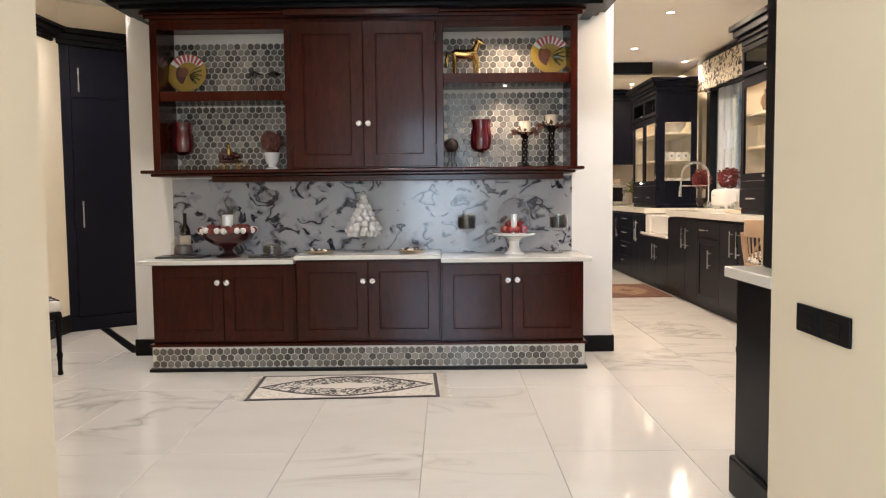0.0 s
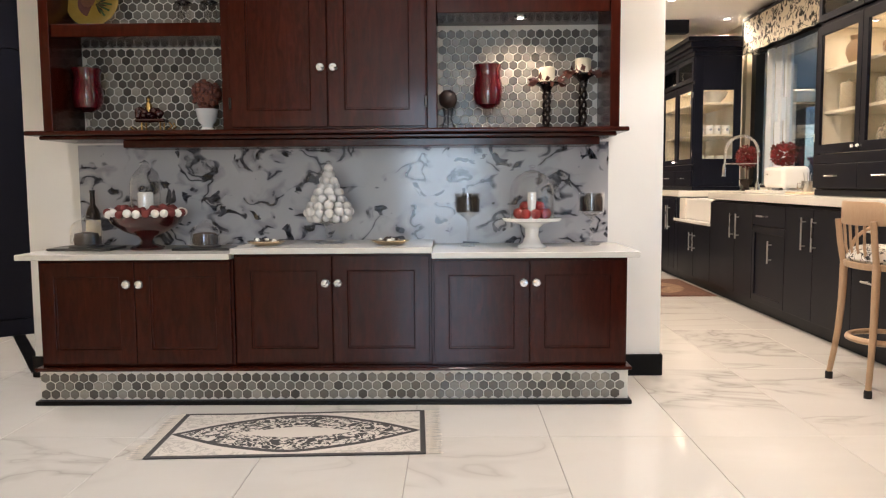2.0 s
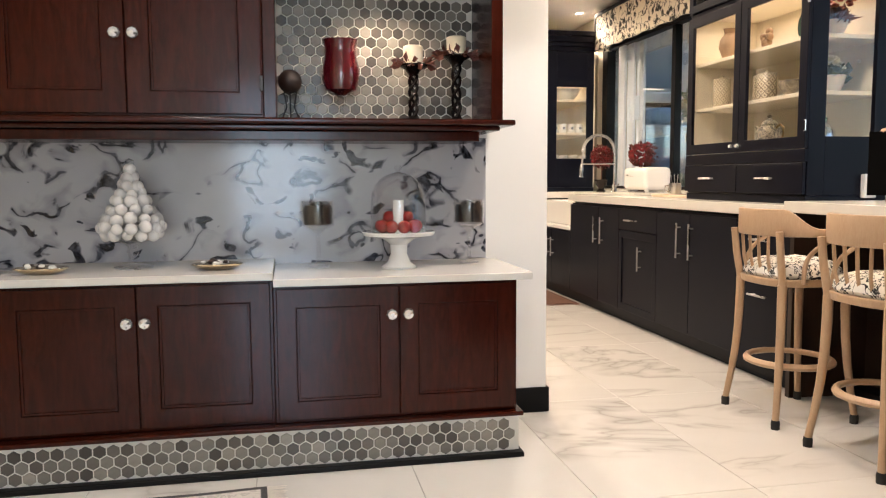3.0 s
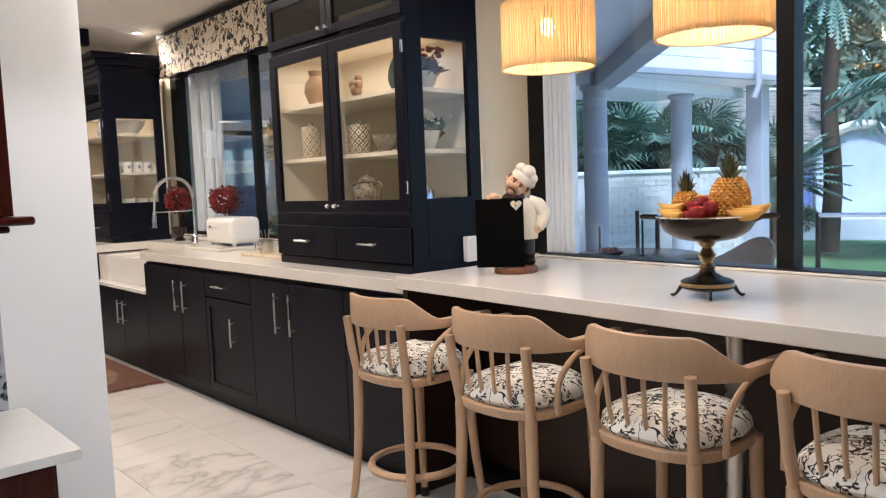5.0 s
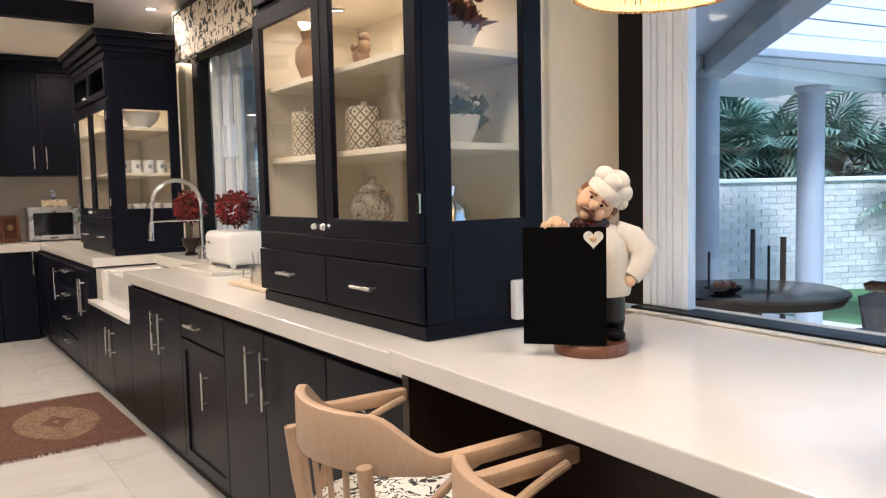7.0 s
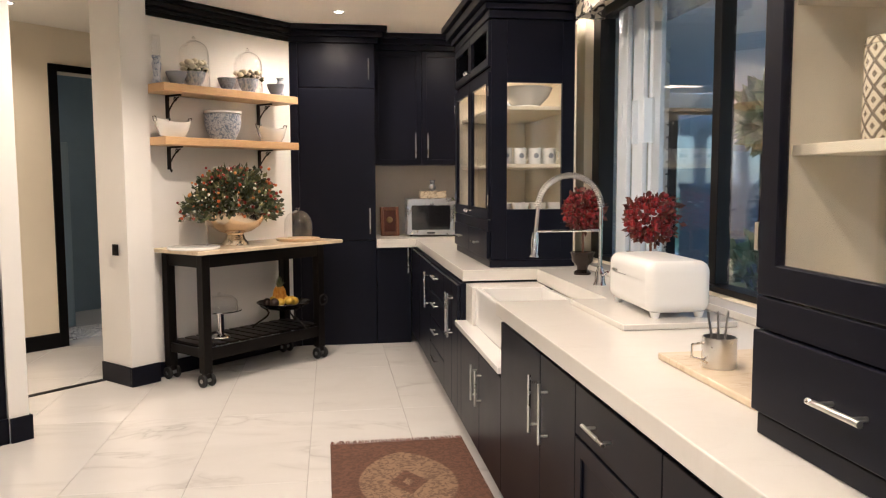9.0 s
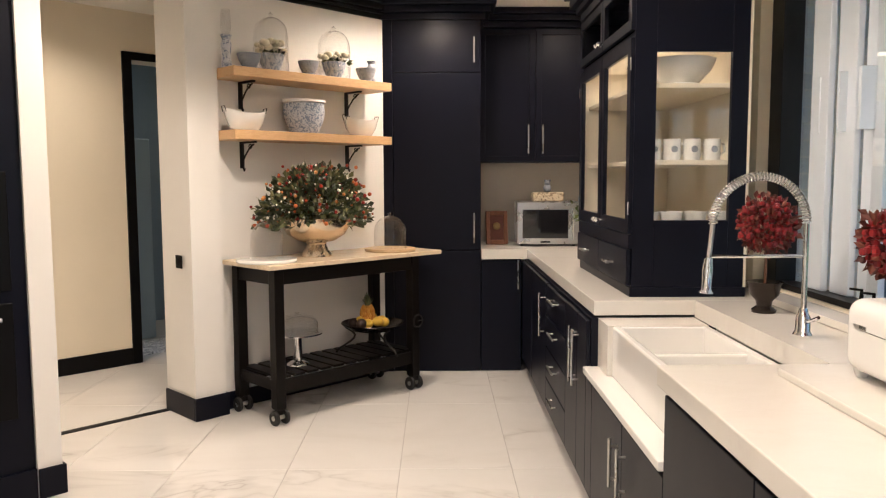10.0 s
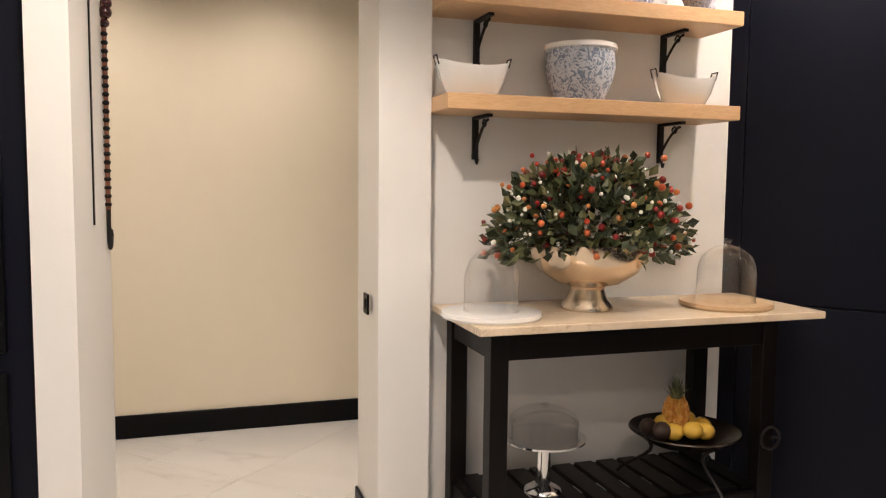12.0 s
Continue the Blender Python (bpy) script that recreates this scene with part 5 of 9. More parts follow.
def hurricane(x, y, z):
    t = thing("hurricane_glass", "stemmed ruby glass candle vase", "vase", pose(x, y, z), "ruby vases")
    d = part("stem", lathe([(0, 0), (0.05, 0), (0.05, 0.006), (0.014, 0.02), (0.012, 0.07), (0.024, 0.085), (0.014, 0.10), (0.02, 0.115), (0, 0.118)], 24), M_CRYSTAL, t, "clear glass stem", smooth=True)
    part("cup", lathe([(0, 0.112), (0.03, 0.114), (0.066, 0.135), (0.080, 0.18), (0.078, 0.23), (0.068, 0.28), (0.066, 0.31), (0.078, 0.345), (0.074, 0.345), (0.063, 0.31), (0.074, 0.23), (0.075, 0.18), (0.06, 0.14), (0, 0.122)], 28), M_RUBYSOLID, t, "deep ruby glass cup", smooth=True)


M_RUBYSOLID = plain("deep ruby glass", (0.085, 0.004, 0.009), 0.06, vary=0.1, bump=0, coat=1.0)


def candlestick(x, y, z, h):
    t = thing("candlestick", "twisted dark iron candlestick with an ivory candle", "candlestick", pose(x, y, z), "iron candlesticks")
    bm = bmesh.new()
    for s in range(3):
        tube([(0.017 * math.cos(s * 2.09 + k * 0.55), 0.017 * math.sin(s * 2.09 + k * 0.55), 0.02 + (h - 0.08) * k / 16) for k in range(17)], 0.0075, 6, bm)
    part("stem", bm, M_BRONZE, t, "twisted stem", smooth=True)
    part("base", lathe([(0, 0), (0.06, 0), (0.062, 0.008), (0.03, 0.02), (0.02, 0.03), (0, 0.03)], 20), M_BRONZE, t, smooth=True)
    part("cup", lathe([(0, h - 0.07), (0.018, h - 0.07), (0.035, h - 0.045), (0.062, h - 0.03), (0.064, h - 0.022), (0.04, h - 0.02), (0, h - 0.02)], 20), M_BRONZE, t, smooth=True)
    rng = random.Random(int(x * 100))
    vs, fs = leaves(46, lambda r: ((lambda a: ((0.06 * math.cos(a), 0.06 * math.sin(a), h - 0.02), (math.cos(a), math.sin(a), 0.2)))(r.uniform(0, 6.28))), 0.03, rng)
    quads("wreath", vs, fs, M_REDWREATH, t, label="dark red leaf wreath")
    part("candle", lathe([(0, h - 0.02), (0.042, h - 0.02), (0.044, h + 0.055), (0.036, h + 0.06), (0, h + 0.052)], 20), M_CANDLE, t, "ivory pillar candle", smooth=True)


M_REDWREATH = pieces("rust red leaves", [(0, (0.06, 0.012, 0.008)), (0.5, (0.13, 0.03, 0.015)), (1, (0.20, 0.06, 0.03))], 0.6, island=True)


def show_plate(x, y, z, d):
    t = thing("plate", "round yellow plate with a black flower and a striped rim", "plate", pose(x, y, z))
    R = d / 2
    bm = lathe([(0, 0), (R * 0.6, 0.002), (R * 0.95, 0.018), (R, 0.024), (R * 0.96, 0.026), (R * 0.6, 0.010), (0, 0.008)], 40)
    p = part("dish", bm, M_YELLOW, t, smooth=True)
    p.matrix_basis = pose(0, 0, R + 0.012, 78, 0, 0)
    bm = bmesh.new()
    for k in range(7):
        a0 = radians(38 + 15 * k)
        a1 = a0 + radians(9)
        v = [bm.verts.new((q * math.cos(a), q * math.sin(a), zz)) for q, a, zz in ((R * 0.62, a0, 0.0125), (R * 0.97, a0, 0.0275), (R * 0.97, a1, 0.0275), (R * 0.62, a1, 0.0125))]
        bm.faces.new(v)
    s = part("stripe", bm, M_STRIPED, p, "pink stripes")

    def sector(a0, a1, q0, q1, z0, z1):
        bm = bmesh.new()
        rows = [[bm.verts.new((q * math.cos(a), q * math.sin(a), zz)) for q, zz in ((q0, z0), (q1, z1))] for a in [radians(a0 + (a1 - a0) * k / 12) for k in range(13)]]
        for u, v in zip(rows, rows[1:]):
            bm.faces.new((u[0], u[1], v[1], v[0]))
        return bm
    part("rim_band", sector(32, 150, R * 0.61, R * 0.975, 0.0118, 0.0268), M_CERAMIC, p, "white painted rim band")
    part("blush", sector(140, 250, R * 0.15, R * 0.60, 0.0098, 0.0112), M_MAUVE, p, "mauve painted shading")
    for k in range(5):
        part("leaf", sector(-52 + 20 * k, -46 + 20 * k, R * 0.12, R * 0.75, 0.0104, 0.0185), M_GREENGLAZE, p, "green painted leaf")
    bm = bmesh.new()
    for k in range(6):
        a = radians(-60 + 16 * k)
        v = [bm.verts.new((0.012 + q * math.cos(a + o), -0.01 + q * math.sin(a + o), 0.0105 + 0.004 * (q > 0.03))) for q, o in ((0.0, 0), (0.045, 0.11), (0.075, 0), (0.045, -0.11))]
        bm.faces.new(v)
    part("flower", bm, M_DARKGLAZE, p, "black painted petals")
    part("blossom", lathe([(0, 0.0105), (0.038, 0.0108), (0.040, 0.0122), (0.02, 0.0135), (0, 0.0135)], 9, c=(-0.03, 0.01, 0)), M_BROWN, p, "brown painted flower head", smooth=True)
    part("easel", tube([(-0.06, -0.05, 0.0), (-0.05, -0.035, 0.03), (-0.045, 0.01, 0.012), (-0.04, 0.05, 0.11), (0.0, 0.06, 0.15), (0.04, 0.05, 0.11), (0.045, 0.01, 0.012), (0.05, -0.035, 0.03), (0.06, -0.05, 0.0)], 0.004, 6), M_IRON, t, "black wire plate stand", smooth=True)


def in_bays():
    zl, zul, zur = 1.3915, 1.9405, 2.0455
    hurricane(-2.005, 5.45, zl), hurricane(0.16, 5.45, zl)
    candlestick(0.478, 5.47, zl, 0.275), candlestick(0.672, 5.47, zl, 0.32)
    show_plate(-1.97, 5.50, zul, 0.285), show_plate(0.665, 5.50, zur, 0.285)
    rng = random.Random(9)
    for x in (-1.475, -1.335):
        t = thing("jar", "clear cut glass jar with a dark lid", "jar", pose(x, 5.47, zul), "glass jars with lids")
        d = part("body", lathe([(0, 0), (0.042, 0), (0.044, 0.01), (0.036, 0.03), (0.042, 0.06), (0.038, 0.12), (0.03, 0.135), (0.027, 0.135), (0, 0.02)], 10), M_CRYSTAL, t, "cut glass body")
        d.visible_shadow = False
        part("lid", lathe([(0, 0.136), (0.045, 0.136), (0.046, 0.144), (0.03, 0.155), (0.008, 0.165), (0, 0.17)], 20), M_BRONZE, t, "dark metal lid", smooth=True)
    t = thing("figurine", "small dark red and gold sleigh ornament", "ornament", pose(-1.655, 5.45, zl))
    bm = bmesh.new()
    for sy in (-0.03, 0.03):
        tube([(-0.11, sy, 0.03), (-0.09, sy, 0.008), (0, sy, 0.004), (0.08, sy, 0.008), (0.115, sy, 0.035), (0.10, sy, 0.055)], 0.005, 6, bm)
        for x in (-0.05, 0.05):
            tube([(x, sy, 0.006), (x, sy, 0.06)], 0.004, 6, bm)
    part("runners", bm, M_GOLD, t, "gold runners", smooth=True)
    part("body", bx(box(-0.085, -0.04, 0.055, 0.075, 0.04, 0.075), -0.085, -0.04, 0.075, -0.06, 0.04, 0.13), M_OXBLOOD, t, bevel=0.008)
    part("load", dots([((rng.uniform(-0.07, 0.07), rng.uniform(-0.025, 0.025), 0.085 + rng.uniform(0, 0.05)), rng.uniform(0.013, 0.022)) for _ in range(22)], 8), M_OXBLOOD, t, "dark red parcels", smooth=True)
    part("finial", lathe([(0, 0.10), (0.022, 0.10), (0.018, 0.15), (0.008, 0.17), (0.012, 0.185), (0, 0.20)], 12, c=(-0.02, 0, 0)), M_GOLD, t, "gold finial", smooth=True)
    t = thing("topiary", "dark red berry ball in a white footed pot", "topiary", pose(-1.36, 5.45, zl))
    part("pot", lathe([(0, 0), (0.05, 0), (0.05, 0.012), (0.028, 0.025), (0.03, 0.04), (0.048, 0.06), (0.058, 0.115), (0.063, 0.125), (0.054, 0.125), (0, 0.115)], 20), M_CERAMIC, t, smooth=True)
    part("berry_cluster", dots([((Vector([rng.gauss(0, 1) for _ in range(3)]).normalized() * rng.uniform(0.05, 0.075) + Vector((0, 0, 0.205))), 0.014) for _ in range(190)], 6), M_REDWREATH, t, "dark red dried berries", smooth=True)
    part("core", dots([((0, 0, 0.205), 0.062)], 12), M_REDWREATH, t, smooth=True)
    t = thing("ornament", "dark ball on a small wire stand", "ornament", pose(-0.055, 5.42, zl))
    bm = bmesh.new()
    for a in (0.5, 2.6, 4.7):
        tube([(0.045 * math.cos(a), 0.045 * math.sin(a), 0), (0.018 * math.cos(a), 0.018 * math.sin(a), 0.06), (0.03 * math.cos(a), 0.03 * math.sin(a), 0.12)], 0.0035, 6, bm)
    part("stand", bm, M_IRON, t, "black wire stand", smooth=True)
    part("ball", dots([((0, 0, 0.165), 0.05)], 14), M_CAKE, t, smooth=True)
    # gold horse: one plain cast shape
    bm = bmesh.new()
    tube([(-0.085, 0, 0.155), (-0.06, 0, 0.165), (0.0, 0, 0.158), (0.06, 0, 0.165), (0.085, 0, 0.172)], [0.028, 0.036, 0.033, 0.037, 0.026], 12, bm)
    tube([(0.065, 0, 0.175), (0.085, 0, 0.215), (0.095, 0, 0.255)], [0.030, 0.022, 0.017], 10, bm)
    tube([(0.088, 0, 0.262), (0.11, 0, 0.25), (0.138, 0, 0.232)], [0.016, 0.017, 0.010], 10, bm)
    for e in (-0.008, 0.008):
        tube([(0.09, e, 0.268), (0.092, e * 1.3, 0.288)], [0.005, 0.001], 6, bm)
    for x, s, k in ((0.07, 0.016, 0.0), (0.078, -0.016, 0.02), (-0.07, 0.016, -0.01), (-0.078, -0.016, 0.012)):
        tube([(x, s, 0.155), (x + k, s, 0.085), (x + k * 0.5, s, 0.02), (x + k * 0.5 + 0.006, s, 0.0)], [0.018, 0.010, 0.008, 0.011], 8, bm)
    tube([(-0.09, 0, 0.17), (-0.12, 0, 0.165), (-0.13, 0, 0.12), (-0.122, 0, 0.07)], [0.008, 0.014, 0.014, 0.004], 8, bm)
    tube([(0.075, 0, 0.21), (0.07, 0, 0.24), (0.083, 0, 0.268)], [0.008, 0.012, 0.006], 6, bm)
    solid("horse_statue", bm, M_GOLD, "polished gold horse statuette on the mahogany shelf", "statuette", pose(0.045, 5.45, zur), smooth=True)
    # mirror strips and small spots at the bay tops
    for x, zz, watts in ((-1.66, 2.40, 0.15), (0.33, 2.40, 9.0), (0.33, 1.975, 6.5)):
        t = thing("cabinet_light", "small recessed puck light above the open bay, lit", "puck light", pose(x, 5.40, zz))
        part("rim", lathe([(0.022, -0.001), (0.024, -0.007), (0.034, -0.006), (0.035, -0.001), (0.022, -0.001)], 20), M_CHROME, t, smooth=True)
        part("lens", lathe([(0, -0.003), (0.0215, -0.003), (0.0215, -0.001), (0, -0.001)], 16), M_LAMP, t, "glowing lens")
        la = new("puck_lamp", bpy.data.lights.new("puck_lamp", "SPOT"))
        la.data.energy, la.data.color, la.data.spot_size, la.data.spot_blend, la.data.shadow_soft_size = watts, WARM, radians(140), 0.9, 0.02
        la.matrix_world = look((x, 5.40, zz - 0.015), (x, 5.43, zz - 1.4))


M_LAMP = glow("lit lamp disc", (1.0, 0.86, 0.66), 7.0)
in_bays()


# ---------------------------------------------------------------- rugs, stool and switch
def rug(name, label, m, hx, hy, mat, fringe_mat, fringe):
    t = thing(name, label, "rug", m)
    bm = bmesh.new()
    n = 24
    grid = [[bm.verts.new((-hx + 2 * hx * i / n, -hy + 2 * hy * j / 12, 0.006 + 0.0012 * math.sin(i * 0.9) * math.sin(j * 0.7))) for j in range(13)] for i in range(n + 1)]
    for i in range(n):
        for j in range(12):
            bm.faces.new((grid[i][j], grid[i + 1][j], grid[i + 1][j + 1], grid[i][j + 1]))
    r = bmesh.ops.extrude_face_region(bm, geom=bm.faces[:])
    for v in [g for g in r["geom"] if isinstance(g, bmesh.types.BMVert)]:
        v.co.z = 0.001
    part("weave", bm, mat, t)
    rng = random.Random(3)
    for s in (-1, 1):
        vs, fs = [], []
        along, across = (hy, hx) if fringe == "x" else (hx, hy)
        k = 0
        p = -along
        while p < along:
            w = rng.uniform(0.004, 0.007)
            L = rng.uniform(0.05, 0.075)
            d = rng.uniform(-0.012, 0.012)
            q = [(across * s, p, 0.004), (across * s, p + w, 0.004), ((across + L) * s, p + w + d, 0.002), ((across + L) * s, p + d, 0.002)]
            q += [(a, b, c + 0.003) for a, b, c in q[:2]]
            q = [v if fringe == "x" else (v[1], v[0], v[2]) for v in q]
            b = len(vs)
            vs += q
            fs += [(b + 4, b + 5, b + 2, b + 3), (b, b + 1, b + 2, b + 3)]
            p += 0.008
        quads("fringe", vs, fs, fringe_mat, t, label="pale knotted fringe")
    return t


M_FRINGE = plain("ivory cotton", (0.78, 0.74, 0.67), 0.9, vary=0.1)
rug("rug", "small black and ivory medallion rug before the sideboard", pose(-0.735, 4.60, 0.0005, 0, 0, 2.8), 0.575, 0.30,
    carpet("ivory and black rug", 0.575, 0.30, (0.74, 0.70, 0.65), (0.010, 0.010, 0.016), (0.6, 0.6, 0.6), "mono"), M_FRINGE, "x")
rug("rug", "worn red-brown oriental mat beside the kitchen cabinets", pose(2.11, 9.29, 0.0005, 0, 0, 0.5), 0.39, 0.62,
    carpet("red-brown oriental rug", 0.39, 0.62, (0.062, 0.030, 0.020), (0.15, 0.070, 0.042), (0.31, 0.20, 0.12), "red"), M_REDWREATH, "y")


def lobby_stool():
    t = thing("stool", "black turned-leg stool with a striped cushion by the wall", "stool", pose(-3.075, 5.02, 0, 0, 0, 39))
    for sx in (-1, 1):
        for sy in (-1, 1):
            part("leg", lathe([(0, 0), (0.016, 0), (0.02, 0.015), (0.014, 0.03), (0.016, 0.10), (0.022, 0.14), (0.015, 0.16), (0.018, 0.26), (0.024, 0.32), (0.017, 0.34), (0.026, 0.37), (0.026, 0.41), (0, 0.41)], 14, c=(0.245 * sx, 0.225 * sy, 0)), M_BLACK, t, smooth=True)
    part("apron", box(-0.265, -0.245, 0.38, 0.265, 0.245, 0.432), M_BLACK, t, bevel=0.006)
    part("stretcher", box(-0.235, -0.012, 0.14, 0.235, 0.012, 0.165), M_BLACK, t, bevel=0.004)
    bm = bev(box(-0.27, -0.25, 0.433, 0.27, 0.25, 0.505), 0.025, 3)
    c = part("cushion", bm, M_STRIPE, t, "white cushion with dark stripes", smooth=True)
    for y in (-0.17, -0.06, 0.05, 0.16):
        part("stripe", box(-0.268, y, 0.47, 0.268, y + 0.045, 0.508), M_BLACK, c, "dark woven stripe")


lobby_stool()


def switch_plate(m, label, n=1, w=0.16, h=0.085):
    t = thing("light_switch", label, "switch", m)
    for k in range(n):
        part("plate", box(k * (w + 0.004), -0.010, 0, k * (w + 0.004) + w, 0, h), M_BLACK, t, bevel=0.003)
        part("rocker", box(k * (w + 0.004) + w * 0.3, -0.014, h * 0.25, k * (w + 0.004) + w * 0.7, -0.0105, h * 0.75), M_BLACK, t, bevel=0.002)


switch_plate(pose(0.9995, 2.21, 0.765, 0, 0, -90), "pair of black switch plates on the cream entrance wall", 2, 0.155, 0.085)
switch_plate(pose(8.2495 / 2 ** 0.5 - 8.09 / 2 ** 0.5, 8.2495 / 2 ** 0.5 + 8.09 / 2 ** 0.5, 0.99, 0, 0, -45), "small black switch plate on the cream wall end", 1, 0.075, 0.085)


# ---------------------------------------------------------------- shelves and trolley on the diagonal wall
D45 = pose(0, 0, 0, 0, 0, 45)


def oak_shelf(zt, label):
    t = thing("shelf", label, "shelf", D45, "oak shelves")
    part("plank", box(8.482, 7.72, zt - 0.06, 9.80, 8.018, zt), M_OAK, t, bevel=0.003)
    for u in (8.70, 9.60):
        bm = bmesh.new()
        bx(bm, u - 0.012, 8.0, zt - 0.24, u + 0.012, 8.018, zt - 0.062)
        bx(bm, u - 0.012, 7.84, zt - 0.074, u + 0.012, 8.0, zt - 0.062)
        sc = [(u, 7.86 + 0.14 * (k / 14), zt - 0.085 - 0.11 * (k / 14) ** 1.6) for k in range(15)]
        tube(sc, 0.006, 6, bm)
        tube([(u, 7.90 + 0.022 * math.cos(0.6 * k) * (1 - k / 14), zt - 0.10 + 0.022 * math.sin(0.6 * k) * (1 - k / 14)) for k in range(12)], 0.004, 6, bm)
        tube([(u, 7.985, zt - 0.24), (u, 7.985, zt - 0.262)], [0.011, 0.004], 8, bm)
        part("bracket", bm, M_IRON, t, "scrolled black iron bracket")
    return t


oak_shelf(2.272, "thick light oak shelf on scrolled iron brackets")
oak_shelf(1.876, "thick light oak shelf on scrolled iron brackets")


def bowl_shape(r, h, foot=0.5):
    return lathe([(0, 0), (r * foot, 0), (r * foot, h * 0.08), (r * foot * 0.95, h * 0.12), (r * 0.85, h * 0.55), (r, h * 0.97), (r, h), (r * 0.95, h), (r * 0.8, h * 0.55), (0, h * 0.16)], 28)


def at45(u, n, z, rot=0):
    return D45 @ pose(u, n, z, 0, 0, rot)


def on_shelves():
    rng = random.Random(21)
    z = 2.2725
    for u, h in ((8.50, 0.20), (9.70, 0.16)):
        t = thing("vase", "slim blue and white porcelain vase", "vase", at45(u, 7.83, z), "blue and white vases")
        part("body", lathe([(0, 0), (0.032, 0), (0.034, 0.01), (0.026, h * 0.3), (0.034, h * 0.72), (0.024, h * 0.85), (0.036, h), (0.03, h), (0, h * 0.8)], 22), M_BLUEWHITE, t, smooth=True)
        if u < 9:
            d = part("chimney", lathe([(0.026, h + 0.001), (0.034, h + 0.04), (0.032, h + 0.12), (0.026, h + 0.16)], 20), M_CRYSTAL, t, "clear glass chimney", smooth=True)
            d.visible_shadow = False
    for u, n, r in ((8.645, 7.80, 0.078), (9.11, 7.80, 0.072), (9.62, 7.80, 0.075)):
        solid("bowl", bowl_shape(r, 0.095, 0.6), M_GREYPORC, "small grey-blue figured porcelain bowl on the shelf", "bowl", at45(u, n, z), smooth=True, group="grey-blue bowls")
    for u, hh in ((8.85, 0.40), (9.375, 0.37)):
        t = thing("glass_cloche", "tall glass cloche over cream flowers in a porcelain pot", "cloche", at45(u, 7.86, z), "cloches on the shelf")
        part("pot", bowl_shape(0.088, 0.12, 0.6), M_BLUEWHITE, t, "blue and white porcelain pot", smooth=True)
        part("flowers", dots([((rng.uniform(-0.085, 0.085), rng.uniform(-0.08, 0.08), 0.135 + rng.uniform(0, 0.06)), rng.uniform(0.018, 0.03)) for _ in range(34 if u < 9 else 16)], 8, 0.8), M_ROSE, t, "cream blossoms", smooth=True)
        vs, fs = leaves(90, lambda r: ((r.uniform(-0.07, 0.07), r.uniform(-0.07, 0.07), 0.12), (r.uniform(-1, 1), r.uniform(-1, 1), 0.5)), 0.03, rng)
        quads("leaves", vs, fs, M_GREENLEAF, t, label="dark green leaves")
        bm = lathe([(0.118, 0.002), (0.118, hh * 0.62)] + [(0.118 * math.cos(a), hh * 0.62 + 0.118 * math.sin(a)) for a in (0.3, 0.6, 0.9, 1.2, 1.4)] + [(0.009, hh * 0.62 + 0.118), (0.016, hh * 0.62 + 0.135), (0, hh * 0.62 + 0.15)], 28)
        d = part("dome", bm, M_CRYSTAL, t, "clear glass dome", smooth=True)
        d.visible_shadow = False
    z = 1.8765
    t = thing("planter", "large blue and white porcelain planter", "planter", at45(9.105, 7.86, z))
    part("body", lathe([(0, 0), (0.095, 0), (0.10, 0.01), (0.132, 0.08), (0.146, 0.14), (0.140, 0.19), (0.136, 0.205), (0.150, 0.212), (0.148, 0.228), (0.13, 0.228), (0.13, 0.20), (0, 0.05)], 36), M_BLUEWHITE, t, smooth=True)
    part("rim", lathe([(0.1365, 0.206), (0.1515, 0.212), (0.1495, 0.2295), (0.13, 0.2295)], 36), M_CERAMIC, t, "plain white rim", smooth=True)
    for u in (8.62, 9.59):
        t = thing("dish", "white boat-shaped ceramic dish with wire handles", "dish", at45(u, 7.83, z), "boat dishes")
        bm = bmesh.new()
        rows = []
        for k in range(17):
            s = -1 + k / 8
            w = 0.078 * math.sqrt(max(1 - abs(s) ** 2.6, 0.02))
            lift = 0.026 * abs(s) ** 2.2
            rows.append([bm.verts.new((0.155 * s * (0.68 + 0.32 * q), w * c, lift * (0.4 if q < 0.9 else 1) + 0.10 * q + (0.012 if q > 0.9 else 0))) for c, q in ((-1, 1), (-0.85, 0.45), (-0.4, 0), (0.4, 0), (0.85, 0.45), (1, 1), (0.9, 0.97), (0.7, 0.5), (0.3, 0.1), (-0.3, 0.1), (-0.7, 0.5), (-0.9, 0.97))])
        for a, b in zip(rows, rows[1:]):
            for k in range(12):
                bm.faces.new((a[k], a[(k + 1) % 12], b[(k + 1) % 12], b[k]))
        bm.faces.new(rows[0][::-1]), bm.faces.new(rows[-1])
        part("boat", bm, M_CERAMIC, t, smooth=True)
        for s in (-1, 1):
            part("handle", tube([(0.145 * s, 0.02, 0.115), (0.155 * s, 0.02, 0.15), (0.155 * s, -0.02, 0.15), (0.145 * s, -0.02, 0.115)], 0.003, 6), M_IRON, t, "thin wire handle", smooth=True)


on_shelves()


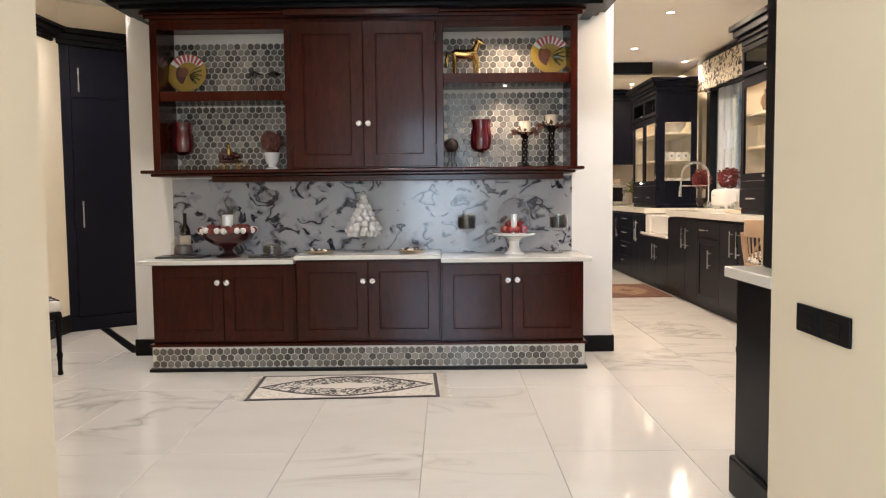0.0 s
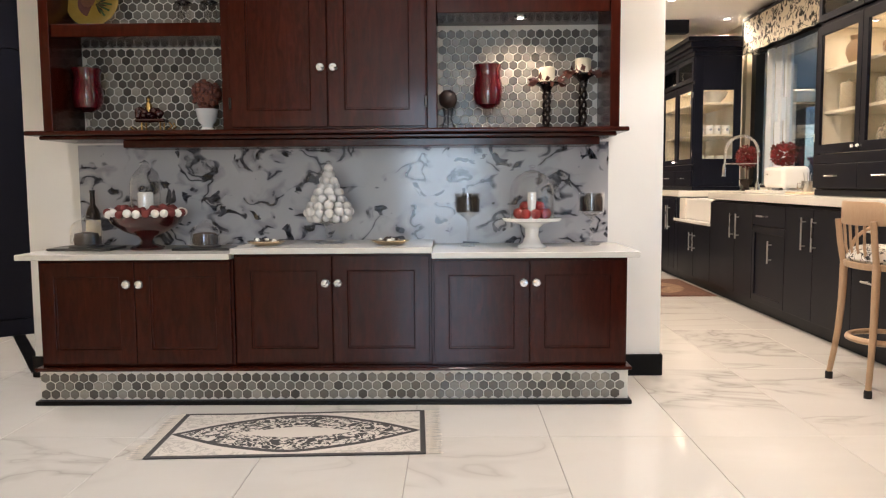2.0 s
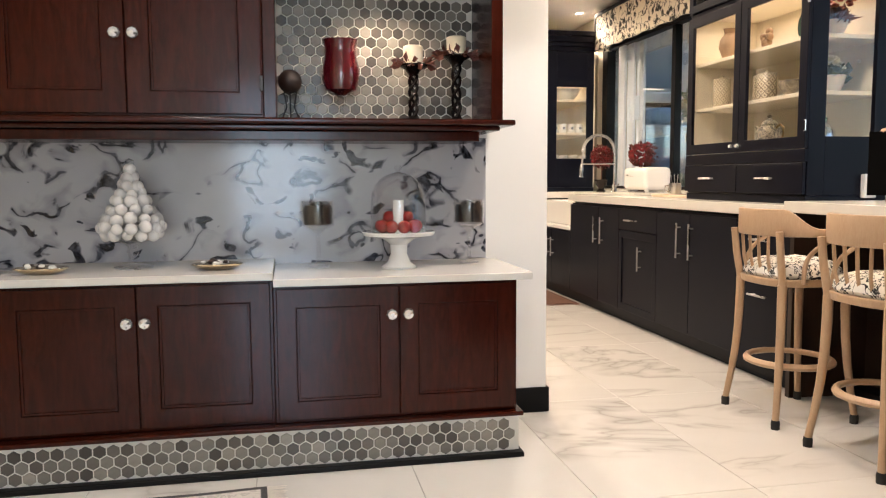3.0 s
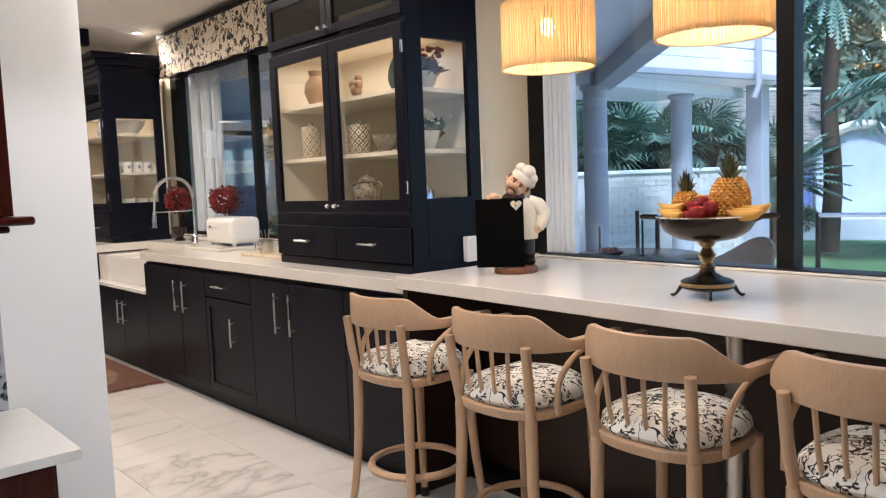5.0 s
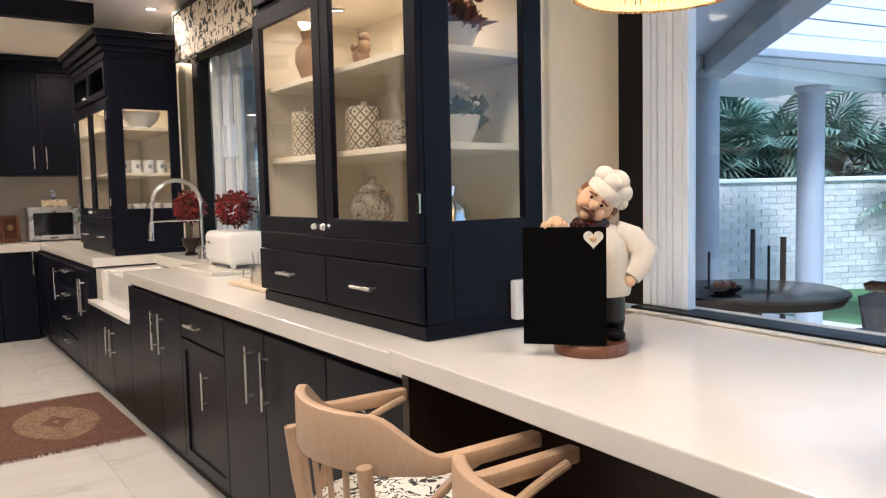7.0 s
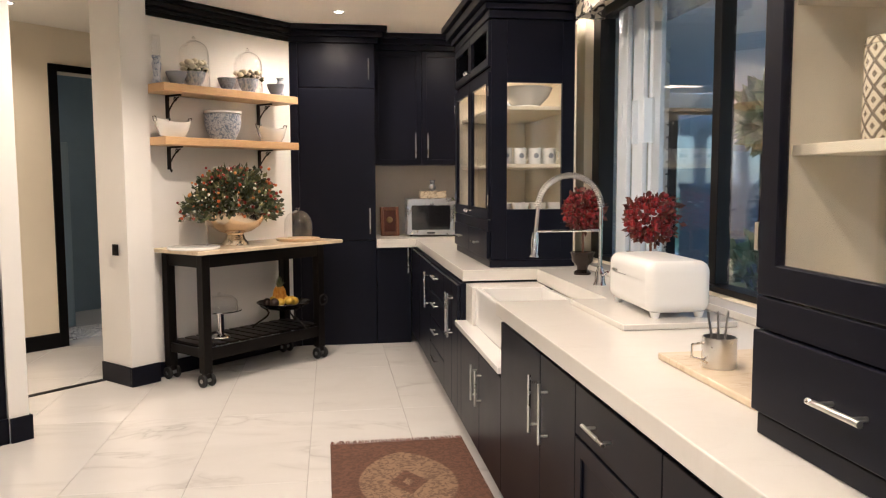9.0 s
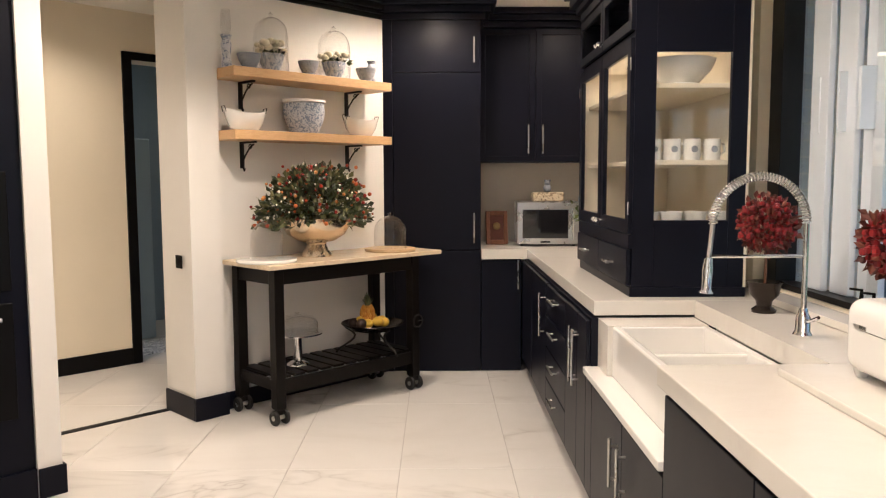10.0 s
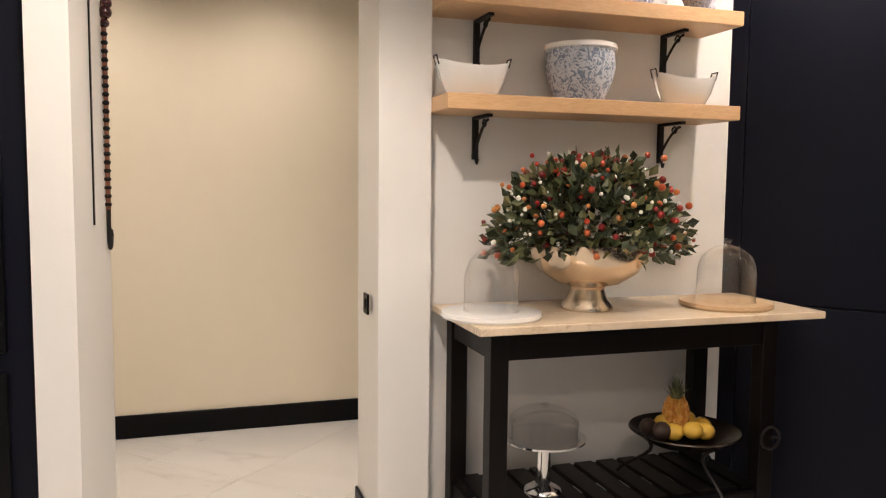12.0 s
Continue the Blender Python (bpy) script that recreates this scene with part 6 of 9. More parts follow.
def trolley():
    t = thing("trolley", "black wooden kitchen trolley on castors with a marble top", "trolley", D45)
    u0, u1, n0, n1 = 8.565, 9.81, 7.445, 7.955
    part("top", box(u0 - 0.055, n0 - 0.03, 1.0, u1 + 0.205, n1 + 0.03, 1.03), M_TRAVERT, t, "veined cream marble top", bevel=0.004)
    legs = [(a, b) for a in (u0, u1 - 0.07) for b in (n0, n1 - 0.07)]
    for a, b in legs:
        leg = part("leg", box(a, b, 0.105, a + 0.07, b + 0.07, 0.999), M_DARKWOOD, t, bevel=0.004)
        c = (a + 0.035, b + 0.035)
        part("fork", bx(box(c[0] - 0.028, c[1] - 0.028, 0.098, c[0] + 0.028, c[1] + 0.028, 0.105), c[0] - 0.024, c[1] - 0.016, 0.045, c[0] + 0.024, c[1] + 0.02, 0.098), M_IRON, leg, "black castor fork", bevel=0.003)
        for s in (-1, 1):
            w = lathe([(0, -0.01), (0.02, -0.01), (0.024, -0.012), (0.046, -0.011), (0.05, 0), (0.046, 0.011), (0.024, 0.012), (0.02, 0.01), (0, 0.01)], 20)
            bmesh.ops.rotate(w, verts=w.verts, matrix=Matrix.Rotation(radians(90), 3, "Y"))
            bmesh.ops.translate(w, verts=w.verts, vec=(c[0] + 0.038 * s, c[1] - 0.008, 0.05))
            wh = part("wheel", w, M_RUBBER, leg, "black castor wheel", smooth=True)
        hub = lathe([(0, -0.052), (0.016, -0.052), (0.016, 0.052), (0, 0.052)], 14)
        bmesh.ops.rotate(hub, verts=hub.verts, matrix=Matrix.Rotation(radians(90), 3, "Y"))
        bmesh.ops.translate(hub, verts=hub.verts, vec=(c[0], c[1] - 0.008, 0.05))
        part("hub", hub, M_STEEL, leg, "pale wheel hub", smooth=True)
    part("apron", box(u0 + 0.07, n0 + 0.01, 0.90, u1 - 0.07, n0 + 0.035, 0.999), M_DARKWOOD, t, bevel=0.003)
    part("apron", box(u0 + 0.07, n1 - 0.035, 0.90, u1 - 0.07, n1 - 0.01, 0.999), M_DARKWOOD, t, bevel=0.003)
    for a in (u0 + 0.01, u1 - 0.035):
        part("apron", box(a, n0 + 0.07, 0.90, a + 0.025, n1 - 0.07, 0.999), M_DARKWOOD, t, bevel=0.003)
        part("rail", box(a, n0 + 0.07, 0.22, a + 0.025, n1 - 0.07, 0.29), M_DARKWOOD, t, bevel=0.003)
    for n in (n0 + 0.01, n1 - 0.035):
        part("rail", box(u0 + 0.07, n, 0.20, u1 - 0.07, n + 0.025, 0.29), M_DARKWOOD, t, bevel=0.003)
    u = u0 + 0.05
    while u < u1 - 0.1:
        part("slat", box(u, n0 + 0.036, 0.292, u + 0.085, n1 - 0.036, 0.308), M_DARKWOOD, t, bevel=0.002)
        u += 0.108
    part("ring_handle", tube([(u1 - 0.035, n0 - 0.02 + 0.0, 0.52 + 0.0)] + [(u1 - 0.035 + 0.045 * math.cos(a), n0 - 0.02, 0.52 + 0.045 * math.sin(a)) for a in [k * 0.45 for k in range(15)]], 0.006, 6), M_IRON, t, "black iron ring", smooth=True)


trolley()


def on_trolley():
    rng = random.Random(33)
    z = 1.0305
    t = thing("flower_bowl", "footed champagne silver bowl of berry sprigs", "flower arrangement", at45(9.09, 7.72, z))
    part("bowl", lathe([(0, 0), (0.105, 0), (0.105, 0.02), (0.08, 0.05), (0.068, 0.085), (0.072, 0.095), (0.13, 0.11), (0.20, 0.155), (0.242, 0.225), (0.25, 0.27), (0.243, 0.272), (0.225, 0.23), (0.1, 0.14), (0, 0.13)], 40), M_SILVER, t, smooth=True)

    def crown(r):
        a, e = r.uniform(0, 6.283), r.uniform(-0.12, 1.5)
        q = r.uniform(0.55, 1.0) ** 0.5
        d = Vector((math.cos(a) * math.cos(e), math.sin(a) * math.cos(e) * 0.62, math.sin(e) * 0.80))
        k = 1 + 0.13 * math.sin(5 * a + 2) * math.cos(3 * e) + r.uniform(-0.06, 0.10)
        return Vector((0, 0, 0.26)) + Vector((d.x * 0.47 * q * k, d.y * 0.47 * q * k, d.z * 0.46 * q * k)), d
    vs, fs = leaves(2200, lambda r: (lambda p, d: (Vector((0, 0, 0.26)) + (p - Vector((0, 0, 0.26))) * 0.84, d))(*crown(r)), 0.040, rng, 1.5)
    tagged(quads("foliage", vs, fs, M_GREENLEAF, t, label="small dark green leaves"), kind="stuff")
    bm, bm2 = bmesh.new(), bmesh.new()
    for k in range(260):
        p, d = crown(rng)
        ball(bm, Vector((0, 0, 0.26)) + (p - Vector((0, 0, 0.26))) * 0.975, rng.uniform(0.009, 0.016), 8)
    for k in range(150):
        p, d = crown(rng)
        ball(bm2, Vector((0, 0, 0.26)) + (p - Vector((0, 0, 0.26))) * 0.95, rng.uniform(0.006, 0.011), 6)
    tagged(part("berry_cluster", bm, M_REDBERRY, t, "red and orange berries", smooth=True), kind="stuff")
    tagged(part("bud_cluster", bm2, M_WHITEBUD, t, "tiny white buds", smooth=True), kind="stuff")
    cloche(at45(9.70, 7.64, z), 0.12, 0.25, "glass cloche on a round pale wooden board", 0.19, M_WOODPALE, "round pale wooden board", 0.022)
    cloche(at45(8.64, 7.64, z), 0.105, 0.25, "glass cloche on a round white stone board", 0.195, M_CERAMIC, "round white board", 0.022)
    z = 0.3085
    cloche(at45(8.89, 7.68, z), 0.14, 0.13, "low glass cloche on a steel cake stand", 0.17, M_CHROME, "polished steel cake stand", lift=0.22)
    t = thing("fruit_bowl", "wide iron fruit bowl with a pineapple and lemons", "fruit bowl", at45(9.52, 7.64, z))
    part("bowl", lathe([(0, 0.14), (0.06, 0.135), (0.16, 0.16), (0.23, 0.205), (0.227, 0.21), (0.15, 0.17), (0, 0.15)], 32), M_BRONZE, t, smooth=True)
    for a in (0.5, 2.6, 4.7):
        part("foot", tube([(0.20 * math.cos(a), 0.20 * math.sin(a), 0.183)] + [((0.20 - 0.07 * math.sin(k * 0.5)) * math.cos(a), (0.20 - 0.07 * math.sin(k * 0.5)) * math.sin(a), 0.183 - 0.183 * k / 9) for k in range(1, 10)], 0.008, 6), M_IRON, t, "curled iron foot", smooth=True)
    for k in range(7):
        a = 0.9 * k
        part("lemon", dots([((0.085 * math.cos(a), 0.085 * math.sin(a), 0.212 + 0.015 * (k % 2)), 0.042)], 12, 0.85), M_LEMON, t, smooth=True)
    pineapple(t, (-0.03, 0.02, 0.195), 0.055, 0.14, 0.10, 9)
    part("dark_fruit", dots([((-0.13, -0.03, 0.217), 0.04), ((-0.15, 0.04, 0.217), 0.036)], 12), M_CAKE, t, "dark fruit", smooth=True)


M_WOODPALE = wood("pale turned wood", (0.60, 0.44, 0.26), (0.46, 0.31, 0.16), 0.5, scale=(4, 20, 20))
M_LEMON = plain("lemon skin", (0.72, 0.46, 0.05), 0.4, vary=0.12, scale=20, grain=160, bump=0.25)
M_PINE = pieces("golden pineapple eye", [(0, (0.52, 0.20, 0.018)), (0.5, (0.68, 0.31, 0.035)), (1, (0.78, 0.44, 0.085))], 0.5, island=True, bump=0.3)
M_PINELEAF = pieces("grey-green spike leaf", [(0, (0.05, 0.07, 0.03)), (0.5, (0.10, 0.12, 0.05)), (1, (0.20, 0.19, 0.08))], 0.6, island=True)
M_BANANA = plain("banana skin", (0.66, 0.36, 0.05), 0.45, vary=0.35, scale=10, grain=40, bump=0.06)


def pineapple(parent, c, r, h, crown, rows=9):
    f = part("pineapple", bmesh.new(), M_PINE, parent, "ripe golden pineapple")
    bm = bmesh.new()
    for k in range(rows):
        zz = h * (k + 0.5) / rows
        rr = r * (1 - abs(2 * zz / h - 0.95) ** 2.6 * 0.45)
        n = 18
        for j in range(n):
            a = 2 * math.pi * (j + 0.5 * (k % 2)) / n
            d = Vector((math.cos(a), math.sin(a), 0))
            s = Vector((-math.sin(a), math.cos(a), 0))
            w, hh = rr * math.pi / n * 1.02, h / rows * 0.98
            p = Vector((c[0], c[1], c[2] + zz)) + d * rr * 0.90
            q = [bm.verts.new(p + s * w * x + Vector((0, 0, hh * y))) for x, y in ((-1, 0), (0, -1), (1, 0), (0, 1))]
            u = [bm.verts.new(p + d * r * 0.11 + s * w * 0.62 * x + Vector((0, 0, hh * (0.62 * y + 0.05)))) for x, y in ((-1, 0), (0, -1), (1, 0), (0, 1))]
            tip = bm.verts.new(p + d * r * 0.15 + Vector((0, 0, hh * 0.1)))
            for i in range(4):
                bm.faces.new((q[i], q[(i + 1) % 4], u[(i + 1) % 4], u[i]))
                bm.faces.new((u[i], u[(i + 1) % 4], tip))
    lathe([(0, 0), (r * 0.6, 0.004), (r * 0.86, h * 0.25), (r * 0.9, h * 0.5), (r * 0.78, h * 0.8), (r * 0.4, h * 0.98), (0, h)], 18, bm, c)
    bm.to_mesh(f.data)
    bm.free()
    rng = random.Random(int(100 * r) + rows)
    vs, fs = [], []
    for k in range(34):
        a, t = 2.4 * k, k / 34
        d = Vector((math.cos(a), math.sin(a), 0))
        L = crown * (0.55 + 0.45 * t)
        base = Vector((c[0], c[1], c[2] + h * 0.97 + crown * 0.12 * t)) + d * r * 0.28 * (1 - t)
        out = (0.75 - 0.68 * t)
        s = Vector((-d.y, d.x, 0)) * r * 0.13
        tip = base + d * L * out + Vector((0, 0, L * (1 - 0.35 * out)))
        mid = base.lerp(tip, 0.5) + Vector((0, 0, L * 0.08))
        b = len(vs)
        vs += [base - s, base + s, mid + s * 0.8, mid - s * 0.8, tip]
        fs += [(b, b + 1, b + 2, b + 3), (b + 3, b + 2, b + 4)]
    quads("crown", vs, fs, M_PINELEAF, f, label="spiky grey-green leaf crown")


def banana(parent, c, rot, tilt, L=0.135):
    pts = []
    for k in range(11):
        a = -0.8 + 1.6 * k / 10
        pts.append(Vector((L * 0.62 * math.sin(a), 0, L * 0.62 * (1 - math.cos(a)))))
    bm = tube(pts, [0.005, 0.011, 0.016, 0.0185, 0.0195, 0.0195, 0.019, 0.0175, 0.014, 0.008, 0.0045], 12)
    m = Matrix.Translation(c) @ Matrix.Rotation(rot, 4, "Z") @ Matrix.Rotation(tilt, 4, "X")
    bmesh.ops.transform(bm, matrix=m, verts=bm.verts)
    part("banana", bm, M_BANANA, parent, "ripe yellow banana", smooth=True)


on_trolley()


# ---------------------------------------------------------------- on the bar counter
def fruit_stand():
    t = thing("fruit_bowl", "large dark bronze pedestal bowl heaped with fruit", "fruit bowl", pose(2.65, 4.20, 1.0225) @ Matrix.Scale(0.86, 4))
    for k in range(4):
        a = 0.6 + k * math.pi / 2
        c, s = math.cos(a), math.sin(a)
        part("foot", tube([(0.075 * c, 0.075 * s, 0.045), (0.10 * c, 0.10 * s, 0.038), (0.115 * c, 0.115 * s, 0.015), (0.128 * c, 0.128 * s, 0.006), (0.138 * c, 0.138 * s, 0.010)], [0.011, 0.009, 0.006, 0.007, 0.004], 8), M_BRONZE, t, "curved bronze foot", smooth=True)
    part("base", lathe([(0, 0.030), (0.088, 0.030), (0.10, 0.038), (0.10, 0.062), (0.085, 0.070), (0.06, 0.078), (0.032, 0.095), (0.026, 0.11), (0, 0.11)], 32), M_BRONZE, t, smooth=True)
    part("band", lathe([(0.1005, 0.044), (0.1025, 0.046), (0.1025, 0.056), (0.1005, 0.058)], 32), M_BRASS, t, "engraved brass band", smooth=True)
    part("stem", lathe([(0, 0.111), (0.028, 0.111), (0.034, 0.118), (0.02, 0.13), (0.026, 0.15), (0.036, 0.163), (0.026, 0.176), (0.018, 0.19), (0.03, 0.205), (0.034, 0.212), (0, 0.214)], 24), M_BRASS, t, "turned brass stem", smooth=True)
    part("bowl", lathe([(0, 0.214), (0.05, 0.216), (0.11, 0.228), (0.155, 0.255), (0.175, 0.285), (0.18, 0.312), (0.174, 0.312), (0.165, 0.285), (0.1, 0.24), (0, 0.23)], 40), M_BRONZE, t, smooth=True)
    for s in (-1, 1):
        a = radians(105)
        c, q = math.cos(a) * s, math.sin(a) * s
        part("handle", tube([(0.17 * c, 0.17 * q, 0.30), (0.20 * c, 0.20 * q, 0.312), (0.25 * c, 0.25 * q, 0.314), (0.262 * c, 0.262 * q, 0.311)], [0.008, 0.007, 0.007, 0.005], 8, flat=2.2), M_BRONZE, t, "flared bronze handle", smooth=True)
    part("rim", lathe([(0.172, 0.312), (0.192, 0.3125), (0.194, 0.318), (0.176, 0.319), (0.172, 0.312)], 40), M_CHROME, t, "polished rim", smooth=True)
    pineapple(t, (0.02, -0.085, 0.285), 0.074, 0.172, 0.10, 15)
    pineapple(t, (0.03, 0.105, 0.27), 0.058, 0.14, 0.095, 14)
    for x, y, z, r in ((-0.075, -0.005, 0.325, 0.038), (-0.05, 0.03, 0.345, 0.036), (-0.045, -0.045, 0.345, 0.035), (-0.09, 0.03, 0.31, 0.034), (0.0, 0.015, 0.36, 0.037)):
        part("apple", lathe([(0, -r * 0.8), (r * 0.5, -r * 0.88), (r * 0.9, -r * 0.4), (r, 0.1 * r), (r * 0.8, r * 0.65), (r * 0.35, r * 0.82), (0, r * 0.66)], 16, c=(x, y, z)), M_RED, t, "red apple", smooth=True)
    for c, rot, tilt in (((-0.10, 0.09, 0.325), 1.25, -0.7), ((-0.075, 0.10, 0.345), 1.4, -0.5), ((-0.12, 0.065, 0.318), 1.15, -0.9), ((-0.02, -0.17, 0.325), 1.7, -0.5), ((-0.05, -0.18, 0.318), 1.9, -0.6), ((0.03, 0.02, 0.375), 1.55, 0.3), ((0.0, -0.19, 0.335), 1.6, -0.2)):
        banana(t, c, rot, tilt)


fruit_stand()


def chef():
    """A painted plaster cook who holds a blank board: one plain mesh."""
    bm = bmesh.new()
    mats = [M_PLASTER, M_PLASTERSKIN, M_BLACK, M_BROWN, M_OXBLOOD, M_TROUSER, M_CHALK]

    def add(slot, f):
        n = len(bm.faces)
        f()
        bm.faces.ensure_lookup_table()
        for q in bm.faces[n:]:
            q.material_index = slot
    def lean(f, angle=42, about=(0.02, -0.005, 0.375)):
        """Builds a piece upright, then tips it sideways with the head."""
        n = len(bm.verts)
        f()
        bm.verts.ensure_lookup_table()
        bmesh.ops.rotate(bm, verts=bm.verts[n:], cent=about, matrix=Matrix.Rotation(radians(angle), 3, "X"))
    add(3, lambda: lathe([(0, 0), (0.096, 0), (0.099, 0.008), (0.097, 0.024), (0.092, 0.031), (0, 0.032)], 24, bm))
    add(5, lambda: [tube([(0.03, y, 0.075), (0.035, y, 0.12), (0.04, y * 0.8, 0.18)], [0.029, 0.031, 0.040], 12, bm) for y in (-0.058, 0.025)])
    add(2, lambda: [tube([(0.035, y, 0.031), (0.035, y, 0.055), (0.032, y, 0.085)], [0.027, 0.026, 0.031], 12, bm) for y in (-0.058, 0.025)])
    add(2, lambda: [ball(bm, (0.0, y, 0.046), 0.028, 12, 0.62) for y in (-0.062, 0.03)])
    add(0, lambda: lathe([(0, 0.148), (0.078, 0.148), (0.082, 0.165), (0.074, 0.20), (0.078, 0.25), (0.072, 0.295), (0.044, 0.335), (0, 0.342)], 20, bm, (0.04, -0.022, 0)))
    add(0, lambda: tube([(0.03, -0.062, 0.322), (0.04, -0.105, 0.300), (0.045, -0.134, 0.262), (0.035, -0.125, 0.225), (0.02, -0.104, 0.195)], [0.026, 0.034, 0.036, 0.031, 0.024], 12, bm))
    add(1, lambda: ball(bm, (0.012, -0.100, 0.188), 0.017, 8))
    add(0, lambda: tube([(0.03, 0.05, 0.31), (-0.01, 0.085, 0.30), (-0.05, 0.09, 0.322)], [0.026, 0.024, 0.02], 12, bm))
    add(1, lambda: [ball(bm, (-0.072 - 0.008 * (k % 2), 0.062 + 0.015 * k, 0.343 - 0.005 * abs(k - 1.5)), 0.0135, 10, 1.1) for k in range(4)])
    add(1, lambda: ball(bm, (-0.055, 0.084, 0.346), 0.022, 10, 0.7))
    add(4, lambda: tube([(0.0, -0.035, 0.338), (-0.022, -0.004, 0.328), (0.0, 0.035, 0.340), (0.05, 0.03, 0.345), (0.06, -0.02, 0.345)], 0.016, 8, bm, closed=True))
    add(4, lambda: [ball(bm, (-0.030, 0.022, 0.340), 0.016, 8, 0.8), ball(bm, (-0.026, 0.040, 0.336), 0.012, 8)])
    add(1, lambda: lean(lambda: ball(bm, (0.02, 0.0, 0.392), 0.049, 18, 1.14)))
    add(1, lambda: lean(lambda: [ball(bm, (-0.036, 0.0, 0.388), 0.013, 10), ball(bm, (-0.016, 0.024, 0.376), 0.019, 10), ball(bm, (-0.016, -0.024, 0.376), 0.019, 10), ball(bm, (-0.020, 0, 0.355), 0.014, 10), ball(bm, (0.025, 0.048, 0.39), 0.012, 8), ball(bm, (0.025, -0.048, 0.39), 0.012, 8)]))
    add(3, lambda: lean(lambda: [tube([(-0.037, 0, 0.373), (-0.034, q * 0.017, 0.367), (-0.022, q * 0.033, 0.374)], [0.006, 0.0055, 0.0015], 8, bm) for q in (-1, 1)]))
    add(3, lambda: lean(lambda: [tube([(-0.031, q * 0.010, 0.412), (-0.024, q * 0.030, 0.409)], [0.005, 0.003], 6, bm) for q in (-1, 1)]))
    add(2, lambda: lean(lambda: [ball(bm, (-0.028, q * 0.017, 0.401), 0.0045, 8) for q in (-1, 1)]))
    add(3, lambda: lean(lambda: [ball(bm, (0.036, q * 0.028, 0.404), 0.032, 12) for q in (-1, 1)]))
    add(0, lambda: lean(lambda: lathe([(0, 0.415), (0.049, 0.418), (0.052, 0.438), (0.046, 0.45), (0, 0.452)], 20, bm, (0.026, 0.0, 0))))
    add(0, lambda: lean(lambda: [ball(bm, c, r, 14, 0.9) for c, r in (((0.025, 0.028, 0.462), 0.030), ((0.03, -0.005, 0.472), 0.034), ((0.03, -0.032, 0.458), 0.030), ((0.04, 0.01, 0.462), 0.034), ((0.01, 0.002, 0.462), 0.028), ((0.03, -0.046, 0.436), 0.022))]))
    add(6, lambda: bx(bm, -0.092, -0.045, 0.034, -0.078, 0.165, 0.335))

    def heart():
        c, n = (-0.0925, -0.014, 0.306), 24
        ps = [(16 * math.sin(a) ** 3, 13 * math.cos(a) - 5 * math.cos(2 * a) - 2 * math.cos(3 * a) - math.cos(4 * a)) for a in (2 * math.pi * k / n for k in range(n))]
        fr, bk = ([bm.verts.new((x, c[1] + 0.00155 * a, c[2] + 0.00155 * b)) for a, b in ps] for x in (c[0] - 0.005, c[0]))
        bm.faces.new(fr), bm.faces.new(bk[::-1])
        for k in range(n):
            bm.faces.new((fr[k], fr[(k + 1) % n], bk[(k + 1) % n], bk[k]))
    add(0, heart)
    add(1, lambda: ball(bm, (-0.098, -0.013, 0.306), 0.009, 8))
    bmesh.ops.recalc_face_normals(bm, faces=bm.faces)
    me = bpy.data.meshes.new("chef_statue")
    bm.to_mesh(me)
    bm.free()
    for m in mats:
        me.materials.append(m)
    for p in me.polygons:
        p.use_smooth = True
    me.set_sharp_from_angle(angle=radians(45))
    ob = new("chef_statue", me)
    ob.matrix_basis = pose(2.825, 5.235, 1.0225, 0, 0, 40)
    tagged(ob, "painted plaster cook figure holding a blank black board", "statue")


M_PLASTER = plain("aged white plaster paint", (0.70, 0.66, 0.57), 0.5, vary=0.2, scale=25, bump=0.2)
M_TROUSER = plain("slate grey paint", (0.035, 0.037, 0.042), 0.4, vary=0.4, scale=60)
M_PLASTERSKIN = plain("painted plaster skin", (0.66, 0.43, 0.27), 0.4, vary=0.3, scale=40, bump=0.2)
chef()
_t = thing("socket", "white double socket box on the cabinet side", "socket", pose(2.965, 5.7295, 1.030))
part("box", box(0, -0.035, 0, 0.075, 0, 0.13), M_ENAMEL, _t, bevel=0.006)
part("button", box(0.02, -0.039, 0.08, 0.055, -0.0355, 0.11), M_ENAMEL, _t, bevel=0.002)


# ---------------------------------------------------------------- pendants of split cane
def translucent(name, c):
    m, nt, b = pack(name)
    out = nt.nodes["Material Output"]
    n = noise_(nt, coords(nt, scale=(1, 1, 0.05)), 60, 3)
    col = mixc(nt, n, tuple(0.6 * x for x in c), c)
    nt.links.new(col, b.inputs["Base Color"])
    b.inputs["Roughness"].default_value = 0.6
    tl = nd(nt, "BsdfTranslucent", (0, col))
    mx = nd(nt, "MixShader", (0, 0.45), (1, b.outputs[0]), (2, tl.outputs[0]))
    nt.links.new(mx.outputs[0], out.inputs[0])
    return m


M_CANE = translucent("split cane", (0.88, 0.66, 0.33))
M_BULB = glow("lit bulb", (1.0, 0.80, 0.52), 12.0)


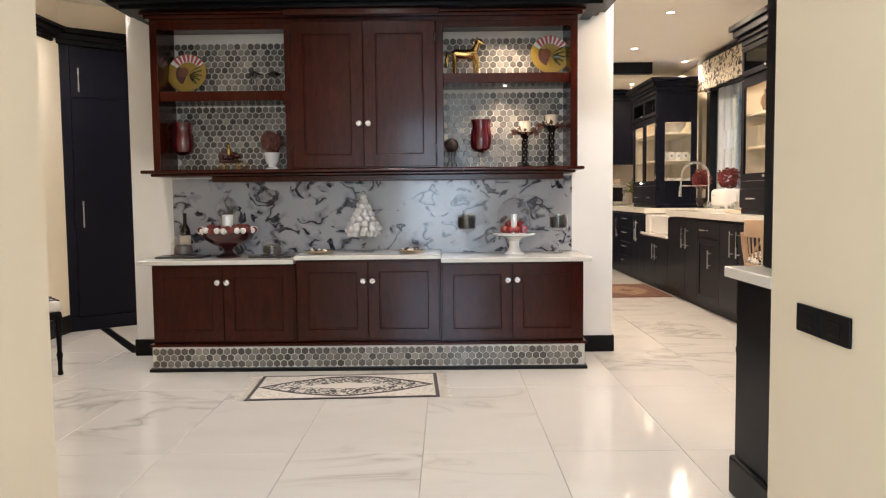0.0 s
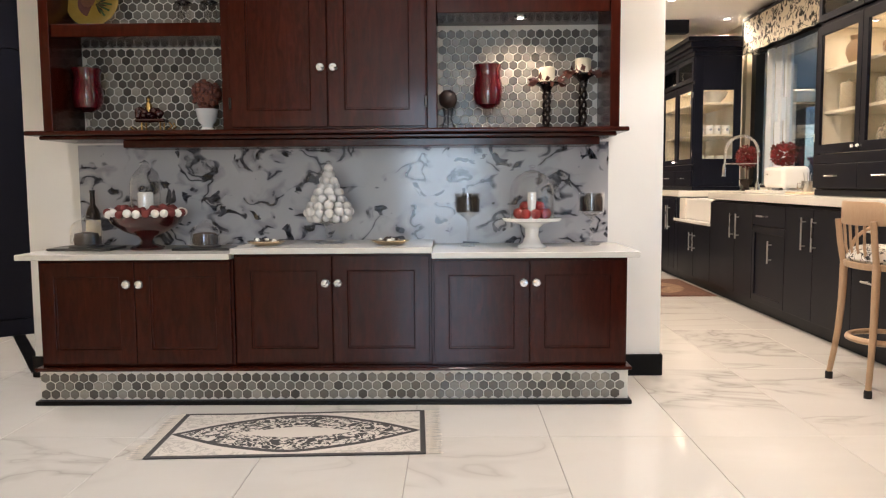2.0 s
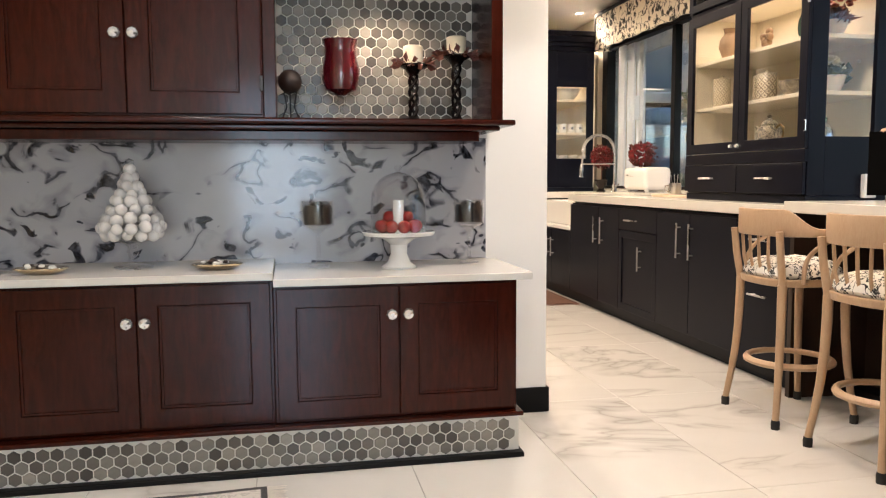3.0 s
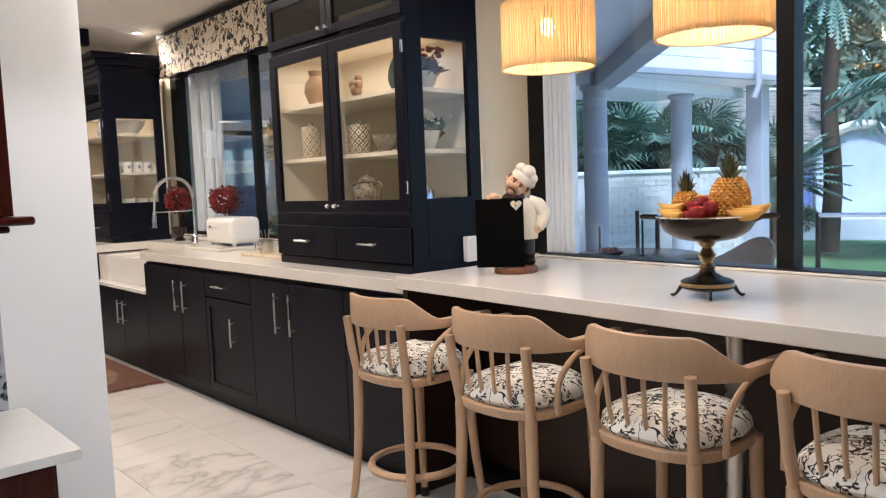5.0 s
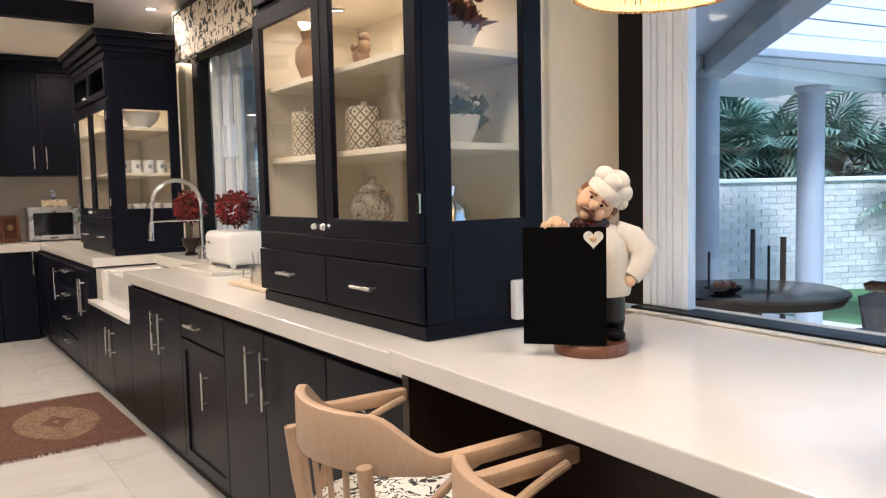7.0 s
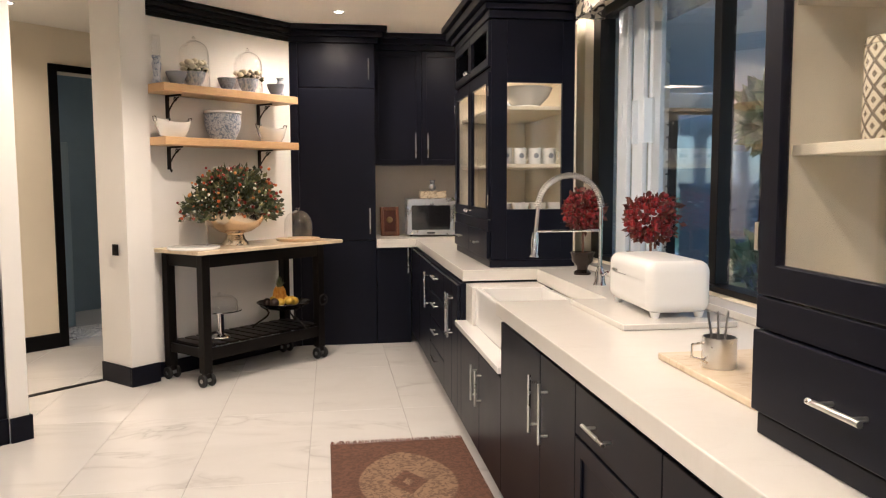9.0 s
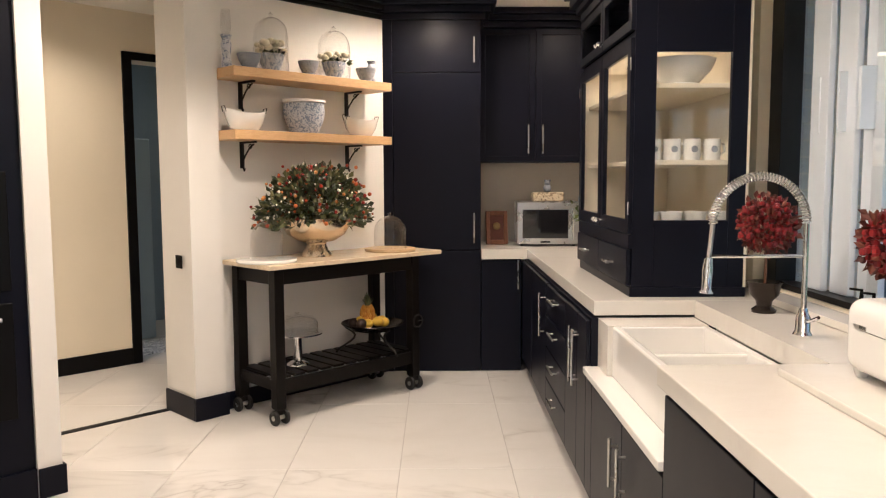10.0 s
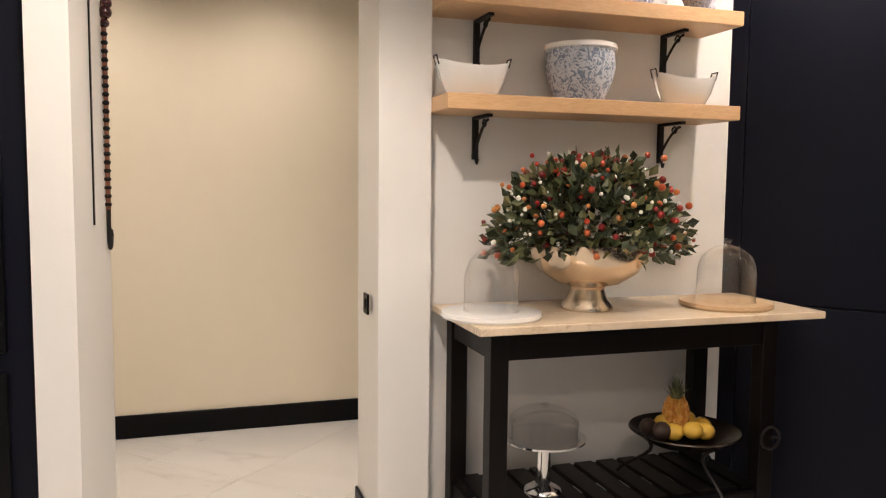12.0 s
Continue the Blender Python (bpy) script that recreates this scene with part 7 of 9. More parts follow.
def pendant(x, y):
    z = 1.885
    t = thing("pendant_lamp", "round split-cane pendant lamp, lit, over the bar", "pendant lamp", pose(x, y, z), "cane pendants over the bar")

    def sticks(r, z0, z1, n):
        rng = random.Random(n)
        vs, fs = [], []
        for k in range(n):
            a = 2 * math.pi * k / n
            w = math.pi * r / n * 0.86
            d, s = Vector((math.cos(a), math.sin(a), 0)), Vector((-math.sin(a), math.cos(a), 0))
            rr = r + rng.uniform(-0.0015, 0.0015)
            b = len(vs)
            for zz in (z0, z1):
                vs += [d * rr - s * w + Vector((0, 0, zz)), d * (rr + 0.003) + Vector((0, 0, zz)), d * rr + s * w + Vector((0, 0, zz)), d * (rr - 0.002) + Vector((0, 0, zz))]
            fs += [(b + i, b + (i + 1) % 4, b + 4 + (i + 1) % 4, b + 4 + i) for i in range(4)]
            fs += [(b, b + 1, b + 2, b + 3), (b + 4, b + 5, b + 6, b + 7)]
        return vs, fs
    for name, r, z0, z1, n in (("shade", 0.188, 0.0, 0.265, 92), ("upper_shade", 0.115, 0.268, 0.36, 60)):
        vs, fs = sticks(r, z0, z1, n)
        s = tagged(quads(name, vs, fs, M_CANE, t, label="shade of upright split cane"), kind="stuff")
        for zz in (z0 + 0.012, z1 - 0.012):
            part("hoop", lathe([(r - 0.006, zz - 0.008), (r - 0.003, zz - 0.008), (r - 0.003, zz + 0.008), (r - 0.006, zz + 0.008), (r - 0.006, zz - 0.008)], 32), M_CANE, s, "thin cane hoop")
    part("top_ring", lathe([(0.113, 0.264), (0.187, 0.264), (0.187, 0.267), (0.113, 0.267), (0.113, 0.264)], 40), M_CANE, t, "woven shoulder")
    part("bulb", ball(bmesh.new(), (0, 0, 0.17), 0.03, 14, 1.15), M_BULB, t, "glowing bulb", smooth=True)
    part("holder", lathe([(0, 0.205), (0.02, 0.205), (0.02, 0.25), (0.008, 0.26), (0, 0.26)], 14), M_BLACK, t, smooth=True)
    part("cord", tube([(0, 0, 0.255), (0, 0, CEIL - z - 0.02)], 0.003, 6), M_BLACK, t, smooth=True)
    part("canopy", lathe([(0, CEIL - z - 0.03), (0.045, CEIL - z - 0.03), (0.05, CEIL - z - 0.001), (0, CEIL - z - 0.001)], 20), M_BLACK, t, smooth=True)
    la = new("pendant_glow", bpy.data.lights.new("pendant_glow", "POINT"))
    la.data.energy, la.data.color, la.data.shadow_soft_size = 5.0, WARM, 0.03
    la.matrix_world = pose(x, y, z + 0.125)


for _x, _y in ((2.775, 4.97), (2.72, 4.21), (2.68, 3.46)):
    pendant(_x, _y)


# ---------------------------------------------------------------- on the worktop
WT = 0.9985


def faucet():
    t = thing("faucet", "tall chrome spring-neck kitchen faucet", "faucet", pose(3.10, 9.25, WT, 0, 0, 0))
    part("base", lathe([(0, 0), (0.032, 0), (0.034, 0.006), (0.026, 0.02), (0.024, 0.07), (0.018, 0.08), (0.014, 0.10), (0, 0.10)], 20), M_CHROME, t, smooth=True)
    part("lever", tube([(0, -0.02, 0.055), (0, -0.06, 0.065), (0, -0.11, 0.085)], [0.008, 0.007, 0.006], 8), M_CHROME, t, smooth=True)
    part("riser", tube([(0, 0, 0.09), (0, 0, 0.40)], 0.010, 12), M_CHROME, t, smooth=True)
    core, n = [], 40
    for k in range(n + 1):
        a = math.pi * k / n
        core.append(Vector((-0.165 + 0.165 * math.cos(a), 0, 0.40 + 0.165 * math.sin(a) * 1.0)))
    core = core + [Vector((-0.335, 0, 0.34)), Vector((-0.342, 0, 0.27))]
    part("hose", tube(core, 0.009, 8), M_STEEL, t, smooth=True)
    bm = bmesh.new()
    coil = []
    turns = 46
    for k in range(turns * 8):
        f = k / (turns * 8 - 1) * n
        i = min(int(f), n - 1)
        p = core[i].lerp(core[i + 1], f - i)
        d = (core[i + 1] - core[i]).normalized()
        s = Vector((0, 1, 0))
        u = d.cross(s)
        a = 2 * math.pi * k / 8
        coil.append(p + (s * math.cos(a) + u * math.sin(a)) * 0.0145)
    part("spring", tube(coil, 0.0034, 5), M_CHROME, t, "coiled chrome spring", smooth=True)
    part("spray_head", tube([(-0.342, 0, 0.28), (-0.345, 0, 0.24), (-0.348, 0, 0.17), (-0.349, 0, 0.155)], [0.014, 0.019, 0.017, 0.026], 14), M_CHROME, t, smooth=True)
    part("arm", tube([(0, 0, 0.285), (-0.34, 0, 0.285)], 0.006, 8), M_CHROME, t, "chrome holding arm", smooth=True)


faucet()


def red_topiary(x, y):
    t = thing("topiary", "little tree of crimson berries in a dark urn", "topiary", pose(x, y, WT), "crimson topiary trees")
    rng = random.Random(int(y * 10))
    part("urn", lathe([(0, 0), (0.048, 0), (0.05, 0.012), (0.03, 0.028), (0.034, 0.05), (0.058, 0.075), (0.066, 0.115), (0.074, 0.13), (0.06, 0.13), (0, 0.11)], 22), M_BRONZE, t, smooth=True)
    part("stem", tube([(0, 0, 0.11), (0.004, 0.002, 0.18), (0, 0, 0.30)], 0.006, 8), M_BROWN, t, smooth=True)
    def spot(r):
        d = Vector([r.gauss(0, 1) for _ in range(3)]).normalized()
        return Vector((0, 0, 0.365)) + d * 0.115 * r.uniform(0.3, 1.0) ** 0.4 * (1 + 0.12 * math.sin(4 * d.x + 5 * d.y)), d
    bm = bmesh.new()
    for _ in range(330):
        p, d = spot(rng)
        ball(bm, p, rng.uniform(0.008, 0.014), 6)
    tagged(part("berry_cluster", bm, M_REDLEAF, t, "crimson berry clusters", smooth=True), kind="stuff")
    vs, fs = leaves(260, spot, 0.022, rng)
    tagged(quads("leaves", vs, fs, M_REDWREATH, t, label="dark red leaves"), kind="stuff")


red_topiary(3.17, 9.74), red_topiary(3.19, 8.84)


def bread_bin():
    solid("board", box(-0.22, -0.31, 0, 0.22, 0.31, 0.022), M_STONE, "white stone chopping board on the worktop", "board", pose(2.99, 8.40, WT), bevel=0.004)
    t = thing("toaster", "glossy white enamel bread bin with rounded corners", "bread bin", pose(3.03, 8.40, WT + 0.0225, 0, 0, -2))
    bm = bev(box(-0.125, -0.235, 0.018, 0.125, 0.235, 0.215), 0.042, 6)
    part("body", bm, M_ENAMEL, t, smooth=True)
    part("seam", box(-0.1258, -0.175, 0.138, -0.1240, 0.175, 0.1395), M_STEEL, t)
    part("badge", box(-0.128, 0.11, 0.142, -0.1235, 0.17, 0.152), M_STEEL, t, "small steel maker's badge", bevel=0.001)
    for x in (-0.085, 0.085):
        for y in (-0.2, 0.2):
            part("foot", lathe([(0, 0), (0.014, 0), (0.022, 0.024), (0, 0.026)], 12, c=(x, y, 0)), M_ENAMEL, t, smooth=True)


bread_bin()


def kettle_group():
    solid("board", box(-0.20, -0.27, 0, 0.20, 0.27, 0.02), M_TRAVERT, "pale stone chopping board on the worktop", "board", pose(2.91, 7.39, WT), bevel=0.004)
    t = thing("kettle", "cream enamel electric kettle with a curved handle", "kettle", pose(3.0, 7.30, WT + 0.0205))
    part("base", lathe([(0, 0), (0.085, 0), (0.088, 0.012), (0.08, 0.02), (0, 0.02)], 28), M_STEEL, t, smooth=True)
    part("body", lathe([(0, 0.021), (0.082, 0.021), (0.084, 0.04), (0.078, 0.12), (0.064, 0.20), (0.05, 0.225), (0.02, 0.24), (0, 0.242)], 28), M_ENAMEL2, t, smooth=True)
    part("knob", ball(bmesh.new(), (0, 0, 0.25), 0.012, 10), M_CHROME, t, smooth=True)
    part("handle", tube([(0, -0.055, 0.215), (0, -0.10, 0.215), (0, -0.125, 0.17), (0, -0.115, 0.10), (0, -0.082, 0.07)], 0.009, 8), M_ENAMEL2, t, smooth=True)
    part("spout", tube([(0, 0.06, 0.17), (0, 0.085, 0.195), (0, 0.095, 0.215)], [0.022, 0.016, 0.012], 10), M_CHROME, t, smooth=True)
    t = thing("sugar_pot", "small brushed steel pot with spoons", "pot", pose(2.80, 7.46, WT + 0.0205))
    part("pot", lathe([(0, 0), (0.045, 0), (0.047, 0.005), (0.047, 0.085), (0.043, 0.085), (0.043, 0.01), (0, 0.01)], 22), M_STEEL, t, smooth=True)
    part("handle", tube([(-0.045, 0, 0.07), (-0.08, 0, 0.065), (-0.08, 0, 0.03), (-0.045, 0, 0.02)], 0.004, 6), M_STEEL, t, smooth=True)
    for k in range(3):
        part("spoon", tube([(0.01 * k - 0.01, 0, 0.012), (0.03 * k - 0.02, 0.03, 0.15)], [0.003, 0.0035], 6), M_STEEL, t, smooth=True)


M_ENAMEL2 = plain("cream enamel", (0.76, 0.70, 0.58), 0.15, vary=0.03, bump=0, coat=0.5)
kettle_group()


def soap_bottles():
    for x, y in ((3.22, 9.10), (3.21, 9.01)):
        t = thing("soap_bottle", "black and white soap bottle with a pump", "soap bottle", pose(x, y, WT), "soap bottles by the sink")
        part("body", lathe([(0, 0), (0.03, 0), (0.032, 0.006), (0.032, 0.12), (0.022, 0.14), (0.012, 0.145), (0, 0.145)], 18), M_GREYPORC, t, smooth=True)
        part("pump", tube([(0, 0, 0.145), (0, 0, 0.185), (-0.04, 0, 0.19)], [0.008, 0.006, 0.004], 8), M_BLACK, t, "black pump", smooth=True)


soap_bottles()


def far_counter():
    t = thing("microwave", "brushed steel microwave oven with a dark window", "microwave", pose(2.47, 12.98, WT, 0, 0, -3))
    part("body", box(0, 0.02, 0.012, 0.53, 0.40, 0.37), M_STEEL, t, bevel=0.008)
    part("door", box(0.005, 0.0, 0.017, 0.525, 0.0195, 0.365), M_STEEL, t, bevel=0.006)
    part("window", box(0.05, -0.003, 0.065, 0.43, -0.0005, 0.305), M_DARKGLASS, t, "dark mirrored window", bevel=0.002)
    part("handle", tube([(0.465, -0.03, 0.06), (0.465, -0.03, 0.31)], 0.008, 10), M_CHROME, t, smooth=True)
    for z in (0.06, 0.31):
        part("bracket", tube([(0.465, 0, z), (0.465, -0.03, z)], 0.006, 8), M_CHROME, t, smooth=True)
    part("badge", box(0.20, -0.002, 0.028, 0.28, -0.0002, 0.042), M_BLACK, t, "small dark maker's mark")
    for x in (0.05, 0.48):
        for y in (0.06, 0.36):
            part("foot", lathe([(0, 0), (0.014, 0), (0.014, 0.012), (0, 0.012)], 10, c=(x, y, 0)), M_RUBBER, t)
    t = thing("tissue_box", "flowered box with a small black and white figure", "ornament", pose(2.75, 13.16, WT + 0.3705))
    part("box", box(-0.13, -0.08, 0, 0.13, 0.08, 0.075), M_FLORAL2, t, bevel=0.008)
    part("figure", dots([((0, 0, 0.11), 0.036), ((0.0, 0, 0.155), 0.026), ((0.02, -0.01, 0.175), 0.010), ((-0.02, -0.01, 0.175), 0.010)], 12), M_GREYPORC, t, "black and white china figure", smooth=True)
    t = thing("picture_frame", "small carved brown frame leaning on the splashback", "frame", pose(2.23, 13.14, WT, -8, 0, 8))
    part("frame", bx(bx(bx(box(0, 0, 0, 0.035, 0.03, 0.29), 0.155, 0, 0, 0.19, 0.03, 0.29), 0.035, 0, 0, 0.155, 0.03, 0.04), 0.035, 0, 0.25, 0.155, 0.03, 0.29), M_BROWN, t, bevel=0.006)
    part("panel", box(0.035, 0.012, 0.04, 0.155, 0.025, 0.25), M_REDWREATH, t, "dark red panel")
    part("medallion", lathe([(0, 0), (0.03, 0), (0.032, 0.006), (0.02, 0.012), (0, 0.012)], 20), M_BRASS, t, "round brass medallion").matrix_basis = pose(0.095, 0.0115, 0.16, 90, 0, 0)
    t = thing("pot_plant", "small leafy herb plant in a pale pot", "plant", pose(3.08, 12.84, WT))
    rng = random.Random(5)
    part("pot", lathe([(0, 0), (0.05, 0), (0.052, 0.01), (0.062, 0.18), (0.066, 0.2), (0.056, 0.2), (0, 0.17)], 22), M_ENAMEL2, t, smooth=True)
    vs, fs = leaves(420, lambda r: ((r.gauss(0, 0.05), r.gauss(0, 0.05), 0.2 + abs(r.gauss(0.05, 0.10))), (r.uniform(-1, 1), r.uniform(-1, 1), 0.8)), 0.03, rng)
    tagged(quads("leaves", vs, fs, M_HERB, t, label="yellow-green leaves"), kind="stuff")


M_DARKGLASS = plain("dark glass", (0.012, 0.012, 0.014), 0.05, vary=0.1, bump=0, coat=1.0)
M_FLORAL2 = floral("brown flowered paper", (0.55, 0.47, 0.33), (0.10, 0.06, 0.04), 22.0)
M_HERB = pieces("yellow-green leaf", [(0, (0.07, 0.10, 0.02)), (0.5, (0.13, 0.17, 0.04)), (1, (0.22, 0.24, 0.07))], 0.5, island=True)
far_counter()


# ---------------------------------------------------------------- inside the display cabinets
def in_cabinets():
    base = 0.999
    rng = random.Random(8)

    def local(h, lx, ly, z):
        return h.matrix_basis @ pose(lx, ly, z)
    canister = lattice("lattice porcelain", (0.62, 0.55, 0.40), (0.10, 0.07, 0.04))
    # upper shelf 0.907, middle shelf 0.607, floor 0.30
    for lx, ly, hh, r in ((0.235, 0.12, 0.19, 0.056), (0.70, 0.13, 0.165, 0.062), (0.60, 0.17, 0.165, 0.056)):
        t = thing("canister", "lattice patterned ceramic canister", "canister", local(H1, lx, ly, 0.6075), "ceramic canisters")
        part("body", lathe([(0, 0), (r * 0.95, 0), (r, 0.01), (r, hh * 0.85), (r * 0.95, hh * 0.88), (0, hh * 0.88)], 22), canister, t, smooth=True)
        part("lid", lathe([(0, hh * 0.881), (r * 1.02, hh * 0.881), (r * 0.95, hh * 0.95), (0.012, hh * 0.97), (0.014, hh * 1.06), (0, hh * 1.08)], 22), canister, t, smooth=True)
    solid("bowl", bowl_shape(0.068, 0.085, 0.5), M_DARKPATTERN, "dark patterned bowl on the cabinet shelf", "bowl", local(H1, 0.94, 0.12, 0.6075), smooth=True)
    t = thing("teapot", "dark figured china teapot with a looped handle", "teapot", local(H1, 0.73, 0.14, 0.3005))
    part("body", lathe([(0, 0), (0.05, 0), (0.052, 0.012), (0.045, 0.022), (0.074, 0.06), (0.080, 0.10), (0.066, 0.135), (0.046, 0.15), (0.044, 0.152)], 24), M_DARKPATTERN, t, smooth=True)
    part("lid", lathe([(0.048, 0.153), (0.050, 0.158), (0.036, 0.178), (0.012, 0.19), (0.008, 0.198), (0.015, 0.21), (0, 0.219)], 20), M_DARKPATTERN, t, smooth=True)
    part("handle", tube([(0.068, 0, 0.135), (0.105, 0, 0.155), (0.135, 0, 0.135), (0.135, 0, 0.09), (0.105, 0, 0.055), (0.070, 0, 0.06)], 0.006, 8), M_BRASS, t, "dull gold loop handle", smooth=True)
    part("spout", tube([(-0.068, 0, 0.06), (-0.10, 0, 0.085), (-0.115, 0, 0.14), (-0.13, 0, 0.155)], [0.018, 0.012, 0.009, 0.008], 8), M_DARKPATTERN, t, smooth=True)
    t = thing("figurine", "small pale brown carved figure on the top shelf", "ornament", local(H1, 0.66, 0.15, 0.9075))
    part("base", lathe([(0, 0), (0.04, 0), (0.042, 0.012), (0, 0.014)], 16), M_BROWN, t, smooth=True)
    part("carving", dots([((0.0, 0, 0.045), 0.034), ((0.025, 0.0, 0.075), 0.026), ((-0.03, 0, 0.08), 0.024), ((0.01, 0.01, 0.11), 0.022)], 10), M_TERRA, t, smooth=True)
    t = thing("jug", "round silver jug on the cabinet floor", "jug", local(H1, 1.10, 0.20, 0.3005))
    part("body", lathe([(0, 0), (0.05, 0), (0.085, 0.05), (0.08, 0.10), (0.04, 0.14), (0.045, 0.17), (0.04, 0.17), (0, 0.14)], 22), M_CHROME, t, smooth=True)
    for lx, z, col, lab in ((1.05, 0.6075, M_ROSE, "white orchid plant in a white pot"), (1.05, 0.9075, M_REDBERRY, "deep red flowers in a white bowl")):
        t = thing("pot_plant", lab, "plant", local(H1, lx, 0.30, z))
        part("pot", bowl_shape(0.075, 0.10, 0.6), M_CERAMIC, t, "white china pot", smooth=True)
        vs, fs = leaves(170, lambda r: ((r.gauss(0, 0.03), r.gauss(0, 0.03), 0.09), (r.uniform(-1, 1), r.uniform(-1, 1), 0.7)), 0.055, rng)
        tagged(quads("leaves", vs, fs, M_GREENLEAF if z < 0.8 else M_REDWREATH, t, label="spreading leaves"), kind="stuff")
        part("flowers", dots([((rng.gauss(0, 0.05), rng.gauss(0, 0.05), 0.13 + rng.uniform(0, 0.09)), rng.uniform(0.012, 0.02)) for _ in range(26)], 8, 0.7), col, t, "small blossoms", smooth=True)
    t = thing("vase", "pale brown clay vase on the top shelf", "vase", local(H1, 0.31, 0.13, 0.9075))
    part("body", lathe([(0, 0), (0.05, 0), (0.055, 0.02), (0.075, 0.07), (0.07, 0.12), (0.04, 0.16), (0.05, 0.19), (0, 0.19)], 20), M_TERRA, t, smooth=True)
    solid("plate", lathe([(0, 0), (0.07, 0.004), (0.11, 0.02), (0.108, 0.024), (0.06, 0.01), (0, 0.008)], 28), M_GREENGLASS, "green glass plate standing in the cabinet", "plate", local(H1, 1.02, 0.20, 1.01) @ pose(0, 0, 0, 80, 0, 0), smooth=True)
    # second cabinet: white crockery
    solid("bowl", bowl_shape(0.17, 0.13, 0.55), M_CERAMIC, "large white china bowl on the top shelf", "bowl", local(H2, 1.05, 0.29, 1.0005), smooth=True)
    for k in range(4):
        t = thing("mug", "white mug with a dark printed motif", "mug", local(H2, 1.17 - 0.001 * k, 0.13 + 0.095 * k, 0.6445), "printed mugs")
        part("cup", lathe([(0, 0), (0.038, 0), (0.04, 0.006), (0.041, 0.10), (0.037, 0.10), (0.036, 0.012), (0, 0.012)], 20), M_CERAMIC, t, smooth=True)
        part("handle", tube([(0.0, 0.039, 0.08), (0.0, 0.06, 0.075), (0.0, 0.062, 0.04), (0.0, 0.039, 0.025)], 0.0045, 6), M_CERAMIC, t, smooth=True)
        part("motif", lathe([(0, 0), (0.016, 0), (0.016, 0.001), (0, 0.001)], 12), M_GREYPORC, t, "dark printed flower").matrix_basis = pose(0.0415, 0, 0.052, 0, 90, 0)
    for k in range(4):
        solid("bowl", bowl_shape(0.055, 0.10, 0.8), M_CERAMIC, "white ramekin at the bottom of the cabinet", "ramekin", local(H2, 1.15, 0.12 + 0.115 * k, 0.3005), smooth=True, group="white ramekins")
    solid("dish", bowl_shape(0.12, 0.06, 0.7), M_CERAMIC, "white china dish behind the glazed doors", "dish", local(H2, 0.6, 0.28, 0.6445), smooth=True)
    solid("jug", lathe([(0, 0), (0.05, 0), (0.07, 0.06), (0.05, 0.14), (0.055, 0.2), (0.05, 0.2), (0, 0.1)], 20), M_BLUEWHITE, "figured china jug behind the glazed doors", "jug", local(H2, 0.55, 0.25, 1.0005), smooth=True)
    for h, lw in ((H1, 1.25), (H2, 1.26)):
        for lx in (0.32, 0.92):
            m = local(h, lx, 0.24, 1.1985)
            t = thing("cabinet_light", "small recessed puck light inside the glazed cabinet, lit", "puck light", m)
            part("rim", lathe([(0.022, -0.001), (0.024, -0.007), (0.034, -0.006), (0.035, -0.001), (0.022, -0.001)], 20), M_CHROME, t, smooth=True)
            part("lens", lathe([(0, -0.003), (0.0215, -0.003), (0.0215, -0.001), (0, -0.001)], 16), M_LAMP, t, "glowing lens")
        c = local(h, 0.62, 0.20, 1.17).translation
        la = new("cabinet_lamp", bpy.data.lights.new("cabinet_lamp", "AREA"))
        la.data.shape, la.data.size, la.data.size_y, la.data.energy, la.data.color = "RECTANGLE", 0.25, 0.9, 1.9, WARM
        la.matrix_world = pose(*c)


M_TERRA = plain("pale brown clay", (0.32, 0.20, 0.11), 0.6, vary=0.35, scale=25, bump=0.3)
M_DARKPATTERN = floral("dark figured china", (0.42, 0.36, 0.26), (0.025, 0.022, 0.022), 38.0, 0.40, 0.40)
M_GREENGLASS = plain("green glass", (0.03, 0.06, 0.045), 0.1, vary=0.2, bump=0, coat=0.6)
in_cabinets()


# ---------------------------------------------------------------- scullery door, hanging leash
def scullery_door():
    t = thing("door_1", "open doorway with a black painted frame", "door", D45, kind="structure")
    for a, b in ((8.66, 8.74), (9.55, 9.63)):
        part("jamb", box(a, 9.762, 0, b, 9.995, 2.62), M_BLACK, t, bevel=0.004)
    part("head", box(8.742, 9.762, 2.555, 9.548, 9.995, 2.62), M_BLACK, t, bevel=0.004)
    t = thing("storage_basket", "straw-coloured woven basket on top of a pale cupboard", "basket", D45 @ pose(9.0, 10.9, 1.96))
    for k in range(7):
        part("band", bev(box(-0.16 - 0.002 * (k % 2), -0.15, 0.038 * k, 0.16 + 0.002 * (k % 2), 0.15, 0.038 * k + 0.036), 0.006), M_STRAW, t)
    solid("cupboard", box(8.78, 10.7, 0, 9.30, 11.3, 1.959), plain("pale blue laminate", (0.30, 0.38, 0.44), 0.3), "tall pale blue appliance in the scullery", "cupboard", D45, bevel=0.01)


solid("mat", box(8.78, 10.02, -0.003, 9.50, 10.62, 0.006), M_FLORAL, "black and white patterned mat inside the scullery door", "mat", D45, bevel=0.002)
M_STRAW = plain("woven straw", (0.52, 0.40, 0.16), 0.8, vary=0.3, scale=40, grain=90, bump=0.5)
scullery_door()


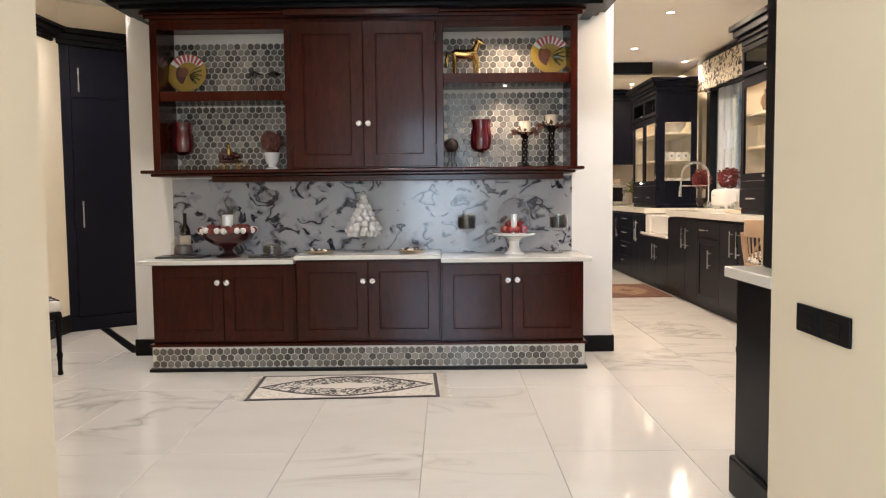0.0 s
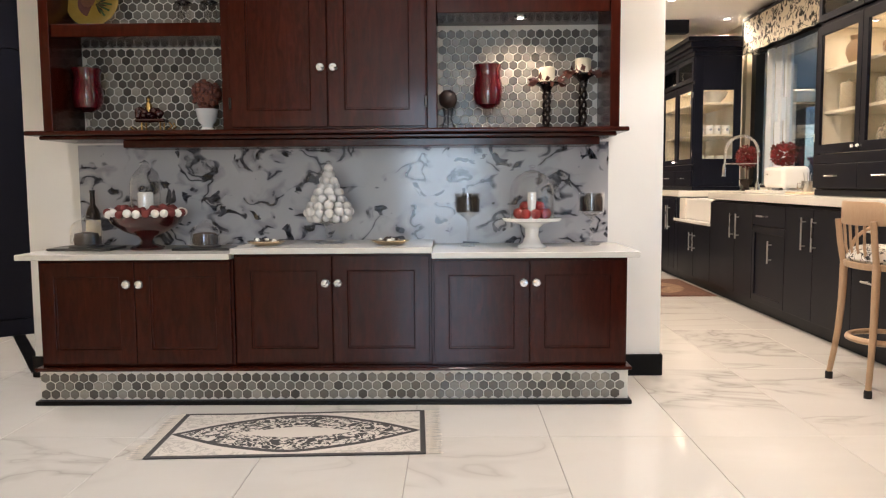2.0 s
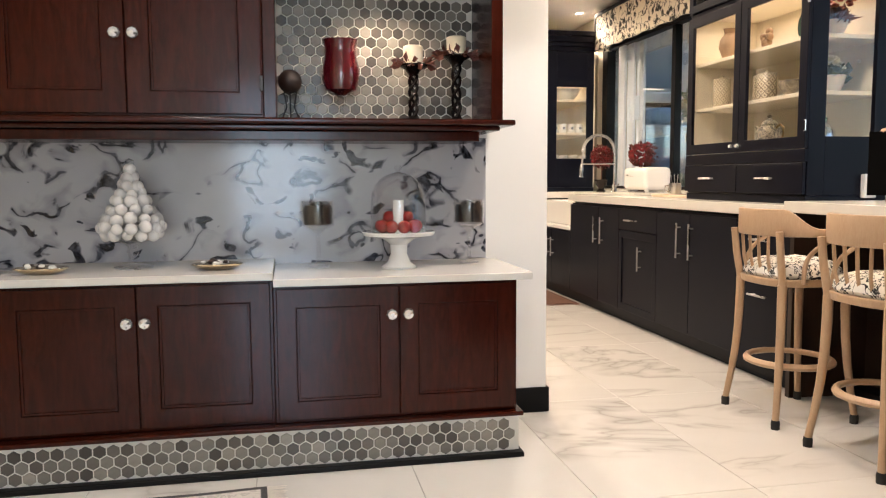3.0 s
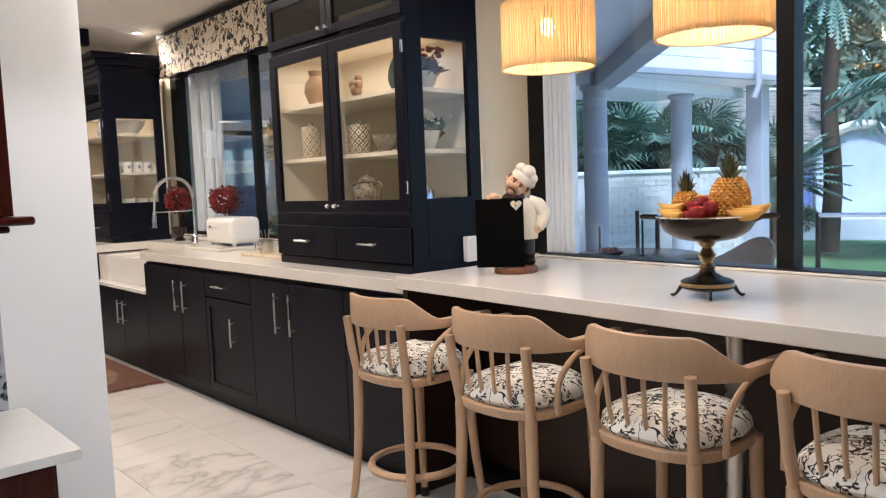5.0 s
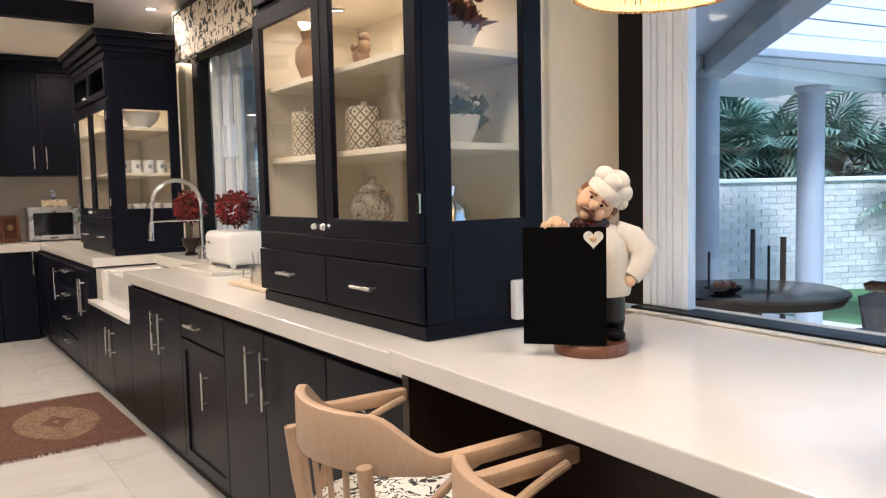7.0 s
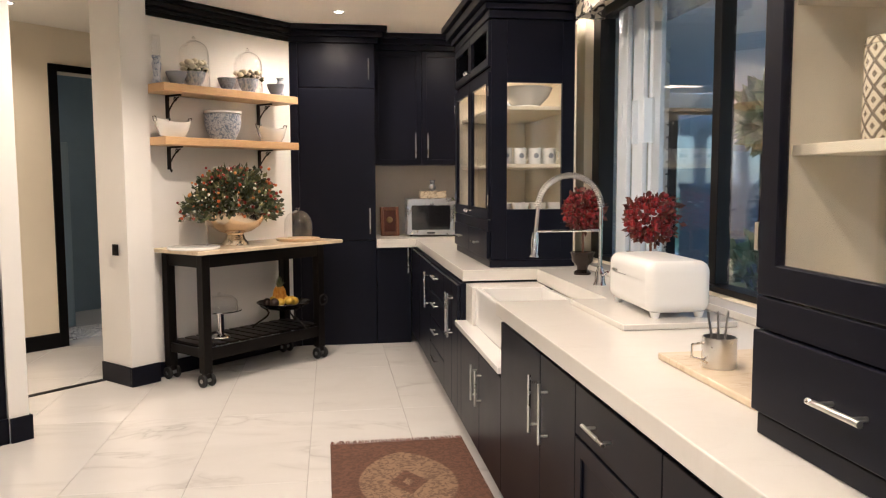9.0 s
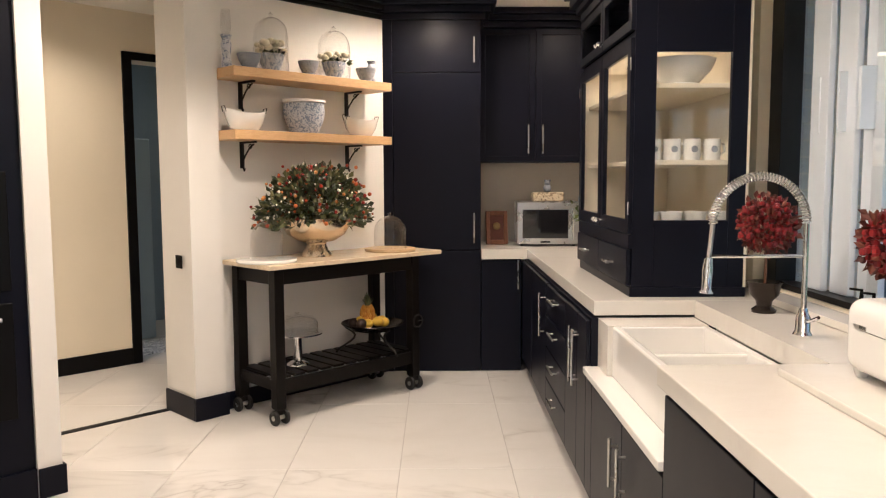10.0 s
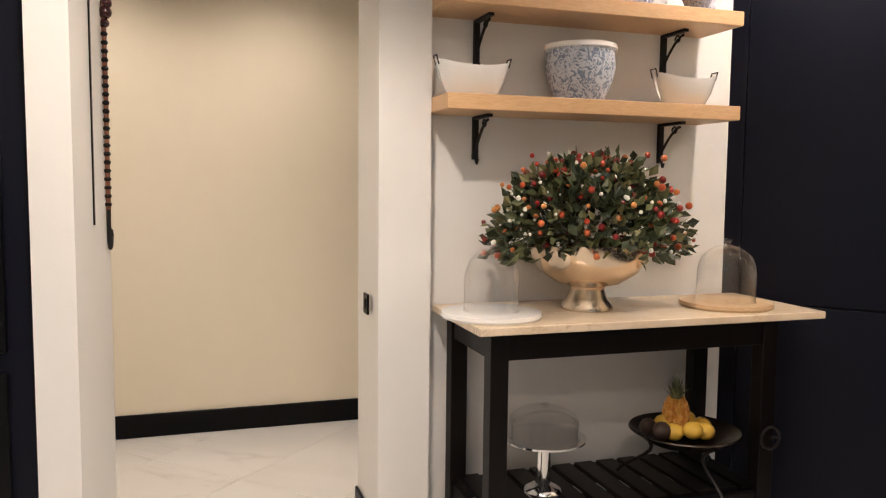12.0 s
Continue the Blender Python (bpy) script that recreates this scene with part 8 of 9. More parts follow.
def leash():
    t = thing("leash", "hanging dark strap and beaded cord with a curled iron hook", "strap", D45 @ pose(7.245, 7.79, 1.32))
    part("strap", box(0.0005, -0.02, 0.06, 0.005, 0.004, 0.99), M_DARKWOOD, t, bevel=0.001)
    part("peg", tube([(-0.01, -0.008, 0.985), (0.03, -0.008, 0.99)], 0.008, 8), M_IRON, t, "black wall peg", smooth=True)
    cord = part("cord", tube([(0.012, 0.345, 0.10), (0.012, 0.35, 0.5), (0.012, 0.345, 0.99)], 0.009, 8), M_BROWN, t, "brown beaded cord", smooth=True)
    for k in range(22):
        part("bead", dots([((0.012, 0.3465, 0.12 + 0.032 * k), 0.0135)], 8, 0.8), M_DARKWOOD, cord, smooth=True)
    part("tassel", dots([((0.016, 0.35, 0.84), 0.026), ((0.02, 0.355, 0.875), 0.022), ((0.016, 0.345, 0.80), 0.017)], 10), M_OXBLOOD, cord, "red tassel", smooth=True)
    part("hook", tube([(0.012, 0.345, 0.11), (0.012, 0.345, 0.03), (0.012, 0.355, -0.02), (0.012, 0.385, -0.05), (0.012, 0.42, -0.04), (0.012, 0.435, -0.005), (0.012, 0.42, 0.015), (0.012, 0.405, 0.0)], 0.0085, 8), M_IRON, cord, "curled black iron hook", smooth=True)


leash()


# ---------------------------------------------------------------- garden
M_PAVE = plain("pale paving", (0.68, 0.68, 0.68), 0.6, vary=0.2, scale=2)
M_LAWN = plain("mown grass", (0.09, 0.20, 0.075), 0.9, vary=0.3, scale=3, grain=120, bump=0.6)
M_BRICKS = pieces("whitewashed brick", [(0, (0.62, 0.62, 0.60)), (0.5, (0.72, 0.72, 0.70)), (1, (0.80, 0.80, 0.78))], 0.8, island=True)
# Buff copy of the brick, darkened: the terrace wall's shade is in the colour.
M_SHADEBRICK = pieces("buff brick with shade in its colour", [(0, (0.34, 0.33, 0.31)), (0.5, (0.44, 0.43, 0.40)), (1, (0.54, 0.52, 0.48))], 0.85, island=True)
# Both paints carry the blue of the skylight in their colour.
M_SLAB = plain("pale soffit paint with sky blue", (0.80, 0.84, 0.89), 0.6, vary=0.06)
M_CONC = plain("grey painted concrete with sky blue", (0.38, 0.41, 0.45), 0.6, vary=0.12)
# Both leaf palettes are paler and bluer, with the garden haze mixed in.
M_PALM = pieces("palm leaf with haze", [(0, (0.08, 0.15, 0.115)), (0.5, (0.16, 0.26, 0.20)), (1, (0.26, 0.38, 0.29))], 0.5, island=True)
M_BUSH = pieces("garden leaf with haze", [(0, (0.09, 0.15, 0.11)), (0.5, (0.18, 0.27, 0.19)), (1, (0.31, 0.40, 0.28))], 0.6, island=True)
M_TRUNK = wood("palm bark", (0.16, 0.12, 0.085), (0.07, 0.05, 0.035), 0.9, bump=0.6)
M_EARTH = plain("dark earth bank", (0.10, 0.075, 0.05), 0.95, vary=0.4, scale=1.2, grain=20, bump=0.8)

solid("ground", box(3.66, -60, -0.20, 140, 120, -0.06), M_LAWN, "green mown lawn and garden ground", "lawn", kind="structure")
solid("pavement", box(3.66, 1.0, -0.06, 9.3, 13.5, -0.02), M_PAVE, "pale paved patio outside the windows", "patio", kind="structure")


def patio():
    for x, y in ((6.62, 7.64), (8.4, 7.75)):
        solid("column", lathe([(0.16, -0.02), (0.16, 0.06), (0.122, 0.08), (0.118, 2.28), (0.15, 2.31), (0.15, 2.34), (0, 2.34)], 28), M_CONC, "round grey concrete patio column", "column", pose(x, y, 0), smooth=True, group="patio columns")
    solid("column", box(-0.17, -0.17, -0.02, 0.17, 0.17, 3.4), M_CONC, "square dark grey patio pillar", "pillar", pose(6.3, 4.35, 0), bevel=0.01)
    # roof over the patio: its free edge runs diagonally
    bm = bmesh.new()
    poly = [(3.70, 4.45), (6.73, 7.48), (7.05, 7.46), (9.62, 7.0), (9.9, 9.2), (6.6, 9.6), (6.6, 13.29), (3.70, 13.29)]
    lo, hi = [bm.verts.new((x, y, 2.46)) for x, y in poly], [bm.verts.new((x, y, 2.75)) for x, y in poly]
    bm.faces.new(lo[::-1]), bm.faces.new(hi)
    for k in range(8):
        bm.faces.new((lo[k], lo[(k + 1) % 8], hi[(k + 1) % 8], hi[k]))
    solid("patio_roof", bm, M_SLAB, "pale flat patio roof slab with a diagonal edge", "roof", kind="structure")
    solid("beam", box(-0.1, -0.10, 2.30, 4.35, 0.10, 2.459), M_CONC, "grey concrete edge beam under the patio roof", "beam", pose(3.72, 4.62, 0, 0, 0, 45), bevel=0.008, kind="structure")
    solid("beam", box(0, -0.1, 2.342, 3.1, 0.10, 2.459), M_SLAB, "pale concrete beam across the patio columns", "beam", pose(6.5, 7.70, 0), bevel=0.008, kind="structure")
    for x, y in ((5.0, 7.3), (6.2, 8.1), (7.7, 8.1)):
        t = thing("ceiling_light", "small round patio soffit light, lit", "downlight", pose(x, y, 2.46), "patio soffit lights")
        part("lens", lathe([(0, -0.004), (0.05, -0.004), (0.05, -0.001), (0, -0.001)], 16), M_LAMP, t)
        part("ring", lathe([(0.05, -0.001), (0.052, -0.008), (0.066, -0.006), (0.068, -0.001), (0.05, -0.001)], 20), M_ENAMEL, t, smooth=True)
    t = thing("table", "round black patio table with a ribbed edge", "table", pose(5.95, 6.75, -0.02) @ Matrix.Diagonal((0.86, 0.86, 1, 1)))
    part("top", lathe([(0, 0.69), (0.58, 0.69), (0.62, 0.70), (0.60, 0.715), (0.645, 0.725), (0.62, 0.74), (0.66, 0.75), (0.66, 0.768), (0.64, 0.775), (0, 0.775)], 56), M_BRONZE, t, smooth=True)
    part("pedestal", lathe([(0, 0), (0.28, 0), (0.28, 0.03), (0.08, 0.06), (0.05, 0.12), (0.05, 0.66), (0.12, 0.70), (0, 0.70)], 24), M_BRONZE, t, smooth=True)
    for x, y, h in ((5.86, 6.60, 0.30), (5.80, 7.00, 0.24)):
        t = thing("candle_holder", "thin black metal candle holder on the patio table", "candle holder", pose(x, y, 0.756), "thin candle holders")
        part("base", lathe([(0, 0), (0.035, 0), (0.035, 0.006), (0, 0.008)], 14), M_IRON, t, smooth=True)
        part("rod", tube([(0, 0, 0.006), (0, 0, h)], 0.009, 8), M_IRON, t, smooth=True)
    t = thing("bowl", "dark bowl of dried seed heads on the patio table", "bowl", pose(5.60, 6.74, 0.756))
    part("dish", bowl_shape(0.11, 0.05, 0.6), M_BRONZE, t, smooth=True)
    part("seed_heads", dots([((0.05 * math.cos(k), 0.05 * math.sin(k), 0.06), 0.025) for k in range(6)], 8), M_REDWREATH, t, smooth=True)
    for x, y, r in ((6.72, 6.22, 250), (5.1, 7.3, 50)):
        t = thing("patio_chair", "black woven tub chair by the patio table", "chair", pose(x, y, -0.02, 0, 0, r), "patio chairs")
        bm = bmesh.new()
        rows = []
        for k in range(21):
            a = math.pi * (0.02 + 0.96 * k / 20)
            h = 0.66 + 0.20 * math.sin(a) ** 2
            rows.append([bm.verts.new(((q + 0.06 * (zz > 0.5)) * math.cos(a), (q + 0.06 * (zz > 0.5)) * math.sin(a) * 0.95, zz)) for q, zz in ((0.27, 0.38), (0.28, h), (0.255, h), (0.245, 0.40))])
        for a, b in zip(rows, rows[1:]):
            for k in range(4):
                bm.faces.new((a[k], a[(k + 1) % 4], b[(k + 1) % 4], b[k]))
        bm.faces.new(rows[0][::-1]), bm.faces.new(rows[-1])
        part("backrest", bm, M_RUBBER, t, smooth=True)
        part("seat", lathe([(0, 0.38), (0.27, 0.38), (0.29, 0.41), (0.26, 0.45), (0, 0.46)], 24), M_RUBBER, t, smooth=True)
        for sx in (-1, 1):
            for sy in (-1, 1):
                part("leg", tube([(0.17 * sx, 0.17 * sy, 0.39), (0.21 * sx, 0.21 * sy, 0.0)], 0.014, 8), M_IRON, t, smooth=True)


patio()


def balustrade():
    t = thing("balustrade", "black metal posts and rail of a patio balustrade", "railing", pose(0, 0, -0.02))
    spots = [(7.63, 8.35), (7.6, 7.83), (6.83, 7.08), (7.3, 5.75), (7.4, 4.75)]
    for x, y in spots:
        post = part("post", tube([(x, y, 0.0), (x, y, 1.06)], 0.022, 10), M_IRON, t, smooth=True)
        part("foot", lathe([(0, 0), (0.05, 0), (0.05, 0.015), (0.024, 0.02), (0, 0.02)], 14, c=(x, y, 0)), M_IRON, post, smooth=True)
    part("rail", tube([(7.3, 5.75, 1.04), (7.4, 4.75, 1.04), (7.45, 4.2, 1.04)], 0.02, 8), M_STEEL, t, "steel top rail", smooth=True)


balustrade()


def brick_wall(name, label, m, length, h, seed, thick=0.22, mat=None):
    t = thing(name, label, "wall", m, kind="structure")
    part("core", box(0.01, 0.012, -0.06, length - 0.01, thick, h - 0.005), M_HEXGROUT, t)
    bm = bmesh.new()
    bw, bh = 0.23, 0.082
    r = 0
    rng = random.Random(seed)
    while r * bh < h + 0.06:
        x = -(bw / 2 if r % 2 else 0)
        z0 = -0.06 + r * bh
        while x < length:
            a, b = max(x, 0), min(x + bw - 0.012, length)
            if b - a > 0.03:
                bx(bm, a, rng.uniform(-0.003, 0.003), z0 + 0.006, b, 0.02, min(z0 + bh - 0.006, h))
            x += bw
        r += 1
    tagged(part("brick", bm, mat or M_BRICKS, t, "whitewashed bricks in running bond"), kind="stuff")
    part("coping", box(-0.02, -0.03, h, length + 0.02, thick + 0.02, h + 0.06), M_SLAB, t, "pale coping", bevel=0.01)
    return t


brick_wall("wall_garden", "low whitewashed brick garden wall", pose(6.2, 11.6, 0, 0, 0, -22), 7.2, 1.45, 1)
brick_wall("wall_reveal", "whitewashed brick wall end outside the sink window", pose(3.56, 10.405, 0), 0.42, 2.6, 5)
brick_wall("wall_terrace", "high whitewashed brick retaining wall behind the planting", pose(8.0, 16.5, 0, 0, 0, -26), 17.0, 3.3, 2, mat=M_SHADEBRICK)
_bm = bmesh.new()
for _k in range(4):
    bx(_bm, 0, 0.004 * (_k % 2), 2.53 + 0.138 * _k, 2.62, 0.2, 2.53 + 0.138 * _k + 0.128)
_t = thing("balcony", "white slatted balcony parapet of the upper storey", "balcony", pose(7.02, 7.44, 0, 0, 0, -9.8), kind="structure")
part("parapet", _bm, M_SLAB, _t, bevel=0.006)
part("ledge", box(-0.05, -0.04, 2.462, 2.66, 0.16, 2.528), M_CONC, _t, "grey concrete ledge", bevel=0.006)
part("coping", box(-0.02, -0.02, 3.084, 2.64, 0.22, 3.12), M_SLAB, _t, bevel=0.006)
part("downpipe", tube([(1.85, -0.10, 3.5), (1.85, -0.10, 2.4), (1.82, -0.06, 2.25)], 0.035, 10), M_CONC, _t, "grey rain pipe", smooth=True)
solid("column", box(-0.1, -0.1, -0.02, 0.1, 0.1, 2.459), M_CONC, "square grey concrete post below the balcony", "post", pose(9.45, 7.35, 0), bevel=0.01)


def fountain():
    t = thing("fountain", "arched blue-tiled wall fountain with a cream surround", "fountain", pose(17.9, 9.22, -0.06, 0, 0, -71))
    bm = bmesh.new()
    w, h = 0.86, 1.95
    pts = [(-w, 0), (-w, h)] + [(-w + 2 * w * k / 14, h + 0.36 * math.sin(math.pi * k / 14)) for k in range(1, 14)] + [(w, h), (w, 0)]
    f, b = [bm.verts.new((x, 0, z)) for x, z in pts], [bm.verts.new((x, 0.3, z)) for x, z in pts]
    bm.faces.new(f), bm.faces.new(b[::-1])
    for k in range(len(pts)):
        j = (k + 1) % len(pts)
        bm.faces.new((f[k], f[j], b[j], b[k]))
    part("panel", bm, plain("pale blue mosaic", (0.62, 0.70, 0.78), 0.3, vary=0.3, scale=3, grain=14), t, "pale blue mosaic panel")
    arch = [(-w - 0.45, -0.08, h - 0.02), (-w - 0.1, -0.08, h)] + [(-w + 2 * w * k / 14, -0.08, h + 0.05 + 0.36 * math.sin(math.pi * k / 14)) for k in range(15)] + [(w + 0.1, -0.08, h), (w + 0.45, -0.08, h - 0.02)]
    part("arch", tube(arch, 0.11, 8), plain("cream stone", (0.68, 0.63, 0.52), 0.7), t, "cream stone arch", smooth=True)
    for s in (-1, 1):
        part("pier", box(s * (w + 0.20) - 0.14, -0.12, 0, s * (w + 0.20) + 0.14, 0.3, h - 0.1), plain("blue tile", (0.14, 0.20, 0.42), 0.3, vary=0.3, grain=20), t, "blue tiled pier", bevel=0.01)
    part("basin", box(-w - 0.8, -1.2, 0, w + 0.8, -0.13, 0.45), M_SLAB, t, "pale stone basin", bevel=0.02)


fountain()


def palm(m, h, fronds, L, label, droop=0.9, leaf=0.42, name="palm_tree", seed=1):
    t = thing(name, label, "palm", m)
    rng = random.Random(seed)
    part("trunk", tube([(0.03 * math.sin(k), 0.03 * math.cos(k * 1.3), h * k / 8) for k in range(9)], [0.16 - 0.05 * k / 8 for k in range(9)], 10), M_TRUNK, t, smooth=True)
    vs, fs = [], []
    for k in range(fronds):
        a, e = 2.4 * k + rng.uniform(-0.2, 0.2), rng.uniform(-0.25, 1.25)
        d = Vector((math.cos(a), math.sin(a), 0))
        p = Vector((0, 0, h))
        way = (d * math.cos(e) + Vector((0, 0, math.sin(e)))).normalized()
        n = 16
        for i in range(n):
            q = p + way * L / n
            way = (way - Vector((0, 0, droop / n))).normalized()
            s = Vector((-d.y, d.x, 0))
            ll = L * leaf * math.sin(math.pi * (i + 1.5) / (n + 2)) ** 0.7
            for sg in (-1, 1):
                tip = p + (s * sg * 0.8 + way * 0.7 - Vector((0, 0, 0.25))).normalized() * ll
                b = len(vs)
                vs += [p, q, tip]
                fs.append((b, b + 1, b + 2))
            b = len(vs)
            vs += [p - s * 0.012, p + s * 0.012, q + s * 0.008, q - s * 0.008]
            fs.append((b, b + 1, b + 2, b + 3))
            p = q
    tagged(quads("crown", vs, fs, M_PALM, t, label="feathery green fronds"), kind="stuff")


palm(pose(9.6, 13.2, 0), 1.5, 26, 1.6, "feathery young palm beside the brick wall", seed=1)
palm(pose(11.4, 12.0, 0), 2.2, 26, 1.6, "feathery palm among the planting", seed=2)
palm(pose(8.7, 12.6, 0), 1.9, 28, 1.5, "feathery young palm beside the brick wall", seed=7)
palm(pose(10.7, 11.6, 0), 1.7, 30, 1.5, "feathery palm among the planting", seed=8)
palm(pose(12.0, 10.6, 0), 2.0, 30, 1.4, "feathery palm among the planting", seed=9)
palm(pose(12.6, 11.3, 0), 1.1, 36, 1.3, "low blue-green cycad with stiff fronds", 0.5, 0.2, "cycad", 3)
palm(pose(13.8, 10.8, 0), 1.0, 36, 1.2, "low blue-green cycad with stiff fronds", 0.5, 0.2, "cycad", 4)
palm(pose(13.9, 8.25, 0), 4.2, 70, 1.5, "tall yucca with narrow drooping leaves", 1.5, 0.10, "yucca", 5)


def fan_palm(m, h, label, seed, leaves_n=30, L=0.62):
    """A short palm whose leaves are round fans of narrow blades on long stalks."""
    t = thing("palm_tree", label, "palm", m)
    rng = random.Random(seed)
    part("trunk", tube([(0.03 * math.sin(k), 0.03 * math.cos(k * 1.3), -0.06 + (h + 0.06) * k / 8) for k in range(9)], [0.13 + 0.02 * (k % 2) for k in range(9)], 10), M_TRUNK, t, smooth=True)
    vs, fs = [], []
    for k in range(leaves_n):
        a, e = 2.4 * k + rng.uniform(-0.3, 0.3), rng.uniform(-0.6, 1.3)
        d = Vector((math.cos(a) * math.cos(e), math.sin(a) * math.cos(e), math.sin(e)))
        side = Vector((-math.sin(a), math.cos(a), 0))
        up = side.cross(d) * -1
        hub = Vector((0, 0, h)) + d * L * rng.uniform(0.5, 0.8)
        b = len(vs)
        vs += [Vector((0, 0, h)) - side * 0.01, Vector((0, 0, h)) + side * 0.01, hub + side * 0.006, hub - side * 0.006]
        fs.append((b, b + 1, b + 2, b + 3))
        for i in range(18):
            g = -2.0 + 4.0 * i / 17
            way = d * math.cos(g) + side * math.sin(g)
            tip = hub + way * L * rng.uniform(0.75, 1.0) - Vector((0, 0, 0.10 + 0.12 * abs(math.sin(g))))
            q = way.cross(up).normalized() * 0.017
            mid = hub.lerp(tip, 0.5) + Vector((0, 0, 0.03))
            b = len(vs)
            vs += [hub, mid - q, tip, mid + q]
            fs.append((b, b + 1, b + 2, b + 3))
    tagged(quads("crown", vs, fs, M_PALM, t, label="round blue-green fan leaves"), kind="stuff")


for _k, (_x, _y, _h) in enumerate(((10.75, 10.85, 1.75), (11.25, 10.5, 1.95), (11.75, 10.5, 1.6), (12.2, 10.2, 1.8), (12.75, 9.85, 2.05), (13.2, 9.75, 1.7), (9.7, 11.4, 1.8), (13.9, 9.3, 1.7))):
    fan_palm(pose(_x, _y, 0), _h, "blue-green fan palm behind the low brick wall", 30 + _k)
palm(pose(13.1, 8.75, 0), 1.25, 44, 1.15, "low blue-green cycad with stiff fronds", 0.5, 0.2, "cycad", 14)
palm(pose(13.6, 6.3, 0), 2.75, 30, 1.9, "broad tree fern beside the lawn, haze in its leaf colour", 0.9, 0.34, "tree_fern", 15)


def bush(m, rx, ry, rz, n, size, label, seed, name="bush", mat=None):
    t = thing(name, label, "shrub", m)
    rng = random.Random(seed)
    clumps = [(Vector((rng.uniform(-1, 1) * rx, rng.uniform(-1, 1) * ry, rng.uniform(0.15, 1) * rz)), rng.uniform(0.25, 0.5) * min(rx, rz)) for _ in range(max(6, n // 260))]

    def spot(r):
        c, q = r.choice(clumps)
        d = Vector([r.gauss(0, 1) for _ in range(3)]).normalized()
        return c + d * q * r.uniform(0.5, 1.0), d
    vs, fs = leaves(n, spot, size, rng)
    tagged(quads("foliage", vs, fs, mat or M_BUSH, t, label="dense green leaves"), kind="stuff")
    for k in range(3):
        part("stem", tube([(0, 0, -0.06), clumps[k][0] * 0.6, clumps[k][0]], [0.05, 0.03, 0.012], 6), M_TRUNK, t, smooth=True)


bush(pose(10.3, 13.6, 0, 0, 0, -25), 2.4, 0.6, 2.2, 5000, 0.11, "loose green shrubs behind the brick wall", 1)
bush(pose(13.4, 12.6, 0, 0, 0, -25), 2.0, 0.7, 2.0, 4000, 0.12, "dense shrub border at the garden edge", 2)
bush(pose(17.2, 8.7, -0.06, 0, 0, -72), 3.0, 0.3, 0.5, 5000, 0.07, "clipped low hedge in front of the fountain", 3, "hedge")
bush(pose(20.5, 13.5, 0, 0, 0, -60), 5.5, 1.6, 4.6, 9000, 0.22, "tall leafy shrubs on the slope", 4)
bush(pose(22.5, 9.0, 0, 0, 0, -75), 6.5, 1.8, 6.5, 11000, 0.26, "tall trees on the slope above the fountain", 5, "tree")
bush(pose(14.5, 20.5, 3, 0, 0, -30), 7.0, 1.6, 4.5, 9000, 0.24, "trees above the retaining wall", 6, "tree")
bush(pose(6.2, 9.6, 0), 0.35, 0.35, 1.5, 1500, 0.09, "slim potted shrub against the patio wall", 7)
bush(pose(4.6, 9.9, 0), 0.4, 0.5, 1.9, 1800, 0.10, "slim potted shrub against the patio wall", 8)
# Pale blue base stands for the sky mirrored in the door panes.
M_SKYGLASS = plain("door glass with painted sky reflection", (0.38, 0.46, 0.52), 0.04, 0.6, vary=0.3, scale=1.5, bump=0, coat=1.0)
# house wing across the patio, seen through the sink window
wall("wall_wing", "pale grey outer wall of the house wing with black framed doors", M_SLAB, (3.70, 13.3, -0.06, 9.6, 13.5, 2.46))
_t = thing("door_2", "black framed glazed patio doors", "door", pose(4.2, 13.28, 0), kind="structure")
for _k in range(4):
    part("frame", bx(bx(box(_k * 1.1, -0.05, 0, _k * 1.1 + 0.07, 0.0, 2.3), _k * 1.1 + 1.03, -0.05, 0, _k * 1.1 + 1.1, 0.0, 2.3), _k * 1.1 + 0.07, -0.05, 2.23, _k * 1.1 + 1.03, 0, 2.3), M_ALU, _t, bevel=0.003)
    part("pane", box(_k * 1.1 + 0.07, -0.03, 0, _k * 1.1 + 1.03, -0.025, 2.23), M_SKYGLASS, _t)


# ---------------------------------------------------------------- lamps


def downlight(x, y, power=1.0, cone=166):
    t = thing("ceiling_light", "small round recessed downlight, lit", "downlight", pose(x, y, CEIL), "recessed downlights")
    part("ring", lathe([(0.036, -0.001), (0.037, -0.007), (0.050, -0.008), (0.054, -0.001), (0.036, -0.001)], 24), M_ENAMEL, t, "white trim ring", smooth=True)
    part("diffuser", lathe([(0, -0.004), (0.0355, -0.004), (0.0355, -0.001), (0, -0.001)], 20), M_LAMP, t, "glowing lamp face")
    la = new("downlight_lamp", bpy.data.lights.new("downlight_lamp", "SPOT"))
    la.data.energy, la.data.color, la.data.spot_size, la.data.spot_blend, la.data.shadow_soft_size = DOWNLIGHT_WATTS * power * (4.0 if y < 8 else 4.9), (PALE if y < 6.2 and x < 1.5 else WARM), radians(cone), (0.6 if cone > 150 else 1.0), 0.05
    la.matrix_world = look((x, y, CEIL - 0.02), (x, y, 0))


